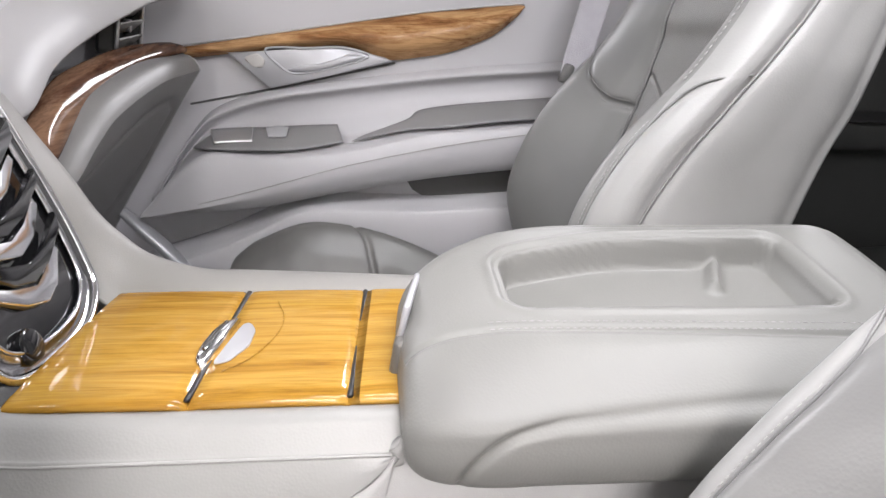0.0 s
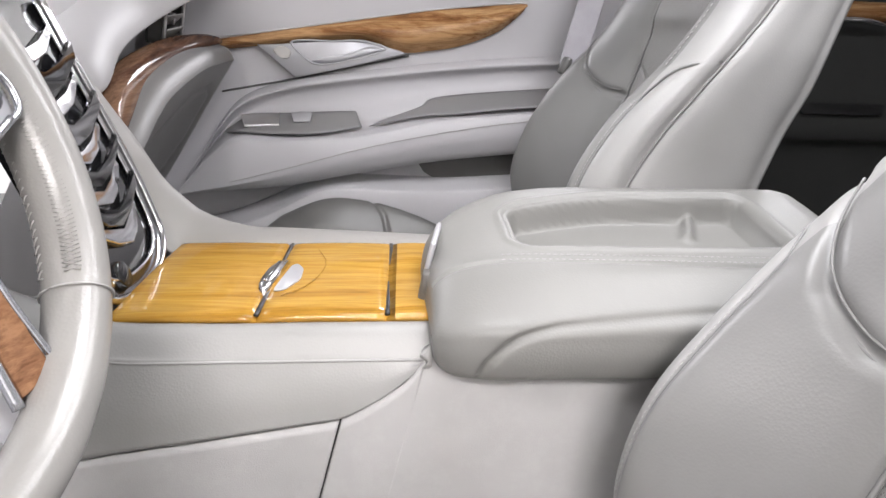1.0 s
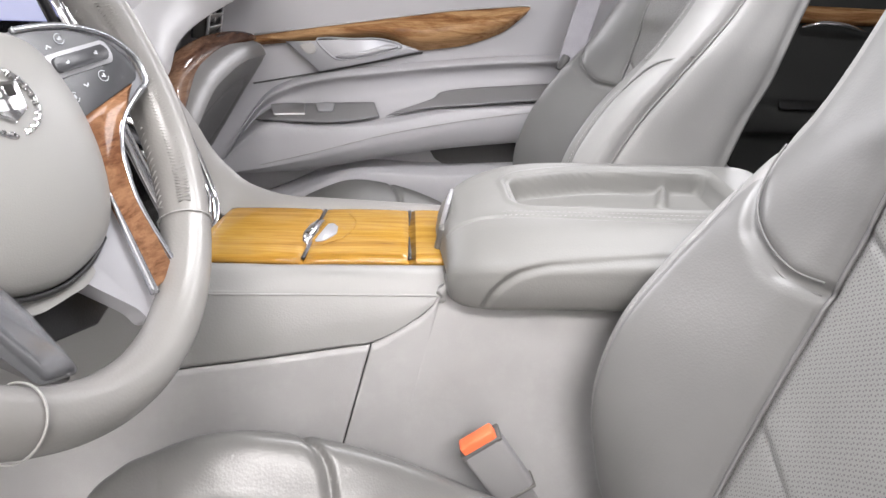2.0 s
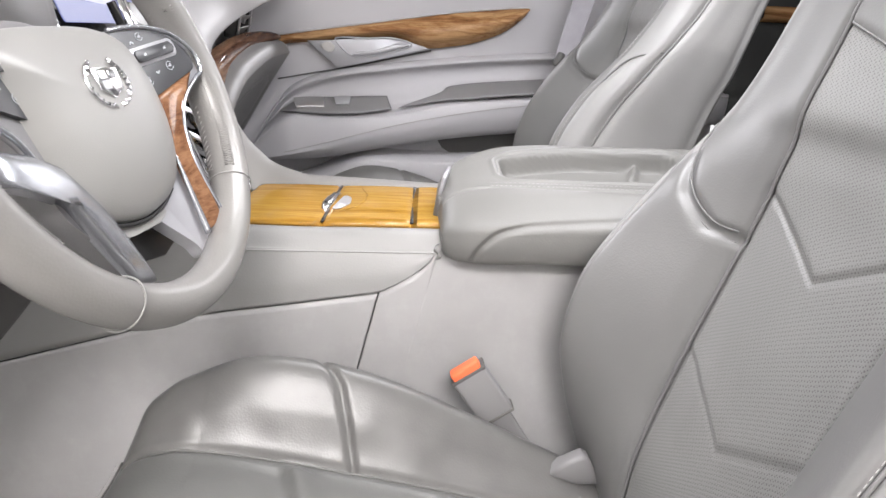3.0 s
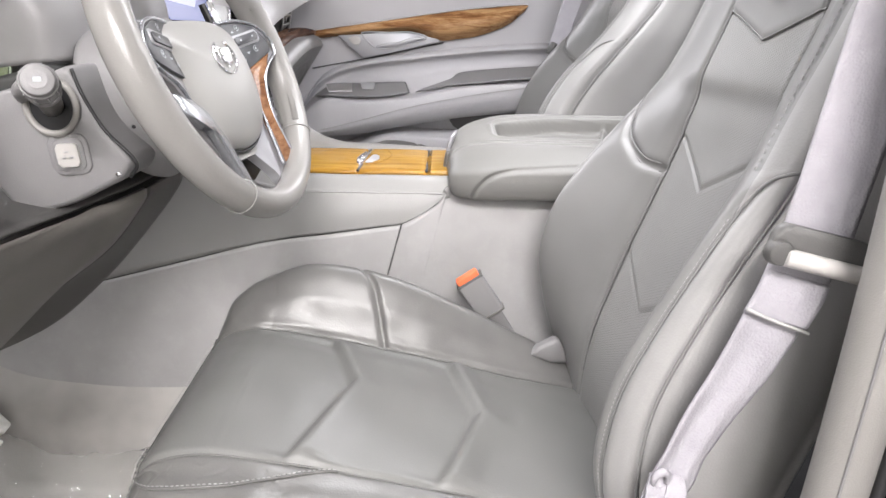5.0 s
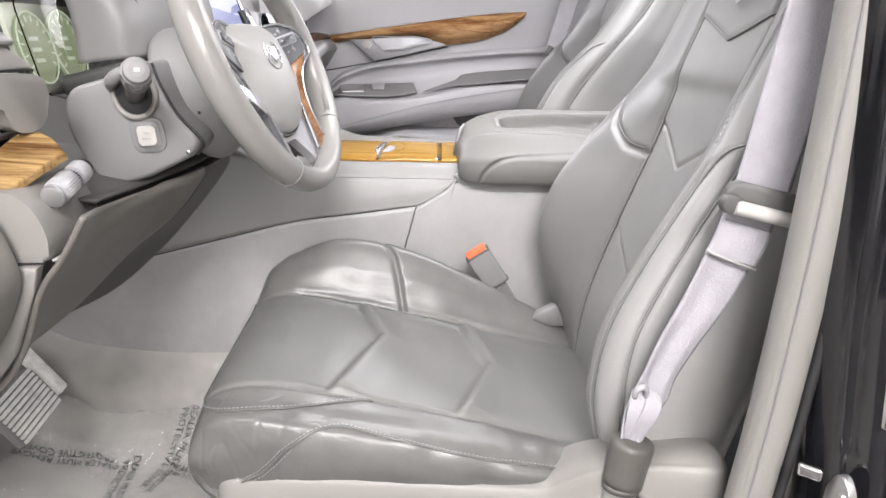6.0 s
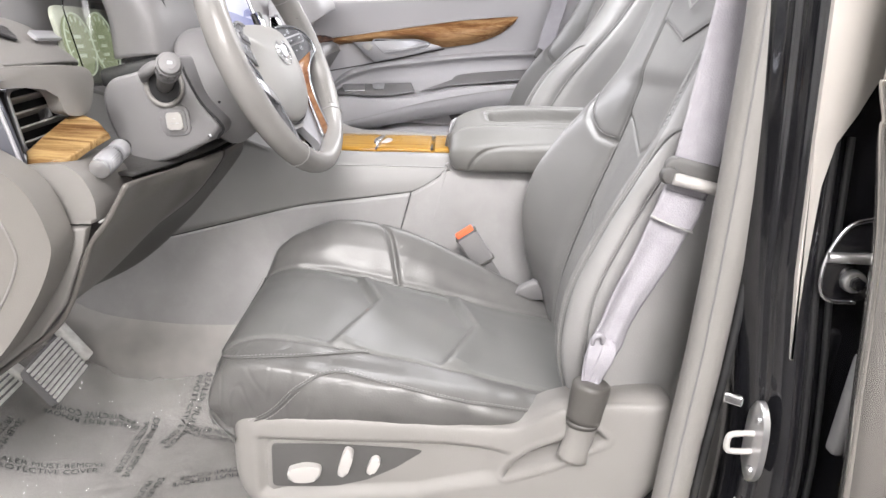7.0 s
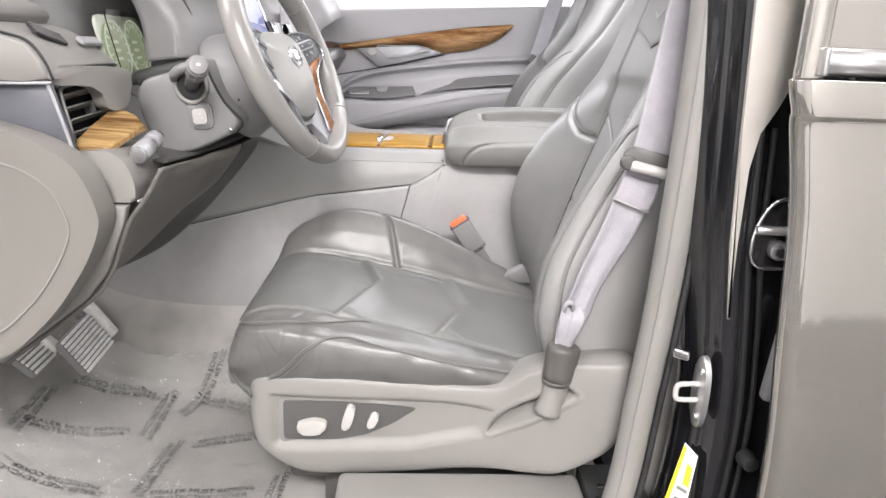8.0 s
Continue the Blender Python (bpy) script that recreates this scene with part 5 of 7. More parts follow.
# ---- dashboard ----
def build_dash():
    d = thing("dashboard", (-0.70, 0.55, 0.40), "grey dashboard with wood band, air vents and knee panels", "dashboard")
    # passenger side: padded lower bulge
    prof = ((-0.336, 0.826), (-0.312, 0.818), (-0.300, 0.800), (-0.304, 0.789), (-0.334, 0.742), (-0.370, 0.685), (-0.415, 0.612), (-0.460, 0.540), (-0.50, 0.45), (-0.53, 0.30))
    shift = ((1.262, -0.012, 0.0), (1.245, 0.0, 0.0), (1.10, -0.016, -0.008), (0.95, -0.030, -0.036), (0.88, -0.036, -0.062), (0.80, -0.040, -0.10), (0.74, -0.06, -0.13))
    rows = [[(x + dx, y, z + dz) for x, z in prof] for y, dx, dz in shift]
    P = loft(rows, 70, 90)
    N = normals(P)
    if N[10, 20, 0] < 0:
        N = -N
    cutline = groove(line_gap(P[..., 1], P[..., 2], ((0.90, 0.655), (1.0, 0.70), (1.10, 0.738), (1.18, 0.752), (1.22, 0.735), (1.225, 0.66), (1.16, 0.55))), 0.005, 0.0035)
    P = P + N * cutline[..., None]
    sheet("glovebox_pad", P, PAD_SHADED, d, "padded grey lower dash with glovebox, darkened for its shaded face", thick=0.006)
    rows = [[(x + (0 if k else -0.0), 1.262, z) for k, (x, z) in enumerate(prof)], [(x - 0.06, 1.285, z) for x, z in prof], [(x - 0.3, 1.29, z) for x, z in prof]]
    sheet("dash_end", loft(rows, 12, 50), PLASTIC_SOFT, d, "grey dash end", thick=0.004, flip=True)
    # wood band
    low = ((0.78, -0.366, 0.708), (0.80, -0.365, 0.721), (0.88, -0.372, 0.751), (0.95, -0.371, 0.774), (1.10, -0.360, 0.808), (1.20, -0.343, 0.819), (1.262, -0.335, 0.825))
    top = ((0.78, -0.374, 0.742), (0.80, -0.373, 0.755), (0.88, -0.384, 0.784), (0.95, -0.385, 0.804), (1.10, -0.372, 0.827), (1.20, -0.350, 0.834), (1.262, -0.335, 0.834))
    rows = []
    for (y, xa, za), (_, xb, zb) in zip(low, top):
        rows.append([(xa - 0.006, y, za - 0.002), (xa + 0.006, y, za + 0.004), (0.5 * (xa + xb) + 0.012, y, 0.5 * (za + zb)), (xb + 0.006, y, zb), (xb - 0.012, y, zb + 0.004)])
    sheet("wood_band", loft(rows, 70, 20), WOOD_RED, d, "glossy reddish wood band", thick=0.004, flip=True)
    # upper pad
    rim = ((0.50, -0.46, 0.80), (0.66, -0.44, 0.79), (0.755, -0.405, 0.775), (0.80, -0.376, 0.778), (0.90, -0.384, 0.822), (1.00, -0.372, 0.858), (1.08, -0.330, 0.897), (1.18, -0.318, 0.915), (1.29, -0.318, 0.925))
    rows = []
    for y, x, z in rim:
        rows.append([(x - 0.03, y, z - 0.012), (x - 0.004, y, z - 0.004), (x, y, z + 0.006), (x - 0.012, y, z + 0.035), (x - 0.05, y, z + 0.075), (x - 0.14, y, 0.985), (x - 0.30, y, 1.0), (x - 0.6, y, 0.99)])
    sheet("dash_top", loft(rows, 60, 50), DASH_PAD, d, "smooth grey upper dash pad", thick=0.006)
    # recess that carries the side vent
    rows = [[(-0.45, y, 0.80), (-0.43, y, 0.86), (-0.43, y, 0.93)] for y in (0.80, 1.0, 1.2, 1.30)]
    sheet("vent_wall", loft(rows, 12, 10), PLASTIC_SOFT, d, "grey wall behind the vent", thick=0.004)

    def vent(mid, right, up, w, h, n, label, tilt=62, deep=0.018):
        m = plane_at(mid, right, up)
        v = plate("air_vent", soft_rect(w, h, 0.012), 0.004, m @ Matrix.Translation((0, 0, -0.03)), BLACK, d, label, 0.001)
        tube("vent_frame", [m @ Vector((a, b, 0)) for a, b in soft_rect(w, h, 0.012)], 0.0032, SILVER, v, "silver vent frame", n=8, closed=True, up=(0.3, 0.2, 0.9))
        walls = soft_rect(w * 0.98, h * 0.98, 0.012)
        ring = [m @ Vector((a, b, z)) for z in (0.0, -0.03) for a, b in walls]
        k = len(walls)
        put("vent_duct", ring, [(i, (i + 1) % k, k + (i + 1) % k, k + i) for i in range(k)], PLASTIC_DARK, v, "dark vent duct")
        for i in range(n):
            b = -h / 2 + h * (i + 0.8) / (n + 0.6)
            plate("slat", soft_rect(w * 0.94, deep, 0.003), 0.0025, m @ Matrix.Translation((0, b, -0.006)) @ pose(0, 0, 0, tilt), PLASTIC, v, "grey vent slat", 0.001)
        plate("vent_tab", soft_rect(0.012, 0.02, 0.003), 0.01, m @ Matrix.Translation((w * 0.1, 0, -0.012)), SILVER, v, "silver vent tab", 0.002)
        return v

    vent((-0.385, 1.185, 0.866), (-0.02, 1, 0.05), (0.18, 0, 1), 0.125, 0.084, 3, "passenger side air vent", 40, 0.026)
    vent((-0.560, -0.095, 0.722), (0.20, 1, 0.12), (-0.12, 0, 1), 0.105, 0.085, 4, "driver side air vent")
    # driver side: end cap, silver lip, wood piece, light switch block
    wall = plane_at((0, -0.165, 0), (1, 0, 0), (0, 0, 1))
    plate("end_cap", [(-0.80, 0.80), (-0.60, 0.776), (-0.561, 0.768), (-0.548, 0.72), (-0.536, 0.672), (-0.60, 0.60), (-0.80, 0.60)], 0.005, plane_at((0, -0.195, 0), (1, 0, 0), (0, 0, 1)), CAP_BLUE, d, "blue grey dash end cap", 0.003)
    plate("end_pad", [(-0.80, 0.850), (-0.617, 0.830), (-0.584, 0.820), (-0.567, 0.799), (-0.557, 0.772), (-0.588, 0.769), (-0.80, 0.767)], 0.045, wall, PLASTIC, d, "pale grey cover above the end cap", 0.005, 3)
    tube("pad_gap", [(-0.617, -0.206, 0.8335), (-0.583, -0.206, 0.8235), (-0.564, -0.206, 0.801), (-0.553, -0.206, 0.772)], 0.0022, BLACK, d, "dark gap round the cover", n=6, smooth_to=30, up=(0, 1, 0))
    tube("end_strip", [(-0.80, -0.209, 0.7645), (-0.60, -0.209, 0.766), (-0.556, -0.208, 0.768)], 0.0022, SILVER_PAINT, d, "pale edge strip", n=8, up=(0, 1, 0))
    tube("end_strip", [(-0.566, -0.202, 0.772), (-0.551, -0.203, 0.722), (-0.538, -0.203, 0.670)], 0.0026, SILVER_PAINT, d, "pale edge strip", n=8, smooth_to=20)
    def on_plane(m, pts):
        q = m.inverted()
        return [tuple((q @ Vector(p))[:2]) for p in pts]

    vm = plane_at((-0.56, -0.176, 0.78), (0.388, 0.922, 0), (0, 0, 1))
    hood = on_plane(vm, [(-0.566, -0.190, 0.780), (-0.560, -0.176, 0.787), (-0.538, -0.125, 0.788), (-0.516, -0.072, 0.786), (-0.510, -0.057, 0.773), (-0.512, -0.061, 0.746), (-0.516, -0.070, 0.725), (-0.525, -0.092, 0.7215), (-0.530, -0.106, 0.729), (-0.532, -0.111, 0.745), (-0.538, -0.123, 0.757), (-0.551, -0.155, 0.762), (-0.565, -0.190, 0.764)])
    plate("vent_hood", [tuple(p) for p in spline([(x, y, 0) for x, y in hood], 60, True)[:, :2]], 0.026, vm @ Matrix.Translation((0, 0, -0.022)), PLASTIC, d, "grey hood over the vent", 0.002, 2)
    wm = plane_at((-0.54, -0.18, 0.672), (0.05, -0.01, -0.007), (0.065, 0.07, 0.031))
    slip = on_plane(wm, [(-0.556, -0.160, 0.683), (-0.545, -0.180, 0.671), (-0.522, -0.178, 0.672), (-0.501, -0.174, 0.674), (-0.486, -0.140, 0.690), (-0.470, -0.112, 0.702), (-0.493, -0.088, 0.714), (-0.512, -0.078, 0.720), (-0.531, -0.074, 0.723), (-0.536, -0.091, 0.715), (-0.541, -0.124, 0.699)])
    plate("wood_piece", slip, 0.010, wm @ Matrix.Translation((0, 0, -0.0076)), WOOD_DASH, d, "glossy amber and brown wood piece", 0.004, 3)
    block = corners([(-0.580, 0.664), (-0.536, 0.672), (-0.496, 0.674), (-0.476, 0.660), (-0.466, 0.640), (-0.462, 0.622), (-0.464, 0.598), (-0.513, 0.597), (-0.56, 0.61)], 0.007, 4)
    plate("switch_block", block, 0.125, plane_at((0, -0.067, 0), (1, 0, 0), (0, 0, 1)), PLASTIC, d, "rounded grey light switch block", 0.006, 3)
    tube("block_edge", [(-0.4605, -0.19, 0.600), (-0.4605, -0.12, 0.597), (-0.462, -0.07, 0.598)], 0.0018, STITCH, d, "pale lower edge of the block", n=6)
    # two thumb wheels and a drum, side by side on the block
    axle_a, axle_b = Vector((-0.466, -0.166, 0.662)), Vector((-0.458, -0.090, 0.686))
    for f0, f1, r, mat, name, note in ((0.02, 0.10, 0.0130, SILVER, "switch_end", "bright end of the light switch"), (0.12, 0.50, 0.0142, SILVER_PAINT, "switch_knob", "silver light switch drum"), (0.52, 0.60, 0.0100, BLACK, "switch_slot", "dark slot beside the drum"), (0.62, 0.84, 0.0135, SILVER_PAINT, "switch_knob", "silver thumb wheel"), (0.86, 0.95, 0.0095, BLACK, "switch_slot", "dark slot beside the wheel")):
        round_bar(name, axle_a.lerp(axle_b, f0), axle_a.lerp(axle_b, f1), r, r, mat, d, note, 28, 0.002)
    for k in range(18):
        a = radians(-20 + 12 * k)
        out_v = Vector((math.cos(a), 0, math.sin(a)))
        tube("knob_rib", [axle_a.lerp(axle_b, 0.15) + out_v * 0.0143, axle_a.lerp(axle_b, 0.47) + out_v * 0.0143], 0.0006, SILVER, d, n=5)
    # knee panel below, undercut towards the pedals
    rows = [[(-0.426, -0.190, 0.650), (-0.452, -0.194, 0.605), (-0.480, -0.194, 0.566), (-0.512, -0.192, 0.49), (-0.552, -0.190, 0.440), (-0.690, -0.19, 0.335)],
            [(-0.440, -0.10, 0.640), (-0.452, -0.10, 0.607), (-0.490, -0.10, 0.56), (-0.540, -0.10, 0.48), (-0.60, -0.10, 0.425), (-0.72, -0.10, 0.33)],
            [(-0.430, 0.05, 0.632), (-0.428, 0.05, 0.618), (-0.485, 0.05, 0.545), (-0.545, 0.05, 0.475), (-0.61, 0.05, 0.42), (-0.74, 0.05, 0.33)],
            [(-0.390, 0.12, 0.646), (-0.397, 0.12, 0.628), (-0.446, 0.12, 0.568), (-0.525, 0.12, 0.506), (-0.60, 0.12, 0.442), (-0.75, 0.12, 0.33)],
            [(-0.386, 0.245, 0.648), (-0.392, 0.245, 0.622), (-0.450, 0.245, 0.548), (-0.514, 0.245, 0.478), (-0.610, 0.245, 0.398), (-0.77, 0.245, 0.32)]]
    P = loft(rows, 50, 50)
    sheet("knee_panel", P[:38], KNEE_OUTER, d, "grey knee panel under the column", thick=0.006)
    # the inner rows turn away; their shade is painted by the darker trim
    sheet("knee_panel", P[37:], KNEE_SHADED, d, "inner knee panel, darkened for the shade under the dash", thick=0.006)
    sheet("knee_return", loft([rows[4], [(x - 0.16, y + 0.006, z + 0.05) for x, y, z in rows[4]]], 6, 30), KNEE_SHADED, d, "inner end of the knee panel, darkened for shade", thick=0.004)
    # dark sheet laid where the space under the column falls into shade
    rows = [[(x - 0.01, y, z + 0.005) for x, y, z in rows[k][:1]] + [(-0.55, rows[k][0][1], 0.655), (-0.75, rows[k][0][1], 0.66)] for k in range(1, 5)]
    sheet("knee_gap_shade", loft(rows, 20, 12), PLASTIC_DARK, d, "dark sheet standing for the shaded gap under the column", thick=0.004)
    plate("side_strip", [(-0.520, 0.594), (-0.474, 0.594), (-0.484, 0.562), (-0.513, 0.49), (-0.552, 0.442), (-0.69, 0.335), (-0.75, 0.345), (-0.61, 0.45), (-0.545, 0.53)], 0.014, plane_at((0, -0.184, 0), (1, 0, 0), (0, 0, 1)), PLASTIC, d, "pale grey lower side strip", 0.005, 3)
    # rounded kick pad at the front of the door opening
    pad = rounded([(-0.90, 0.735), (-0.70, 0.726), (-0.609, 0.708), (-0.552, 0.688), (-0.512, 0.656), (-0.492, 0.610), (-0.491, 0.572), (-0.522, 0.508), (-0.582, 0.430), (-0.668, 0.368), (-0.85, 0.33), (-0.95, 0.5)], 90)
    plate("kick_pad", pad, 0.055, plane_at((0, -0.205, 0), (1, 0, 0), (0, 0, 1)), KICK, d, "large rounded taupe kick pad", 0.030, 6)
    inner = [(-0.66 + (x + 0.66) * 0.76, 0.535 + (z - 0.535) * 0.76) for x, z in pad]
    tube("pad_seam", [(x, -0.2605, z) for x, z in inner], 0.0018, PLASTIC, d, "raised pad seam", n=6, closed=True, up=(0, 1, 0))
    # driver upper dash, in two tiers
    rows = []
    for y, dx, dz in ((-0.203, -0.030, 0.002), (-0.195, -0.020, 0.0), (-0.18, -0.012, 0.0), (-0.12, 0.0, 0.0), (0.0, 0.0, 0.0), (0.02, -0.01, -0.01)):
        rows.append([(-0.560 + dx, y, 0.786 + dz), (-0.556 + dx, y, 0.792 + dz), (-0.585 + dx, y, 0.815 + dz), (-0.63 + dx, y, 0.840), (-0.72 + dx, y, 0.858), (-0.95, y, 0.88)])
    sheet("dash_top", loft(rows, 40, 40), PLASTIC, d, "grey upper dash over the vent", thick=0.006)
    rows = []
    for y, dx in ((-0.42, -0.10), (-0.30, -0.03), (-0.15, 0.0), (0.0, 0.0), (0.03, -0.02)):
        rows.append([(-0.66 + dx, y, 0.848), (-0.655 + dx, y, 0.862), (-0.67 + dx, y, 0.880), (-0.74 + dx, y, 0.915), (-0.86 + dx, y, 0.99), (-1.1, y, 1.12)])
    sheet("dash_top", loft(rows, 30, 40), PLASTIC, d, "grey dash shelf below the windscreen", thick=0.006)
    m = plane_at((-0.602, -0.112, 0.8315), (0.35, 0.9, -0.30), (-1, 0.25, 0.8))
    plate("defrost_slot", soft_rect(0.062, 0.030, 0.010), 0.003, m, BLACK, d, "dark defroster slot", 0.001)
    for k in range(4):
        plate("slat", soft_rect(0.056, 0.0025, 0.001), 0.0045, m @ Matrix.Translation((0, -0.010 + 0.007 * k, 0)), SHROUD, d, "grey defroster slat", 0.001)
    plate("key_row", soft_rect(0.07, 0.016, 0.004), 0.005, plane_at((-0.582, -0.024, 0.822), (0, 1, 0), (-0.5, 0, 0.4)), SILVER_PAINT, d, "small silver key row", 0.001)
    rows = [[(-0.62, y, 0.74), (-0.635, y, 0.82), (-0.64, y, 0.92), (-0.62, y, 1.02), (-0.58, y, 1.06), (-0.62, y, 1.10), (-0.95, y, 1.12)] for y in (-0.02, 0.06, 0.2, 0.35, 0.52, 0.66)]
    rows[5] = [(x + 0.16, y, z) for x, y, z in rows[5]]
    rows[0] = [(x - 0.03, y, min(z, 0.92)) for x, y, z in rows[0]]
    sheet("cluster_hood", loft(rows, 40, 40), SHROUD, d, "grey hood over the instruments", thick=0.005)
    rows = [[(-0.545, 0.112, 0.79), (-0.55, 0.112, 0.86), (-0.575, 0.116, 0.91), (-0.635, 0.124, 0.95)], [(-0.47, 0.10, 0.80), (-0.48, 0.10, 0.86), (-0.53, 0.11, 0.92), (-0.62, 0.12, 0.96)], [(-0.44, 0.17, 0.80), (-0.445, 0.17, 0.87), (-0.49, 0.17, 0.94), (-0.62, 0.18, 1.0)], [(-0.42, 0.26, 0.79), (-0.425, 0.26, 0.87), (-0.47, 0.26, 0.95), (-0.62, 0.26, 1.02)], [(-0.43, 0.40, 0.78), (-0.435, 0.40, 0.88), (-0.48, 0.40, 0.96), (-0.62, 0.40, 1.02)]]
    sheet("binnacle_side", loft(rows, 30, 30), SHROUD_PALE, d, "soft grey binnacle beside the column", thick=0.004)
    tube("panel_joint", [(-0.456, 0.128, 0.80), (-0.458, 0.130, 0.85), (-0.478, 0.131, 0.90), (-0.515, 0.134, 0.935)], 0.0022, BLACK, d, "dark joint in the binnacle", n=6, smooth_to=30)
    return d


build_dash()


# ---- instruments ----
cluster = thing("instrument_cluster", (-0.60, 0.14, 0.76), "greenish lit instrument cluster under a clear lens", "instrument cluster")
cm = plane_at((-0.572, 0.125, 0.812), (-0.05, 1, 0.0), (-0.22, 0, 1))
plate("dial_plate", soft_rect(0.22, 0.115, 0.02), 0.006, cm @ Matrix.Translation((-0.01, 0, -0.012)), DIAL_GREY, cluster, "grey dial plate", 0.002)
for gx, gr in ((-0.072, 0.046), (0.022, 0.050)):
    dial = plate("dial", [(gx + gr * math.cos(a), gr * math.sin(a)) for a in np.linspace(0, 2 * math.pi, 40, endpoint=False)], 0.002, cm @ Matrix.Translation((0, 0, -0.005)), GAUGE, cluster, "pale green lit dial", 0.0)
    tube("dial_ring", [cm @ Vector((gx + gr * math.cos(a), gr * math.sin(a), 0)) for a in np.linspace(0, 2 * math.pi, 48, endpoint=False)], 0.0012, GAUGE_LINE, dial, "bright dial ring", n=6, closed=True)
    for a in np.linspace(-0.6, 3.8, 12):
        tube("tick", [cm @ Vector((gx + gr * q * math.cos(a), gr * q * math.sin(a), 0)) for q in (0.74, 0.9)], 0.0012, GAUGE_LINE, dial, n=5)
    for k in range(3):
        plate("bar", soft_rect(0.024, 0.005, 0.001), 0.0008, cm @ Matrix.Translation((gx, -0.016 + 0.014 * k, -0.003)), GAUGE_LINE, dial, "unreadable lit line", 0.0)
lens = plate("lens", soft_rect(0.25, 0.125, 0.02), 0.002, cm @ Matrix.Translation((0, 0, 0.012)), CLEAR, cluster, "clear lens", 0.0)
lens.visible_shadow = False

# ---- steering column and wheel ----
WC = Vector((-0.2951, 0.1574, 0.8057))
TLT, YAW = 0.4056, -0.1617
WA = Vector((math.cos(TLT) * math.cos(YAW), math.cos(TLT) * math.sin(YAW), math.sin(TLT)))
WU = Vector((-math.sin(YAW), math.cos(YAW), 0))
WM = plane_at(WC, WU, WA.cross(WU))


column = thing("steering_column", (-0.50, 0.14, 0.64), "grey steering column shroud with stalk and push button", "steering column")
outline = corners([(-0.538, 0.742), (-0.535, 0.705), (-0.516, 0.660), (-0.492, 0.630), (-0.438, 0.643), (-0.374, 0.676), (-0.361, 0.697), (-0.392, 0.737), (-0.410, 0.782), (-0.419, 0.803), (-0.470, 0.780), (-0.525, 0.764)], 0.016, 5)
pillow("shroud", outline, ((1.0, 0.0), (1.0, 0.176), (0.996, 0.188), (0.982, 0.1955), (0.955, 0.1995), (0.90, 0.2008), (0.6, 0.201)), plane_at((0, 0.232, 0), (1, 0, 0), (0, 0, 1)), SHROUD_PALE, column, "mid grey column shroud")
box("column_tube", (0.10, 0.15, 0.03), pose(-0.505, 0.14, 0.772, 0, -14, 0), BLACK_TRIM, column, "dark gap above the shroud", 0.01)
tube("shroud_gap", [(-0.417, 0.034, 0.797), (-0.408, 0.032, 0.770), (-0.388, 0.032, 0.731), (-0.359, 0.033, 0.697), (-0.368, 0.036, 0.678)], 0.0022, BLACK, column, "dark joint beside the collar", n=6, smooth_to=30, up=(0, 1, 0))
bm = bmesh.new()
bmesh.ops.create_cone(bm, cap_ends=True, segments=56, radius1=0.106, radius2=0.080, depth=0.100)
bmesh.ops.bevel(bm, geom=[e for e in bm.edges if any(len(f.verts) > 4 for f in e.link_faces)], offset=0.014, segments=4, profile=0.5, affect="EDGES")
bm.transform(WM @ Matrix.Translation((0.006, -0.010, -0.088)))
part("collar", bm, SHROUD, column, "grey collar behind the wheel")
round_bar("collar_screw", WM @ Vector((-0.096, -0.044, -0.088)), WM @ Vector((-0.099, -0.045, -0.086)), 0.0022, 0.0022, BLACK, column, "small dark screw hole", 10, 0.0)
ring_c = Vector((-0.441, 0.030, 0.757))
tube("stalk_ring", [ring_c + Vector((0.027 * math.cos(a), -0.002, 0.030 * math.sin(a))) for a in np.linspace(0, 6.283, 40, endpoint=False)], 0.004, PLASTIC, column, "raised ring round the stalk", n=8, closed=True, up=(0, 1, 0))
plate("stalk_boot", [(0.024 * math.cos(a), 0.026 * math.sin(a)) for a in np.linspace(0, 6.283, 32, endpoint=False)], 0.003, plane_at(ring_c + Vector((0, 0.001, 0)), (1, 0, 0), (0, 0, 1)), BLACK, column, "black stalk boot", 0.0)
tip = Vector((-0.392, -0.085, 0.794))
run = (tip - ring_c).normalized()
stalk = round_bar("stalk", ring_c - run * 0.01, tip - run * 0.045, 0.0115, 0.0135, SLEEVE, column, "grey indicator stalk")
round_bar("grip_ring", tip - run * 0.050, tip - run * 0.040, 0.0162, 0.0168, SHROUD, stalk, "ribbed grip ring")
round_bar("grip_ring", tip - run * 0.037, tip - run * 0.031, 0.0172, 0.0172, SHROUD_PALE, stalk, "pale grip ring")
round_bar("grip_ring", tip - run * 0.030, tip - run * 0.004, 0.0165, 0.0175, SHROUD, stalk, "turning grip")
cap = round_bar("stalk_cap", tip - run * 0.004, tip + run * 0.003, 0.0160, 0.0145, SHROUD_PALE, stalk, "pale stalk cap with a small sign")
round_bar("sign", tip + run * 0.0028, tip + run * 0.0036, 0.0085, 0.0085, SHROUD, stalk, "round sign on the stalk cap", 20, 0.0)
plate("sign", soft_rect(0.007, 0.005, 0.001), 0.0006, plane_at(tip + run * 0.0036, Vector((0, 0, 1)).cross(run), (0, 0, 1)), PALE_INK, stalk, "pale lamp sign", 0.0)
for k in range(10):
    a = 2 * math.pi * k / 10
    side = run.orthogonal().normalized()
    out_v = side * math.cos(a) + run.cross(side) * math.sin(a)
    tube("grip_rib", [tip - run * 0.027 + out_v * 0.0168, tip - run * 0.008 + out_v * 0.0174], 0.0011, SHROUD, stalk, n=6)
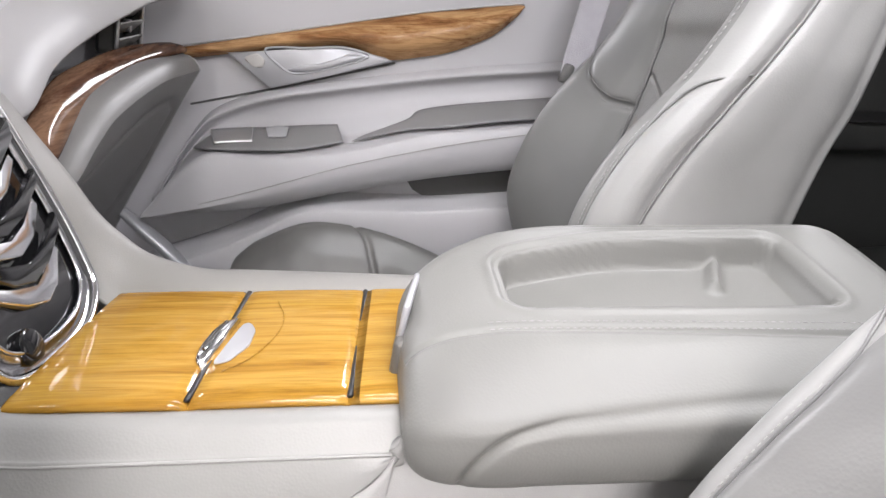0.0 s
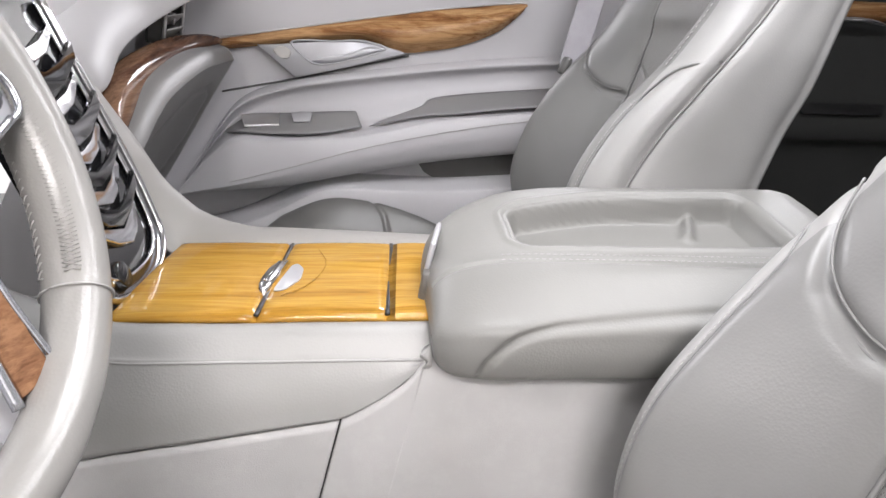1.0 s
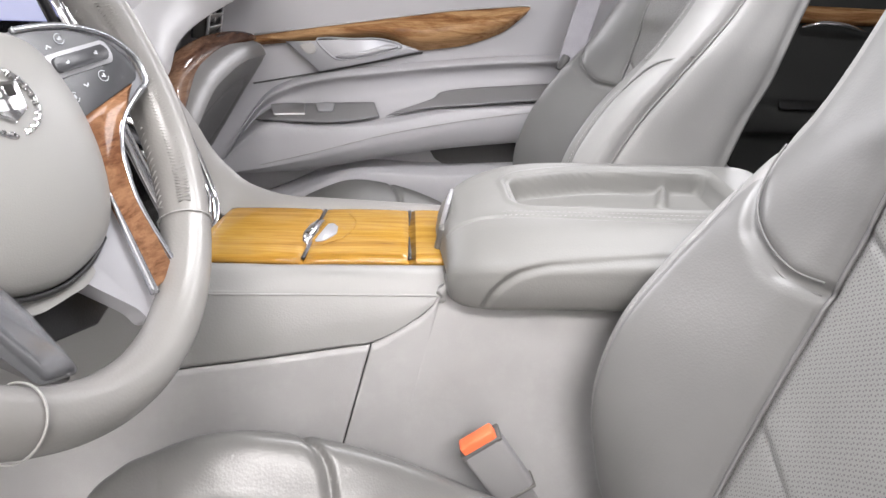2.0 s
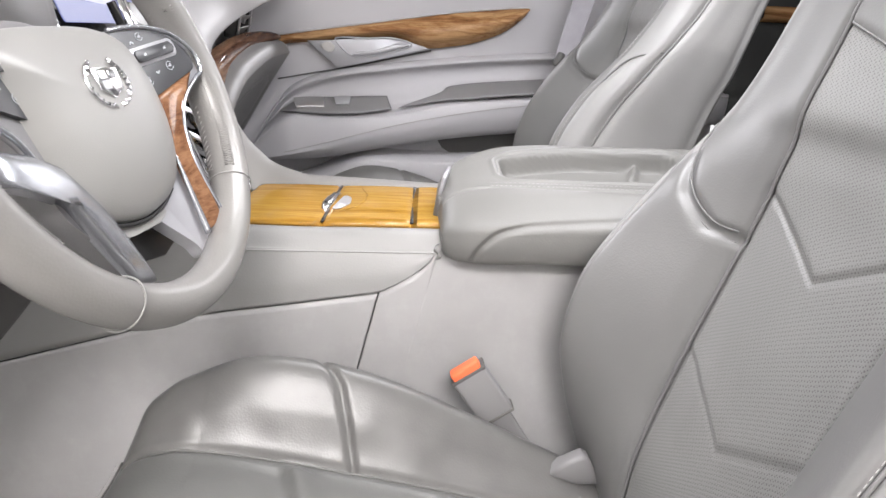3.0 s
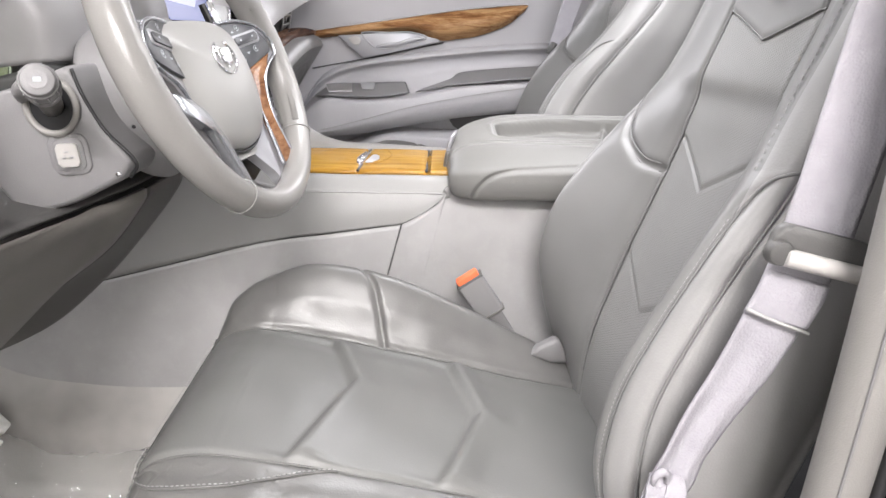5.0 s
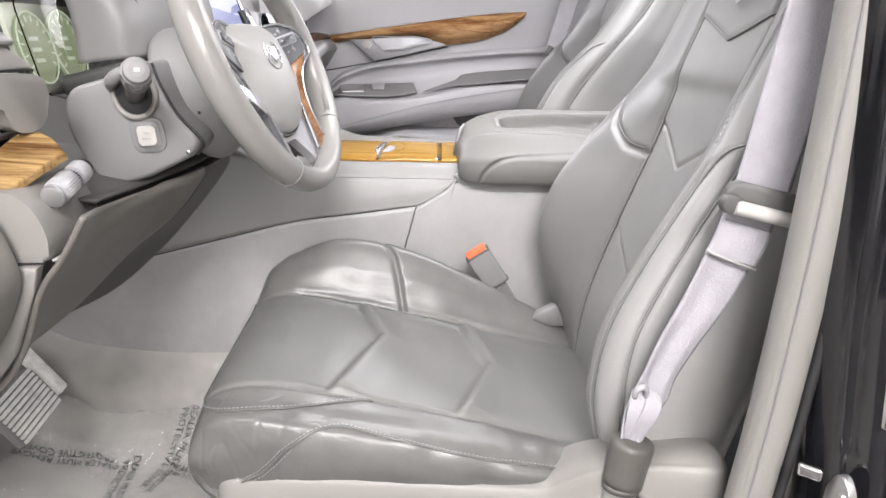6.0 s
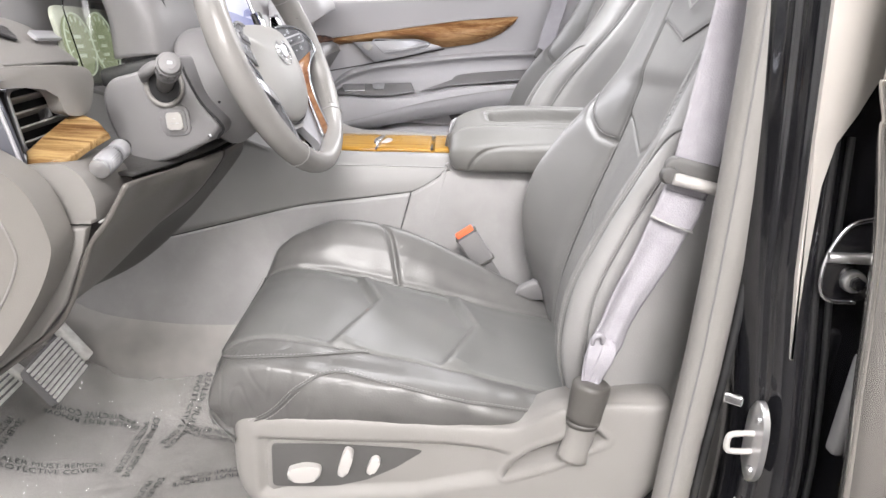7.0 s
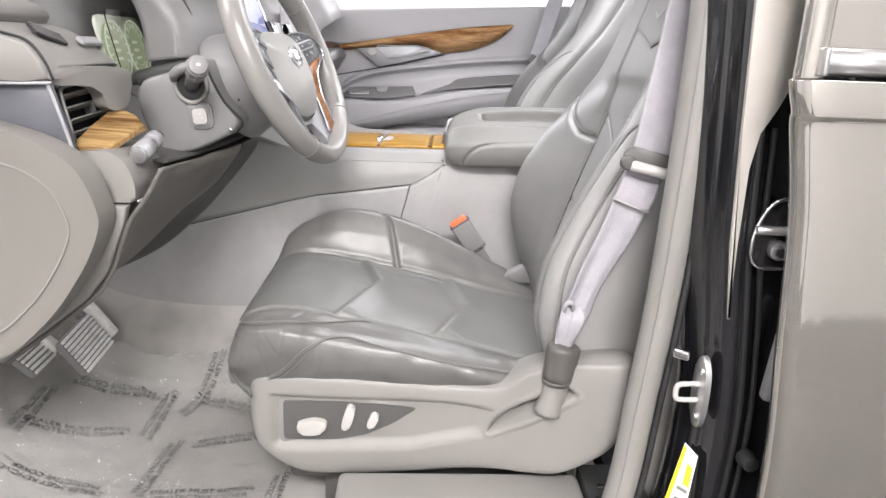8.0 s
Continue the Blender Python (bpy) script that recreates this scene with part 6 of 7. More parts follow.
# tilt lever, peeping out behind the stalk
tube("tilt_lever", [(-0.470, 0.028, 0.765), (-0.462, 0.012, 0.775), (-0.446, 0.006, 0.785), (-0.425, 0.008, 0.793)], [0.006, 0.009, 0.009, 0.006], SHROUD_PALE, column, "short grey lever behind the stalk", n=10, smooth_to=20)
wall = plane_at((-0.429, 0.0315, 0.704), (1, 0, 0.10), (0, 0, 1))
plate("button_frame", soft_rect(0.044, 0.046, 0.012), 0.003, wall, SHROUD, column, "raised button frame", 0.0015)
plate("button_frame", soft_rect(0.034, 0.036, 0.008), 0.0042, wall, SHROUD_PALE, column, "inner button frame", 0.001)
button = plate("push_button", soft_rect(0.024, 0.026, 0.004), 0.008, wall, PALE_GLOSS, column, "pale push button", 0.002)
for dx, dz in ((-0.004, -0.003), (0.004, -0.003), (0.0, 0.004)):
    plate("sign", soft_rect(0.005, 0.0016, 0.0006), 0.0005, wall @ Matrix.Translation((dx, dz, 0.008)), SILVER, button, "small sign on the button", 0.0)
round_bar("screw", (-0.379, 0.0325, 0.682), (-0.379, 0.030, 0.682), 0.003, 0.003, CHROME, column, "small bright screw", 12, 0.0005)

wheel = thing("steering_wheel", tuple(WC), "grey leather steering wheel with wood inlay and silver spokes", "steering wheel")
R0, r0 = 0.1933, 0.0199
ang = np.linspace(0, 2 * np.pi, 200, endpoint=False)
verts, faces = [], []
for i, a in enumerate(ang):
    # thumb rests swell the rim a little above the side spokes
    thick = r0 * (1 + 0.05 * math.cos(2 * a) + 0.06 * math.exp(-((math.degrees(a) % 360 - 40) / 16) ** 2) + 0.06 * math.exp(-((math.degrees(a) % 360 - 140) / 16) ** 2))
    for j in range(24):
        b = 2 * math.pi * j / 24
        bump = 1 + 0.010 * noise.noise((a * 6, b * 2, 3)) + 0.004 * noise.noise((a * 30, b * 5, 8))
        q = R0 + thick * 0.98 * math.cos(b) * bump
        verts.append(WM @ Vector((q * math.cos(a), q * math.sin(a), thick * 1.05 * math.sin(b) * bump)))
for i in range(200):
    for j in range(24):
        faces.append((i * 24 + j, ((i + 1) % 200) * 24 + j, ((i + 1) % 200) * 24 + (j + 1) % 24, i * 24 + (j + 1) % 24))
put("rim", verts, faces, LEATHER_RIM, wheel, "smooth grey leather rim, worn pale")
for deg in (-39, 238, 33, 147):
    a = radians(deg)
    ringp = [WM @ Vector(((R0 + (r0 + 0.0011) * math.cos(b)) * math.cos(a), (R0 + (r0 + 0.0011) * math.cos(b)) * math.sin(a), (r0 * 1.05 + 0.0011) * math.sin(b))) for b in np.linspace(0, 6.283, 30, endpoint=False)]
    tube("rim_seam", ringp, 0.0008, LEATHER_HUB, wheel, "pale rim seam", n=6, closed=True, up=tuple(WA))
for a0, a1 in ((-36, 22), (158, 216)):
    n = int(abs(a1 - a0) * 1.1)
    for side, phase in ((1, 0), (1, 1), (-1, 0)):
        inner = []
        for k, a in enumerate(np.linspace(a0, a1, n)):
            b = radians(180 - side * (22 + 26 * ((k + phase) % 2)))
            q = R0 + (r0 + 0.0006) * math.cos(b)
            inner.append(WM @ Vector((q * math.cos(radians(a)), q * math.sin(radians(a)), (r0 * 1.05 + 0.0006) * math.sin(b))))
        tube("lacing", inner, 0.00095, LEATHER_RIM, wheel, "crossed lacing inside the rim", n=5)
# airbag cover, a shield with a shallow dome
hub = spline([(-0.118, 0.036), (-0.095, 0.046), (-0.055, 0.052), (0.0, 0.054), (0.050, 0.052), (0.086, 0.040), (0.100, 0.014), (0.104, -0.016), (0.098, -0.052), (0.080, -0.086), (0.050, -0.107), (0.0, -0.116), (-0.048, -0.107), (-0.078, -0.086), (-0.094, -0.050), (-0.101, -0.014), (-0.109, 0.012)], 96, True)
verts, faces = [], []
levels = ((0.98, -0.040), (1.0, -0.018), (1.0, -0.014), (0.988, -0.0105), (0.955, -0.0065), (0.88, -0.0015), (0.76, 0.0040), (0.58, 0.0090), (0.38, 0.0115), (0.18, 0.0125))
n = len(hub)
for q, h in levels:
    verts += [WM @ Vector((x * q, -0.025 + (y + 0.025) * q, h)) for x, y in hub[:, :2]]
for k in range(len(levels) - 1):
    for i in range(n):
        faces.append((k * n + i, k * n + (i + 1) % n, (k + 1) * n + (i + 1) % n, (k + 1) * n + i))
faces.append(tuple((len(levels) - 1) * n + i for i in range(n)))
put("airbag_cover", verts, faces, LEATHER_HUB, wheel, "smooth grey airbag cover")
tube("cover_gap", [WM @ Vector((x, y, -0.015)) for x, y in spline([(0.062, -0.103), (0.035, -0.114), (0.0, -0.1185), (-0.035, -0.114), (-0.062, -0.103)], 30)], 0.0022, BLACK, wheel, "dark gap under the airbag cover", n=8)
plate("lower_trim", corners([(-0.060, -0.080), (0.060, -0.080), (0.052, -0.116), (0.028, -0.127), (-0.028, -0.127), (-0.052, -0.116)], 0.010), 0.020, WM @ Matrix.Translation((0, 0, -0.038)), LEATHER_HUB, wheel, "grey trim below the airbag cover", 0.004, 3)
tube("cover_mark", [WM @ Vector(q) for q in ((-0.066, 0.020, 0.0030), (-0.058, 0.015, 0.0052), (-0.050, 0.020, 0.0058))], 0.0009, LEATHER, wheel, "small embossed horn mark", n=6)
bad = WM @ Matrix.Translation((-0.002, -0.003, 0.0115))
badge = plate("badge", [(-0.018, 0.012), (0.018, 0.012), (0.0155, -0.006), (0.0, -0.0135), (-0.0155, -0.006)], 0.0036, bad, CHROME, wheel, "plain silver shield", 0.001)
for a0, a1 in ((118, 262), (278, 422)):
    tube("badge_ring", [bad @ Vector((0.0285 * math.cos(radians(a)), 0.0215 * math.sin(radians(a)), 0.0012)) for a in np.linspace(a0, a1, 30)], [0.0008, 0.0016, 0.0018, 0.0016], CHROME, badge, "chrome wreath", n=8, up=tuple(WA))
    for k in range(9):
        a = radians(a0 + (a1 - a0) * (k + 0.5) / 9)
        round_bar("wreath_bead", bad @ Vector((0.0265 * math.cos(a), 0.0198 * math.sin(a), 0.0004)), bad @ Vector((0.0278 * math.cos(a), 0.0210 * math.sin(a), 0.0034)), 0.0019, 0.0010, CHROME, badge, "", 8, 0.0)
for k in range(4):
    plate("bar", soft_rect(0.0085, 0.0070, 0.001), 0.0006, bad @ Matrix.Translation((-0.0065 + 0.013 * (k % 2), 0.0060 - 0.0085 * (k // 2), 0.0036)), (LABEL_WHITE, SMOKED, PALE_INK, LABEL_WHITE)[k], badge, "plain field of the shield", 0.0)
plate("mark", soft_rect(0.020, 0.004, 0.001), 0.0008, WM @ Matrix.Translation((0.046, -0.066, 0.0030)) @ pose(0, 0, 0, 16, 12, 0), PALE_INK, wheel, "faint embossed line", 0.0)
# added black plate standing for the shadow seen through the spoke hole
plate("spoke_hole_shade", [(-0.020, -0.08), (0.100, -0.08), (0.094, -0.148), (0.050, -0.160), (0.0, -0.152)], 0.006, WM @ Matrix.Translation((0, 0, -0.050)), BLACK, wheel, "black plate added for the shade between the lower spokes", 0.002)


def wheel_spoke(s, wood):
    """A side spoke that rises outwards, with its switch pod and the bar that runs down to the rim; s: 1 or -1 across the wheel."""
    lean = WM @ Matrix.Translation((s * 0.06, 0, -0.012)) @ pose(0, 0, 0, 0, -s * 11.3, 0) @ Matrix.Translation((-s * 0.06, 0, 0))

    def flip(pts):
        return [(s * x, y) for x, y in pts][::s]

    body = [(0.040, 0.046), (0.080, 0.050), (0.120, 0.050), (0.156, 0.042), (0.180, 0.022), (0.184, 0.000), (0.166, -0.012), (0.134, -0.026), (0.118, -0.042), (0.106, -0.092)]
    body += [(0.113, -0.160), (0.084, -0.176), (0.062, -0.176), (0.058, -0.162), (0.024, -0.122), (0.020, -0.06)] if wood else [(0.024, -0.176), (0.040, -0.123), (0.030, -0.06)]
    spoke = plate("spoke", corners(flip(body), 0.008, 4), 0.016, lean @ Matrix.Translation((0, 0, -0.018)), SILVER_PAINT if wood else SHROUD, wheel, "silver grey wheel spoke" if wood else "grey wheel spoke", 0.004, 3)
    field = [(0.060, 0.045), (0.085, 0.047), (0.118, 0.046), (0.150, 0.037), (0.171, 0.017), (0.170, 0.002), (0.086, -0.020), (0.066, -0.020)]
    pod = plate("switch_pod", corners(flip(field), 0.006, 4), 0.006, lean @ Matrix.Translation((0, 0, -0.004)), POD, spoke, "dark switch pod", 0.002)
    bezel = spline([(0.070, 0.0485), (0.090, 0.0500), (0.119, 0.0490), (0.154, 0.0395), (0.176, 0.020), (0.177, 0.000), (0.164, -0.009), (0.134, -0.023), (0.117, -0.039), (0.107, -0.07)], 60)
    tube("pod_bezel", [lean @ Vector((s * x, y, 0.002)) for x, y in bezel], 0.0024, BRIGHT, spoke, "bright bezel round the switches", n=8, up=tuple(WA))
    rocker = pose(s * 0.117, 0.0235, 0.0020, 0, 0, s * 6)
    plate("rocker_frame", soft_rect(0.068, 0.018, 0.006), 0.0014, lean @ rocker, SILVER_PAINT, pod, "silver frame of the rocker key", 0.0007)
    plate("rocker", soft_rect(0.058, 0.0115, 0.004), 0.0036, lean @ rocker, POD, pod, "dark rocker key", 0.0015)
    for kx, ky, w in ((0.079, 0.035, 0.008), (0.093, 0.035, 0.005), (0.107, 0.040, 0.009), (0.100, 0.0215, 0.007), (0.131, 0.0255, 0.0085), (0.094, -0.003, 0.009), (0.111, 0.004, 0.005), (0.132, 0.0085, 0.010)):
        q = lean @ pose(s * kx, ky, 0.0058 if 0.01 < ky < 0.03 else 0.0022, 0, 0, s * 6)
        if w > 0.006:
            if ky < 0.01 or ky > 0.038:
                tube("sign", [q @ Vector((0.5 * w * math.cos(a), 0.42 * w * math.sin(a), 0.0002)) for a in np.linspace(0.8, 5.9, 14)], 0.0004, PALE_INK, pod, "pale key sign", n=4, up=tuple(WA))
            plate("sign", soft_rect(w * 0.40, 0.0016, 0.0004), 0.0005, q, PALE_INK, pod, "pale key sign", 0.0)
            plate("sign", soft_rect(0.0014, w * 0.34, 0.0004), 0.0005, q @ Matrix.Translation((0.0012, 0.0004, 0)), PALE_INK, pod, "pale key sign", 0.0)
        else:
            for g in (-1, 1):
                plate("sign", soft_rect(0.0038, 0.0011, 0.0004), 0.0005, q @ pose(g * 0.0012, 0, 0, 0, 0, g * (40 if ky < 0.02 else -40)), PALE_INK, pod, "pale arrow sign", 0.0)
    if wood:
        slip = [(0.160, -0.001), (0.088, -0.020), (0.082, -0.050), (0.080, -0.085), (0.077, -0.154), (0.105, -0.152), (0.099, -0.095), (0.104, -0.062), (0.113, -0.041), (0.132, -0.021)]
        plate("wood_inlay", flip(slip), 0.006, lean @ Matrix.Translation((0, 0, -0.002)), WOOD_WHEEL, spoke, "reddish wood inlay", 0.0025)
        tube("silver_edge", [lean @ Vector((s * x, y, 0.0035)) for x, y in spline([(0.166, -0.006), (0.134, -0.0235), (0.116, -0.042), (0.107, -0.063), (0.102, -0.095), (0.1085, -0.155)], 40)], 0.0022, BRIGHT, spoke, "bright silver edge", n=8, up=tuple(WA))
        tube("silver_edge", [lean @ Vector((s * x, y, 0.0035)) for x, y in spline([(0.0795, -0.075), (0.0765, -0.11), (0.0735, -0.157)], 20)], [0.0012, 0.0028, 0.0036], BRIGHT, spoke, "bright silver edge", n=8, up=tuple(WA))
    else:
        bar = corners([(0.165, -0.034), (0.118, -0.042), (0.088, -0.054), (0.055, -0.093), (0.038, -0.123), (0.020, -0.172), (0.056, -0.162), (0.084, -0.116), (0.102, -0.082), (0.132, -0.070), (0.168, -0.058)], 0.006, 4)
        pillow("silver_bar", flip(bar), ((1.0, -0.004), (1.0, 0.0), (0.97, 0.0030), (0.90, 0.0055), (0.75, 0.0080), (0.5, 0.0095), (0.25, 0.0100)), lean, BRIGHT, spoke, "broad satin silver bar")


wheel_spoke(1, True)
wheel_spoke(-1, False)


# ---- door pillar and rear door on the driver side ----
def build_pillar():
    p = thing("door_pillar", (0.36, -0.33, 0.0), "glossy black door pillar with striker, hinge and pale seal", "car body", kind="structure")
    zs = (1.30, 1.05, 0.90, 0.75, 0.60, 0.47, 0.34, 0.20, 0.05, -0.10)
    xs = (0.300, 0.322, 0.334, 0.344, 0.353, 0.368, 0.378, 0.372, 0.350, 0.33)
    rows = []
    for z, x in zip(zs, xs):
        rows.append([(x + 0.03, -0.225, z), (x - 0.012, -0.245, z), (x - 0.026, -0.285, z), (x - 0.020, -0.310, z), (x - 0.014, -0.328, z), (x - 0.008, -0.334, z), (x - 0.004, -0.344, z), (x + 0.004, -0.356, z), (x + 0.018, -0.358, z), (x + 0.030, -0.350, z), (x + 0.045, -0.345, z), (x + 0.075, -0.348, z), (x + 0.14, -0.35, z)])
    sheet("pillar_body", loft(rows, 80, 80), PAINT_BLACK, p, "glossy black painted pillar", thick=0.003, flip=True)
    rows = [[(0.34, -0.215, z), (0.48, -0.22, z), (0.60, -0.25, z), (0.62, -0.34, z)] for z in (1.3, 0.6, 0.0)]
    sheet("pillar_back", loft(rows, 8, 16), PLASTIC, p, "grey inner pillar trim", thick=0.004)
    # pale seal along the opening, with its dark lip
    seal = [(0.292, -0.270, 1.30), (0.310, -0.276, 1.05), (0.318, -0.280, 0.90), (0.316, -0.282, 0.75), (0.311, -0.284, 0.60), (0.304, -0.284, 0.46), (0.294, -0.284, 0.34), (0.284, -0.286, 0.22), (0.268, -0.296, 0.14), (0.245, -0.32, 0.07)]
    tube("door_seal", seal, 0.023, PLASTIC, p, "pale grey rubber door seal", n=16, smooth_to=90, up=(0, 1, 0))
    tube("seal_lip", [(x + 0.024, y - 0.014, z) for x, y, z in seal], 0.0055, RUBBER, p, "black seal lip", n=8, smooth_to=90, up=(0, 1, 0))
    tube("seal_lip", [(x - 0.012, y - 0.0195, z) for x, y, z in seal], 0.0012, SHROUD, p, "thin line on the seal", n=6, smooth_to=90, up=(0, 1, 0))
    # outer applique in body colour
    wall = plane_at((0, -0.360, 0), (1, 0, 0), (0, 0, 1))
    plate("pillar_cover", [(0.318, 1.25), (0.336, 0.93), (0.345, 0.75), (0.354, 0.60), (0.366, 0.50), (0.3665, 0.50), (0.362, 0.60), (0.361, 0.70), (0.366, 0.745), (0.385, 0.775), (0.404, 0.815), (0.404, 1.25)], 0.006, wall, PAINT_SATIN, p, "taupe painted pillar cover", 0.002)
    for dx, r in ((0.030, 0.006), (0.048, 0.004)):
        tube("pillar_rib", [(x + dx, -0.352, z) for x, z in zip(xs[3:], zs[3:])], r, RUBBER, p, "black weather strip", n=8, smooth_to=60, up=(0, 1, 0))
    # striker
    sm_ = plane_at((0.354, -0.352, 0.386), (0.02, -1.0, 0), (0, 0, 1))
    st = plate("striker_plate", rounded([(-0.020, 0.0), (-0.016, 0.040), (0.0, 0.054), (0.016, 0.036), (0.020, 0.0), (0.016, -0.036), (0.0, -0.054), (-0.016, -0.040)], 40), 0.008, sm_, SILVER, p, "steel striker plate", 0.003)
    tube("striker_loop", [sm_ @ Vector(q) for q in ((0.0, 0.012, 0.0), (0.0, 0.012, 0.028), (0.0, 0.008, 0.038), (0.0, -0.008, 0.038), (0.0, -0.012, 0.028), (0.0, -0.012, 0.0))], 0.0038, PALE_GLOSS, st, "pale coated striker loop", n=10, smooth_to=40, up=(1, 0, 0))
    for b in (0.034, -0.034):
        q = sm_ @ Vector((0.006, b, 0.004))
        round_bar("bolt", q, sm_ @ Vector((0.006, b, 0.012)), 0.006, 0.005, SILVER, st, "striker bolt", 12, 0.001)
    box("courtesy_switch", (0.022, 0.008, 0.014), pose(0.322, -0.338, 0.436, 0, 0, -38), CHROME, p, "small chrome switch", 0.003)
    # hinge of the rear door
    hz = plane_at((0.412, -0.362, 0.620), (1, -0.1, 0), (0, 0, 1))
    hinge = plate("hinge_leaf", rounded([(0.014, 0.046), (-0.012, 0.036), (-0.028, 0.006), (-0.030, -0.028), (-0.018, -0.044), (0.02, -0.044), (0.04, 0.0)], 40), 0.006, hz, PAINT_BLACK, p, "black hinge leaf", 0.003)
    tube("hinge_edge", [hz @ Vector((a, b, 0.007)) for a, b in spline([(0.014, 0.048), (-0.012, 0.038), (-0.028, 0.008), (-0.031, -0.026), (-0.020, -0.045), (0.01, -0.047)], 30)], 0.0026, CHROME, hinge, "bright hinge edge", n=8, up=(0, 1, 0))
    round_bar("hinge_pin", hz @ Vector((-0.03, 0.004, 0.010)), hz @ Vector((0.05, 0.004, 0.010)), 0.006, 0.006, SILVER, hinge, "steel hinge pin", 16, 0.001)
    round_bar("bolt", hz @ Vector((0.002, -0.022, 0.004)), hz @ Vector((0.002, -0.022, 0.016)), 0.013, 0.012, SILVER, hinge, "washer of the hinge bolt", 20, 0.002)
    round_bar("bolt", hz @ Vector((0.002, -0.022, 0.014)), hz @ Vector((0.002, -0.022, 0.024)), 0.008, 0.007, PAINT_BLACK, hinge, "hinge bolt head", 6, 0.001)
    box("door_check", (0.016, 0.02, 0.125), pose(0.430, -0.385, 0.455, 0, 5, 0), SHROUD, p, "grey door check cover", 0.007)
    round_bar("buffer", (0.420, -0.366, 0.294), (0.420, -0.390, 0.294), 0.013, 0.011, RUBBER, p, "round rubber buffer")
    # tyre label
    lab = plane_at((0.344, -0.352, 0.232), (0.45, -0.86, 0.10), (0.18, 0.42, 1))
    label = plate("label", [(-0.014, 0.062), (0.012, 0.052), (0.020, -0.10), (-0.026, -0.10)], 0.001, lab, LABEL_WHITE, p, "yellow and white paper label", 0.0)
    plate("label_field", [(0.000, 0.036), (0.010, 0.032), (0.012, 0.004), (0.001, 0.006)], 0.0016, lab, YELLOW, label, "yellow field of the label", 0.0)
    plate("label_edge", [(-0.0135, 0.058), (-0.008, 0.056), (-0.018, -0.098), (-0.0255, -0.098)], 0.0016, lab, YELLOW, label, "yellow edge of the label", 0.0)
    for k in range(5):
        plate("bar", [(-0.006, -0.016 * k), (0.011, -0.016 * k), (0.012, -0.016 * k - 0.005), (-0.007, -0.016 * k - 0.005)][::-1], 0.0016, lab, SHROUD, label, "unreadable printed line", 0.0)
    return p


build_pillar()


def build_rear_door():
    d = thing("door_3", (0.9, -0.45, -0.2), "closed rear door in glossy taupe paint with satin belt strip", "car door", kind="structure")
    zs = (0.812, 0.795, 0.775, 0.758, 0.65, 0.50, 0.38, 0.28, 0.10, -0.2)
    xs = (0.358, 0.361, 0.366, 0.368, 0.384, 0.393, 0.402, 0.407, 0.408, 0.40)
    out = (0.0, -0.002, -0.003, 0.0, -0.004, -0.010, -0.012, -0.008, 0.0, 0.02)
    rows = []
    for z, x, o in zip(zs, xs, out):
        rows.append([(x + 0.05, -0.396 + o, z), (x + 0.026, -0.402 + o, z), (x + 0.012, -0.414 + o, z), (x + 0.004, -0.428 + o, z), (x + 0.004, -0.438 + o, z), (x + 0.012, -0.446 + o, z), (x + 0.026, -0.449 + o, z), (x + 0.10, -0.452 + o, z), (x + 0.5, -0.462 + o, z), (x + 1.0, -0.462 + o, z), (x + 1.3, -0.45 + o, z)])
    sheet("door_skin", loft(rows, 90, 90), PAINT, d, "glossy taupe painted door skin", thick=0.004, flip=True)
    rows = []
    for z, x in ((1.25, 0.352), (1.0, 0.364), (0.90, 0.366), (0.800, 0.366)):
        rows.append([(x + 0.03, -0.398, z), (x + 0.006, -0.415, z), (x + 0.002, -0.432, z), (x + 0.010, -0.4385, z), (x + 0.022, -0.436, z), (x + 0.030, -0.422, z)])
    sheet("window_frame", loft(rows, 20, 30), PAINT, d, "taupe window frame", thick=0.003, flip=True)
    box("window", (1.2, 0.006, 0.46), pose(0.99, -0.424, 1.06), PAINT, d, "bright reflecting side window", 0.002)
    rows = [[(x, -0.432, 0.846), (x, -0.446, 0.842), (x, -0.452, 0.830), (x, -0.446, 0.818), (x, -0.434, 0.816)] for x in (0.386, 0.6, 1.0, 1.6)]
    sheet("belt_strip", loft(rows, 12, 20), SILVER, d, "satin silver belt strip", thick=0.003, flip=True)
    box("belt_strip_end", (0.006, 0.02, 0.030), pose(0.384, -0.442, 0.831), SILVER, d, "satin strip end", 0.002)
    return d


build_rear_door()


# ---- belts ----
def ribbon(name, path, width, across, mat, parent, label="", thick=0.0022, n=60, ripple=0.0):
    p = spline(path, n)
    w = np.interp(np.linspace(0, 1, n), np.linspace(0, 1, len(width)), width)
    a = np.array(across, float)
    a /= np.linalg.norm(a)
    t = np.gradient(p, axis=0)
    nrm = np.cross(t, a)
    nrm /= np.linalg.norm(nrm, axis=1, keepdims=True)
    g = np.linspace(-0.5, 0.5, 13)
    P = p[:, None] + g[None, :, None] * w[:, None, None] * a + (ripple * np.sin(g * 9)[None, :] * (w.max() - w)[:, None] / max(w.max(), 1e-6))[..., None] * nrm[:, None]
    return sheet(name, P, mat, parent, label, thick=thick)


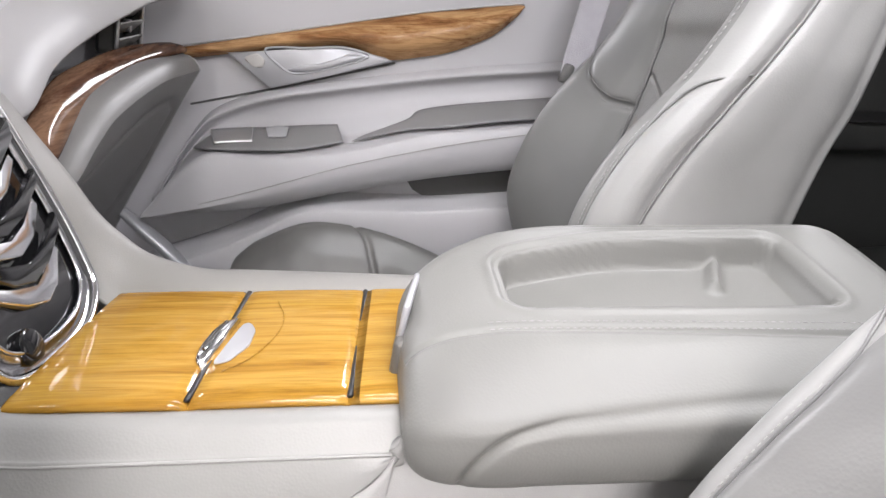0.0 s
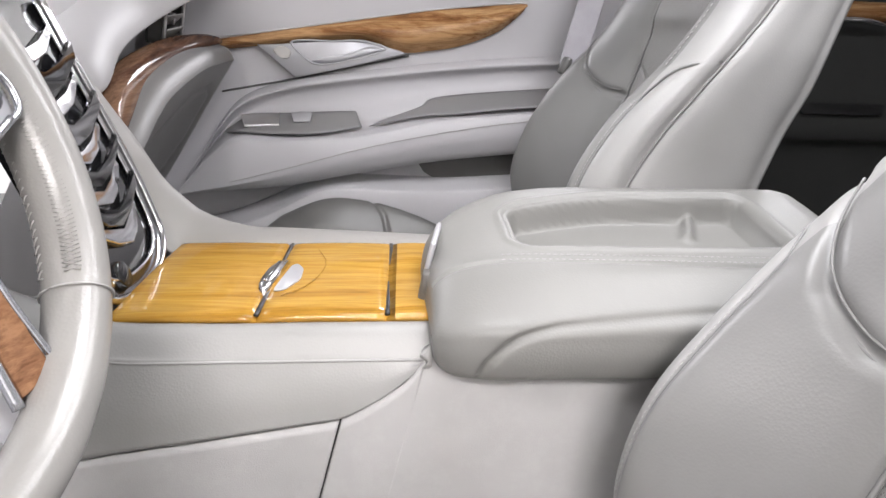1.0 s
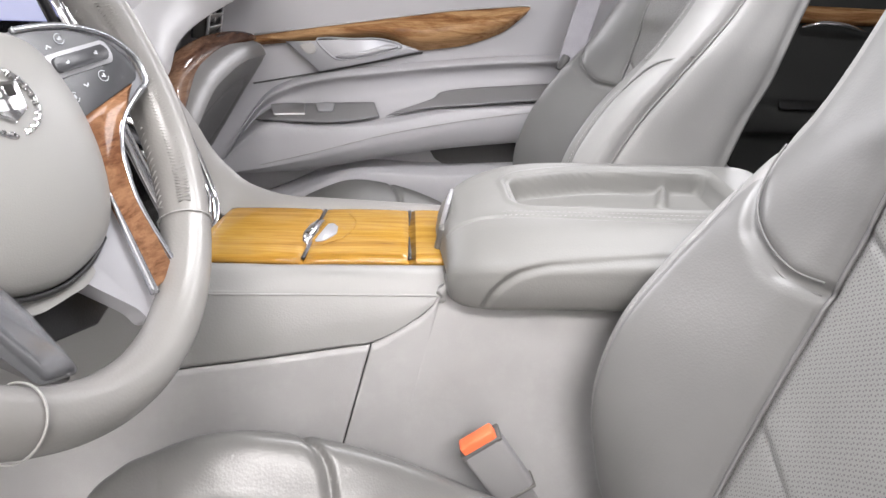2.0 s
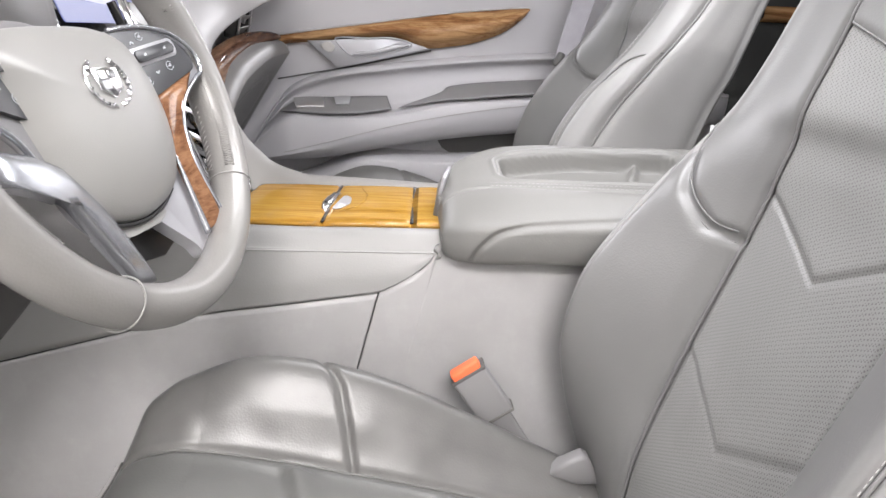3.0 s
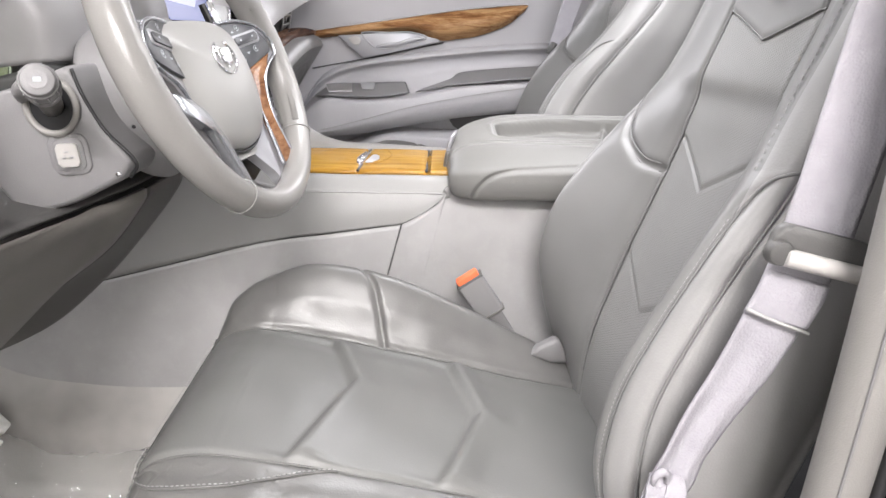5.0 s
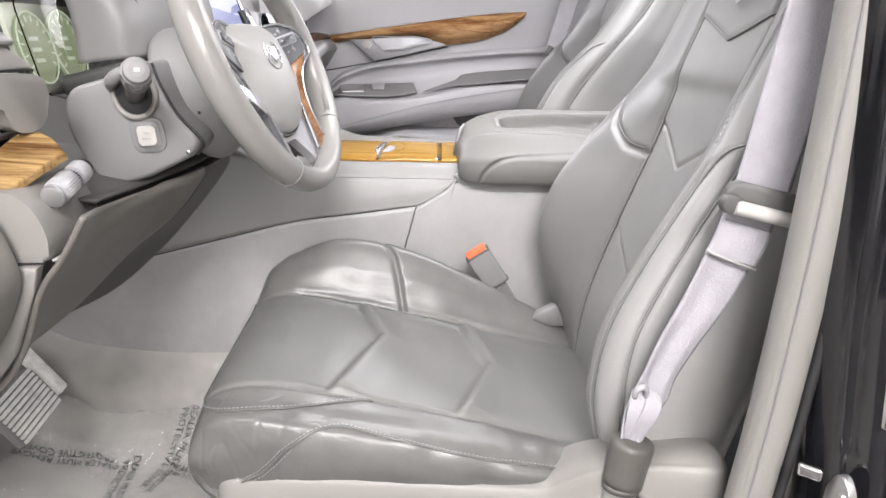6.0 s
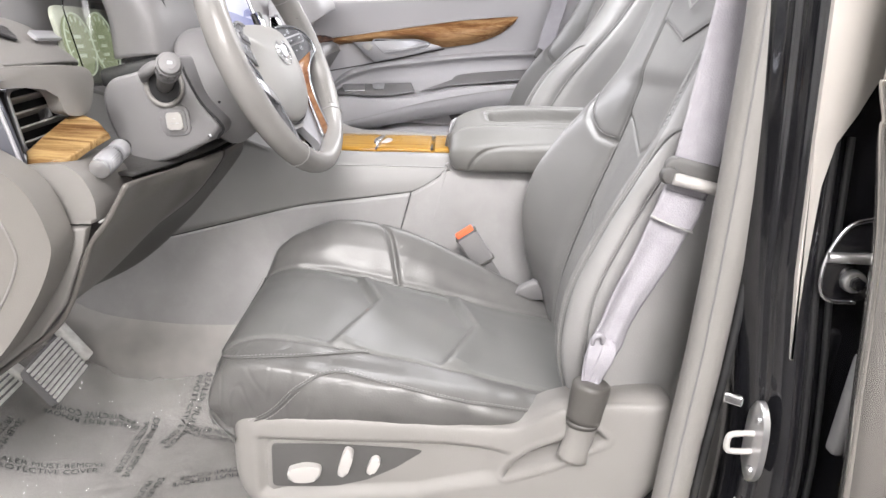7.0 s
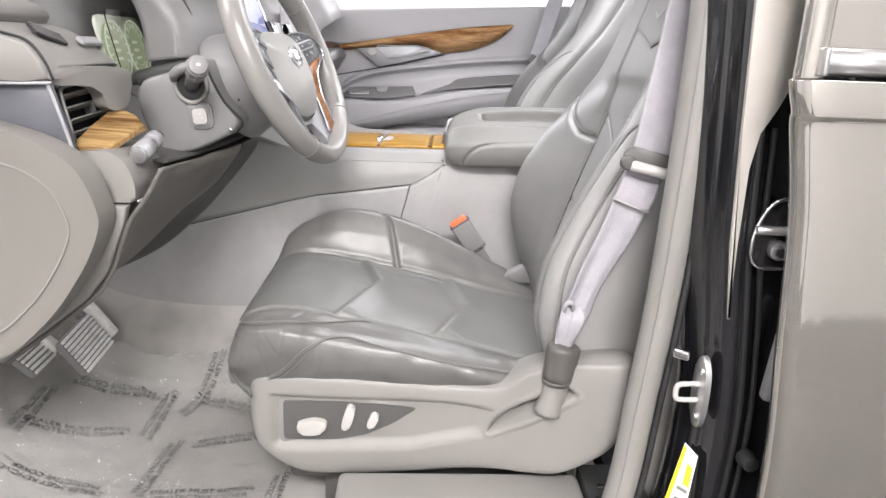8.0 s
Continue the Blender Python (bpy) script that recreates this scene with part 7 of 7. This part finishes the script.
belt = thing("seat_belt", (0.18, -0.20, 0.30), "pale grey seat belt with guide running to a sleeve", "seat belt")
ribbon("webbing", [(0.345, -0.235, 1.16), (0.328, -0.226, 1.0), (0.314, -0.220, 0.88), (0.300, -0.216, 0.76), (0.289, -0.214, 0.675)], [0.058], (1, -0.12, -0.12), BELT, belt, "pale grey upper webbing")
ribbon("webbing", [(0.284, -0.217, 0.672), (0.272, -0.218, 0.635), (0.250, -0.214, 0.57), (0.228, -0.208, 0.515), (0.214, -0.204, 0.472), (0.206, -0.203, 0.445), (0.197, -0.203, 0.420), (0.191, -0.205, 0.395), (0.189, -0.207, 0.375)], [0.056, 0.054, 0.050, 0.045, 0.040, 0.044, 0.040, 0.032, 0.028], (1, -0.1, -0.25), BELT, belt, "pale grey lower webbing", ripple=0.014)
# the webbing bunches up in folds above the sleeve
for off, lean_x, wide in ((-0.006, -0.006, 0.024), (-0.009, 0.010, 0.020)):
    ribbon("webbing_fold", [(0.198 + lean_x, -0.205, 0.452), (0.196 + lean_x, -0.206 + off, 0.440), (0.193 + 0.8 * lean_x, -0.207 + 1.2 * off, 0.424), (0.190 + 0.5 * lean_x, -0.207 + 0.7 * off, 0.404), (0.188 + 0.3 * lean_x, -0.207, 0.378)], [wide * 0.8, wide, wide, wide * 0.9, wide * 0.7], (1, -0.1, -0.25), BELT, belt, "bunched webbing fold", n=24, ripple=0.004)
tube("webbing_loop", [(0.184, -0.211, 0.446), (0.184, -0.214, 0.457), (0.190, -0.215, 0.462), (0.196, -0.213, 0.457), (0.197, -0.210, 0.447)], [0.0026, 0.0036, 0.004, 0.0036, 0.0026], BELT, belt, "small twisted loop of webbing", n=8, smooth_to=20)
ribbon("webbing_fold", [(0.279, -0.2205, 0.658), (0.274, -0.2215, 0.640), (0.266, -0.2205, 0.618)], [0.056], (1, -0.1, -0.25), BELT, belt, "sewn webbing fold", thick=0.004, n=20)
tube("fold_seam", [(0.238, -0.222, 0.630), (0.262, -0.224, 0.620), (0.292, -0.228, 0.610)], 0.0018, STITCH, belt, "sewn fold edge", n=6)
gm = plane_at((0.287, -0.2235, 0.682), (1, -0.08, -0.22), (0.2, 0, 1))
guide = plate("belt_guide", soft_rect(0.084, 0.032, 0.012), 0.010, gm @ Matrix.Translation((0, 0.002, 0)), PLASTIC_DARK, belt, "dark belt guide frame", 0.005, 3)
round_bar("guide_bar", gm @ Vector((-0.030, -0.008, 0.013)), gm @ Vector((0.036, -0.008, 0.013)), 0.0078, 0.0078, PALE_GLOSS, guide, "bright guide bar", 16, 0.002)
round_bar("guide_boss", gm @ Vector((-0.034, -0.006, 0.004)), gm @ Vector((-0.034, -0.006, 0.016)), 0.012, 0.010, PLASTIC_DARK, guide, "dark guide boss", 16, 0.002)
round_bar("guide_boss", gm @ Vector((0.040, -0.008, 0.004)), gm @ Vector((0.040, -0.008, 0.014)), 0.010, 0.008, PLASTIC_DARK, guide, "dark guide boss", 16, 0.002)
tube("sleeve", [(0.1895, -0.208, 0.3880), (0.1894, -0.208, 0.3875), (0.1892, -0.208, 0.3855), (0.1885, -0.208, 0.380), (0.186, -0.208, 0.36), (0.1835, -0.209, 0.338), (0.1825, -0.209, 0.330), (0.1822, -0.209, 0.3285)], [0.0205, 0.0235, 0.0262, 0.027, 0.0265, 0.0255, 0.0252, 0.021], SLEEVE, belt, "dark grey plastic belt sleeve", n=32, smooth_to=0, flat=0.85, up=(0, 1, 0))
tube("sleeve_ring", [(0.1820, -0.209, 0.3295), (0.1815, -0.209, 0.3225)], [0.0245, 0.0238], SLEEVE, belt, "dark ring under the sleeve", n=32, flat=0.85, up=(0, 1, 0))
tube("sleeve_foot", [(0.1815, -0.209, 0.325), (0.178, -0.209, 0.30), (0.172, -0.207, 0.268)], [0.0215, 0.020, 0.023], PLASTIC, belt, "grey foot of the sleeve", n=28, smooth_to=14, flat=0.85, up=(0, 1, 0))

far_belt = thing("seat_belt", (0.40, 1.25, 0.80), "pale grey seat belt hanging beside the passenger seat", "seat belt")
ribbon("webbing", [(0.352, 1.215, 0.80), (0.372, 1.23, 0.87), (0.395, 1.25, 0.94), (0.43, 1.28, 1.05), (0.46, 1.30, 1.15)], [0.05], (1, -0.2, -0.35), BELT, far_belt, "pale grey webbing")
round_bar("belt_stop", (0.331, 1.200, 0.790), (0.342, 1.200, 0.822), 0.012, 0.009, PLASTIC_DARK, far_belt, "dark belt tongue", 16, 0.004)

buckle = thing("belt_buckle", (0.10, 0.34, 0.33), "grey belt buckle with orange release button beside the console", "belt buckle")
ax = Vector((-0.050, 0.0, 0.073)).normalized()
bmx = plane_at((0.071, 0.335, 0.418), ax.cross(Vector((0, 1, 0))) * -1, ax)
bq = Matrix(bmx)
def in_buckle(size, off, name, mat, label, bevel, taper=0.0):
    box(name, size, bq @ Matrix.Translation(off) @ pose(0, 0, 0, -90), mat, buckle, label, bevel, 3, taper)
in_buckle((0.047, 0.024, 0.078), (0, -0.004, 0.0), "housing", SHROUD, "grey plastic buckle housing", 0.005)
in_buckle((0.040, 0.018, 0.016), (0, 0.037, 0.002), "release_button", ORANGE, "orange release button", 0.003)
in_buckle((0.049, 0.026, 0.006), (0, 0.032, -0.001), "button_frame", PLASTIC_DARK, "dark button frame", 0.002)
in_buckle((0.0495, 0.0265, 0.004), (0, -0.040, 0.0), "housing_edge", SLEEVE, "dark lower edge of the housing", 0.0015)
ribbon("stalk", [(0.098, 0.337, 0.380), (0.118, 0.338, 0.350), (0.140, 0.335, 0.315), (0.155, 0.33, 0.28)], [0.030, 0.028, 0.028, 0.028], (0.8, 0.0, 0.55), SHROUD, buckle, "grey buckle stalk", thick=0.006, n=20)
anchor = plate("anchor_cover", [(-0.034, -0.016), (-0.022, 0.000), (0.006, 0.014), (0.014, 0.010), (0.026, -0.012), (0.030, -0.030), (0.0, -0.030)], 0.018, plane_at((0.188, 0.285, 0.352), (1, 0, 0), (0, 0, 1)), SHROUD_PALE, None, "", 0.006)
tagged(anchor, "pale plastic anchor cover between cushion and console", "belt anchor")

# ---- pedals ----
def build_pedal(mid, across, up, w, h, ribs, label):
    p = thing("pedal", tuple(Vector(mid) - Vector((0.02, 0, 0.03))), label, "pedal")
    m = plane_at(mid, across, up)
    pad = plate("pad", soft_rect(w, h, 0.010), 0.014, m @ Matrix.Translation((0, 0, -0.014)), SHROUD, p, "worn grey rubber pad", 0.004)
    for k in range(ribs):
        plate("rib", soft_rect(w * 0.92, h / ribs * 0.62, 0.0015), 0.005, m @ Matrix.Translation((0, -h / 2 + h * (k + 0.5) / ribs, -0.001)), PEDAL_WHITE, pad, "raised pale rib", 0.0012)
    box("pedal_plate", (0.028, h * 1.2, 0.022), m @ Matrix.Translation((w * 0.5 + 0.015, h * 0.22, 0.0)), PEDAL_WHITE, p, "pale pedal side plate", 0.006, 3)
    tube("arm", [m @ Vector((w * 0.52, -h * 0.2, -0.02)), m @ Vector((w * 0.56, h * 0.35, -0.02)), m @ Vector((w * 0.45, h * 0.9, -0.05)), m @ Vector((w * 0.2, h * 1.8, -0.16))], 0.012, SHROUD, p, "grey pedal arm", n=10, smooth_to=24)
    return p


build_pedal((-0.780, 0.245, 0.170), (0.02, 1, 0.14), (-0.52, 0.0, 0.85), 0.135, 0.092, 9, "ribbed grey brake pedal over the carpet")
build_pedal((-0.845, 0.155, 0.176), (0.0, 1, 0.06), (-0.62, 0.0, 0.60), 0.085, 0.055, 5, "small ribbed grey pedal beside the brake pedal")


# ---- protective film with its print ----
def build_film():
    f = thing("protective_film", (-0.62, 0.12, 0.004), "crumpled clear protective film with black print on the carpet", "floor cover")
    rows = []
    for x in (-1.0, -0.92, -0.84, -0.74, -0.62, -0.50, -0.40, -0.30):
        toe = interp(x, (-1.0, -0.92, -0.80, -0.66), (0.20, 0.13, 0.045, 0.0))
        rows.append([(x, y, toe + z) for y, z in ((-0.19, 0.010), (-0.10, 0.010), (0.05, 0.010), (0.20, 0.011), (0.285, 0.016), (0.325, 0.045), (0.342, 0.095 if x > -0.9 else 0.06))])
    P = loft(rows, 220, 180)
    smooth_y, smooth_z = P[..., 1].copy(), P[..., 2].copy()
    for i in range(P.shape[0]):
        for j in range(P.shape[1]):
            x, y, z = P[i, j]
            k = noise.noise((x * 13, y * 13, 1.0)) + 0.6 * noise.noise((x * 31 + 9, y * 24, 2.0))
            crease = abs(noise.noise((x * 9 + 3, y * 9, 5.0)))
            edge = 1.0 + 2.5 * max(0.0, min(1.0, (y - 0.24) / 0.08))
            fine = abs(noise.noise((x * 60, y * 45, 7.0)))
            P[i, j, 2] = z + max(-0.004, 0.0035 * edge * k - 0.008 * max(0, 0.12 - crease) * edge + 0.007 * (edge - 1) * fine)
            P[i, j, 1] = y + 0.006 * (edge - 1) * k * 0.5
    sheet("film", P, FILM, f, "clear crumpled film")
    text = "DEALER MUST REMOVE\nPROTECTIVE COVER"
    step = np.hypot(np.diff(smooth_y, axis=1), np.diff(smooth_z, axis=1))
    along = np.concatenate([P[:, :1, 1], P[:, :1, 1] + np.cumsum(step, axis=1)], axis=1)
    for x, y, turn, size in ((-0.744, 0.094, 20, 0.0185), (-0.734, 0.268, 191, 0.0175), (-0.841, 0.107, -88, 0.0165), (-0.621, 0.202, -88, 0.019), (-0.545, 0.300, 253, 0.019), (-0.420, 0.115, 194, 0.0185), (-0.555, 0.010, -95, 0.0185), (-0.715, -0.067, 177, 0.0175), (-0.441, -0.075, 4, 0.0185), (-0.46, 0.245, -17, 0.018), (-0.31, -0.10, -95, 0.018)):
        ob = words("print", text, size, pose(x, y, 0, 0, 0, turn), INK, f, "black printed warning")
        # the print follows the film
        org = BASE[ob.name]
        for v in ob.data.vertices:
            wx, wy = v.co.x + org.x, v.co.y + org.y
            i = int(np.clip(np.searchsorted(P[:, 80, 0], wx), 1, P.shape[0] - 1))
            v.co.y = np.interp(wy, along[i], P[i, :, 1]) - org.y
            v.co.z = np.interp(wy, along[i], np.maximum(P[i, :, 2], P[i - 1, :, 2])) + 0.0015 - org.z
        ob.data.update()
    return f


build_film()
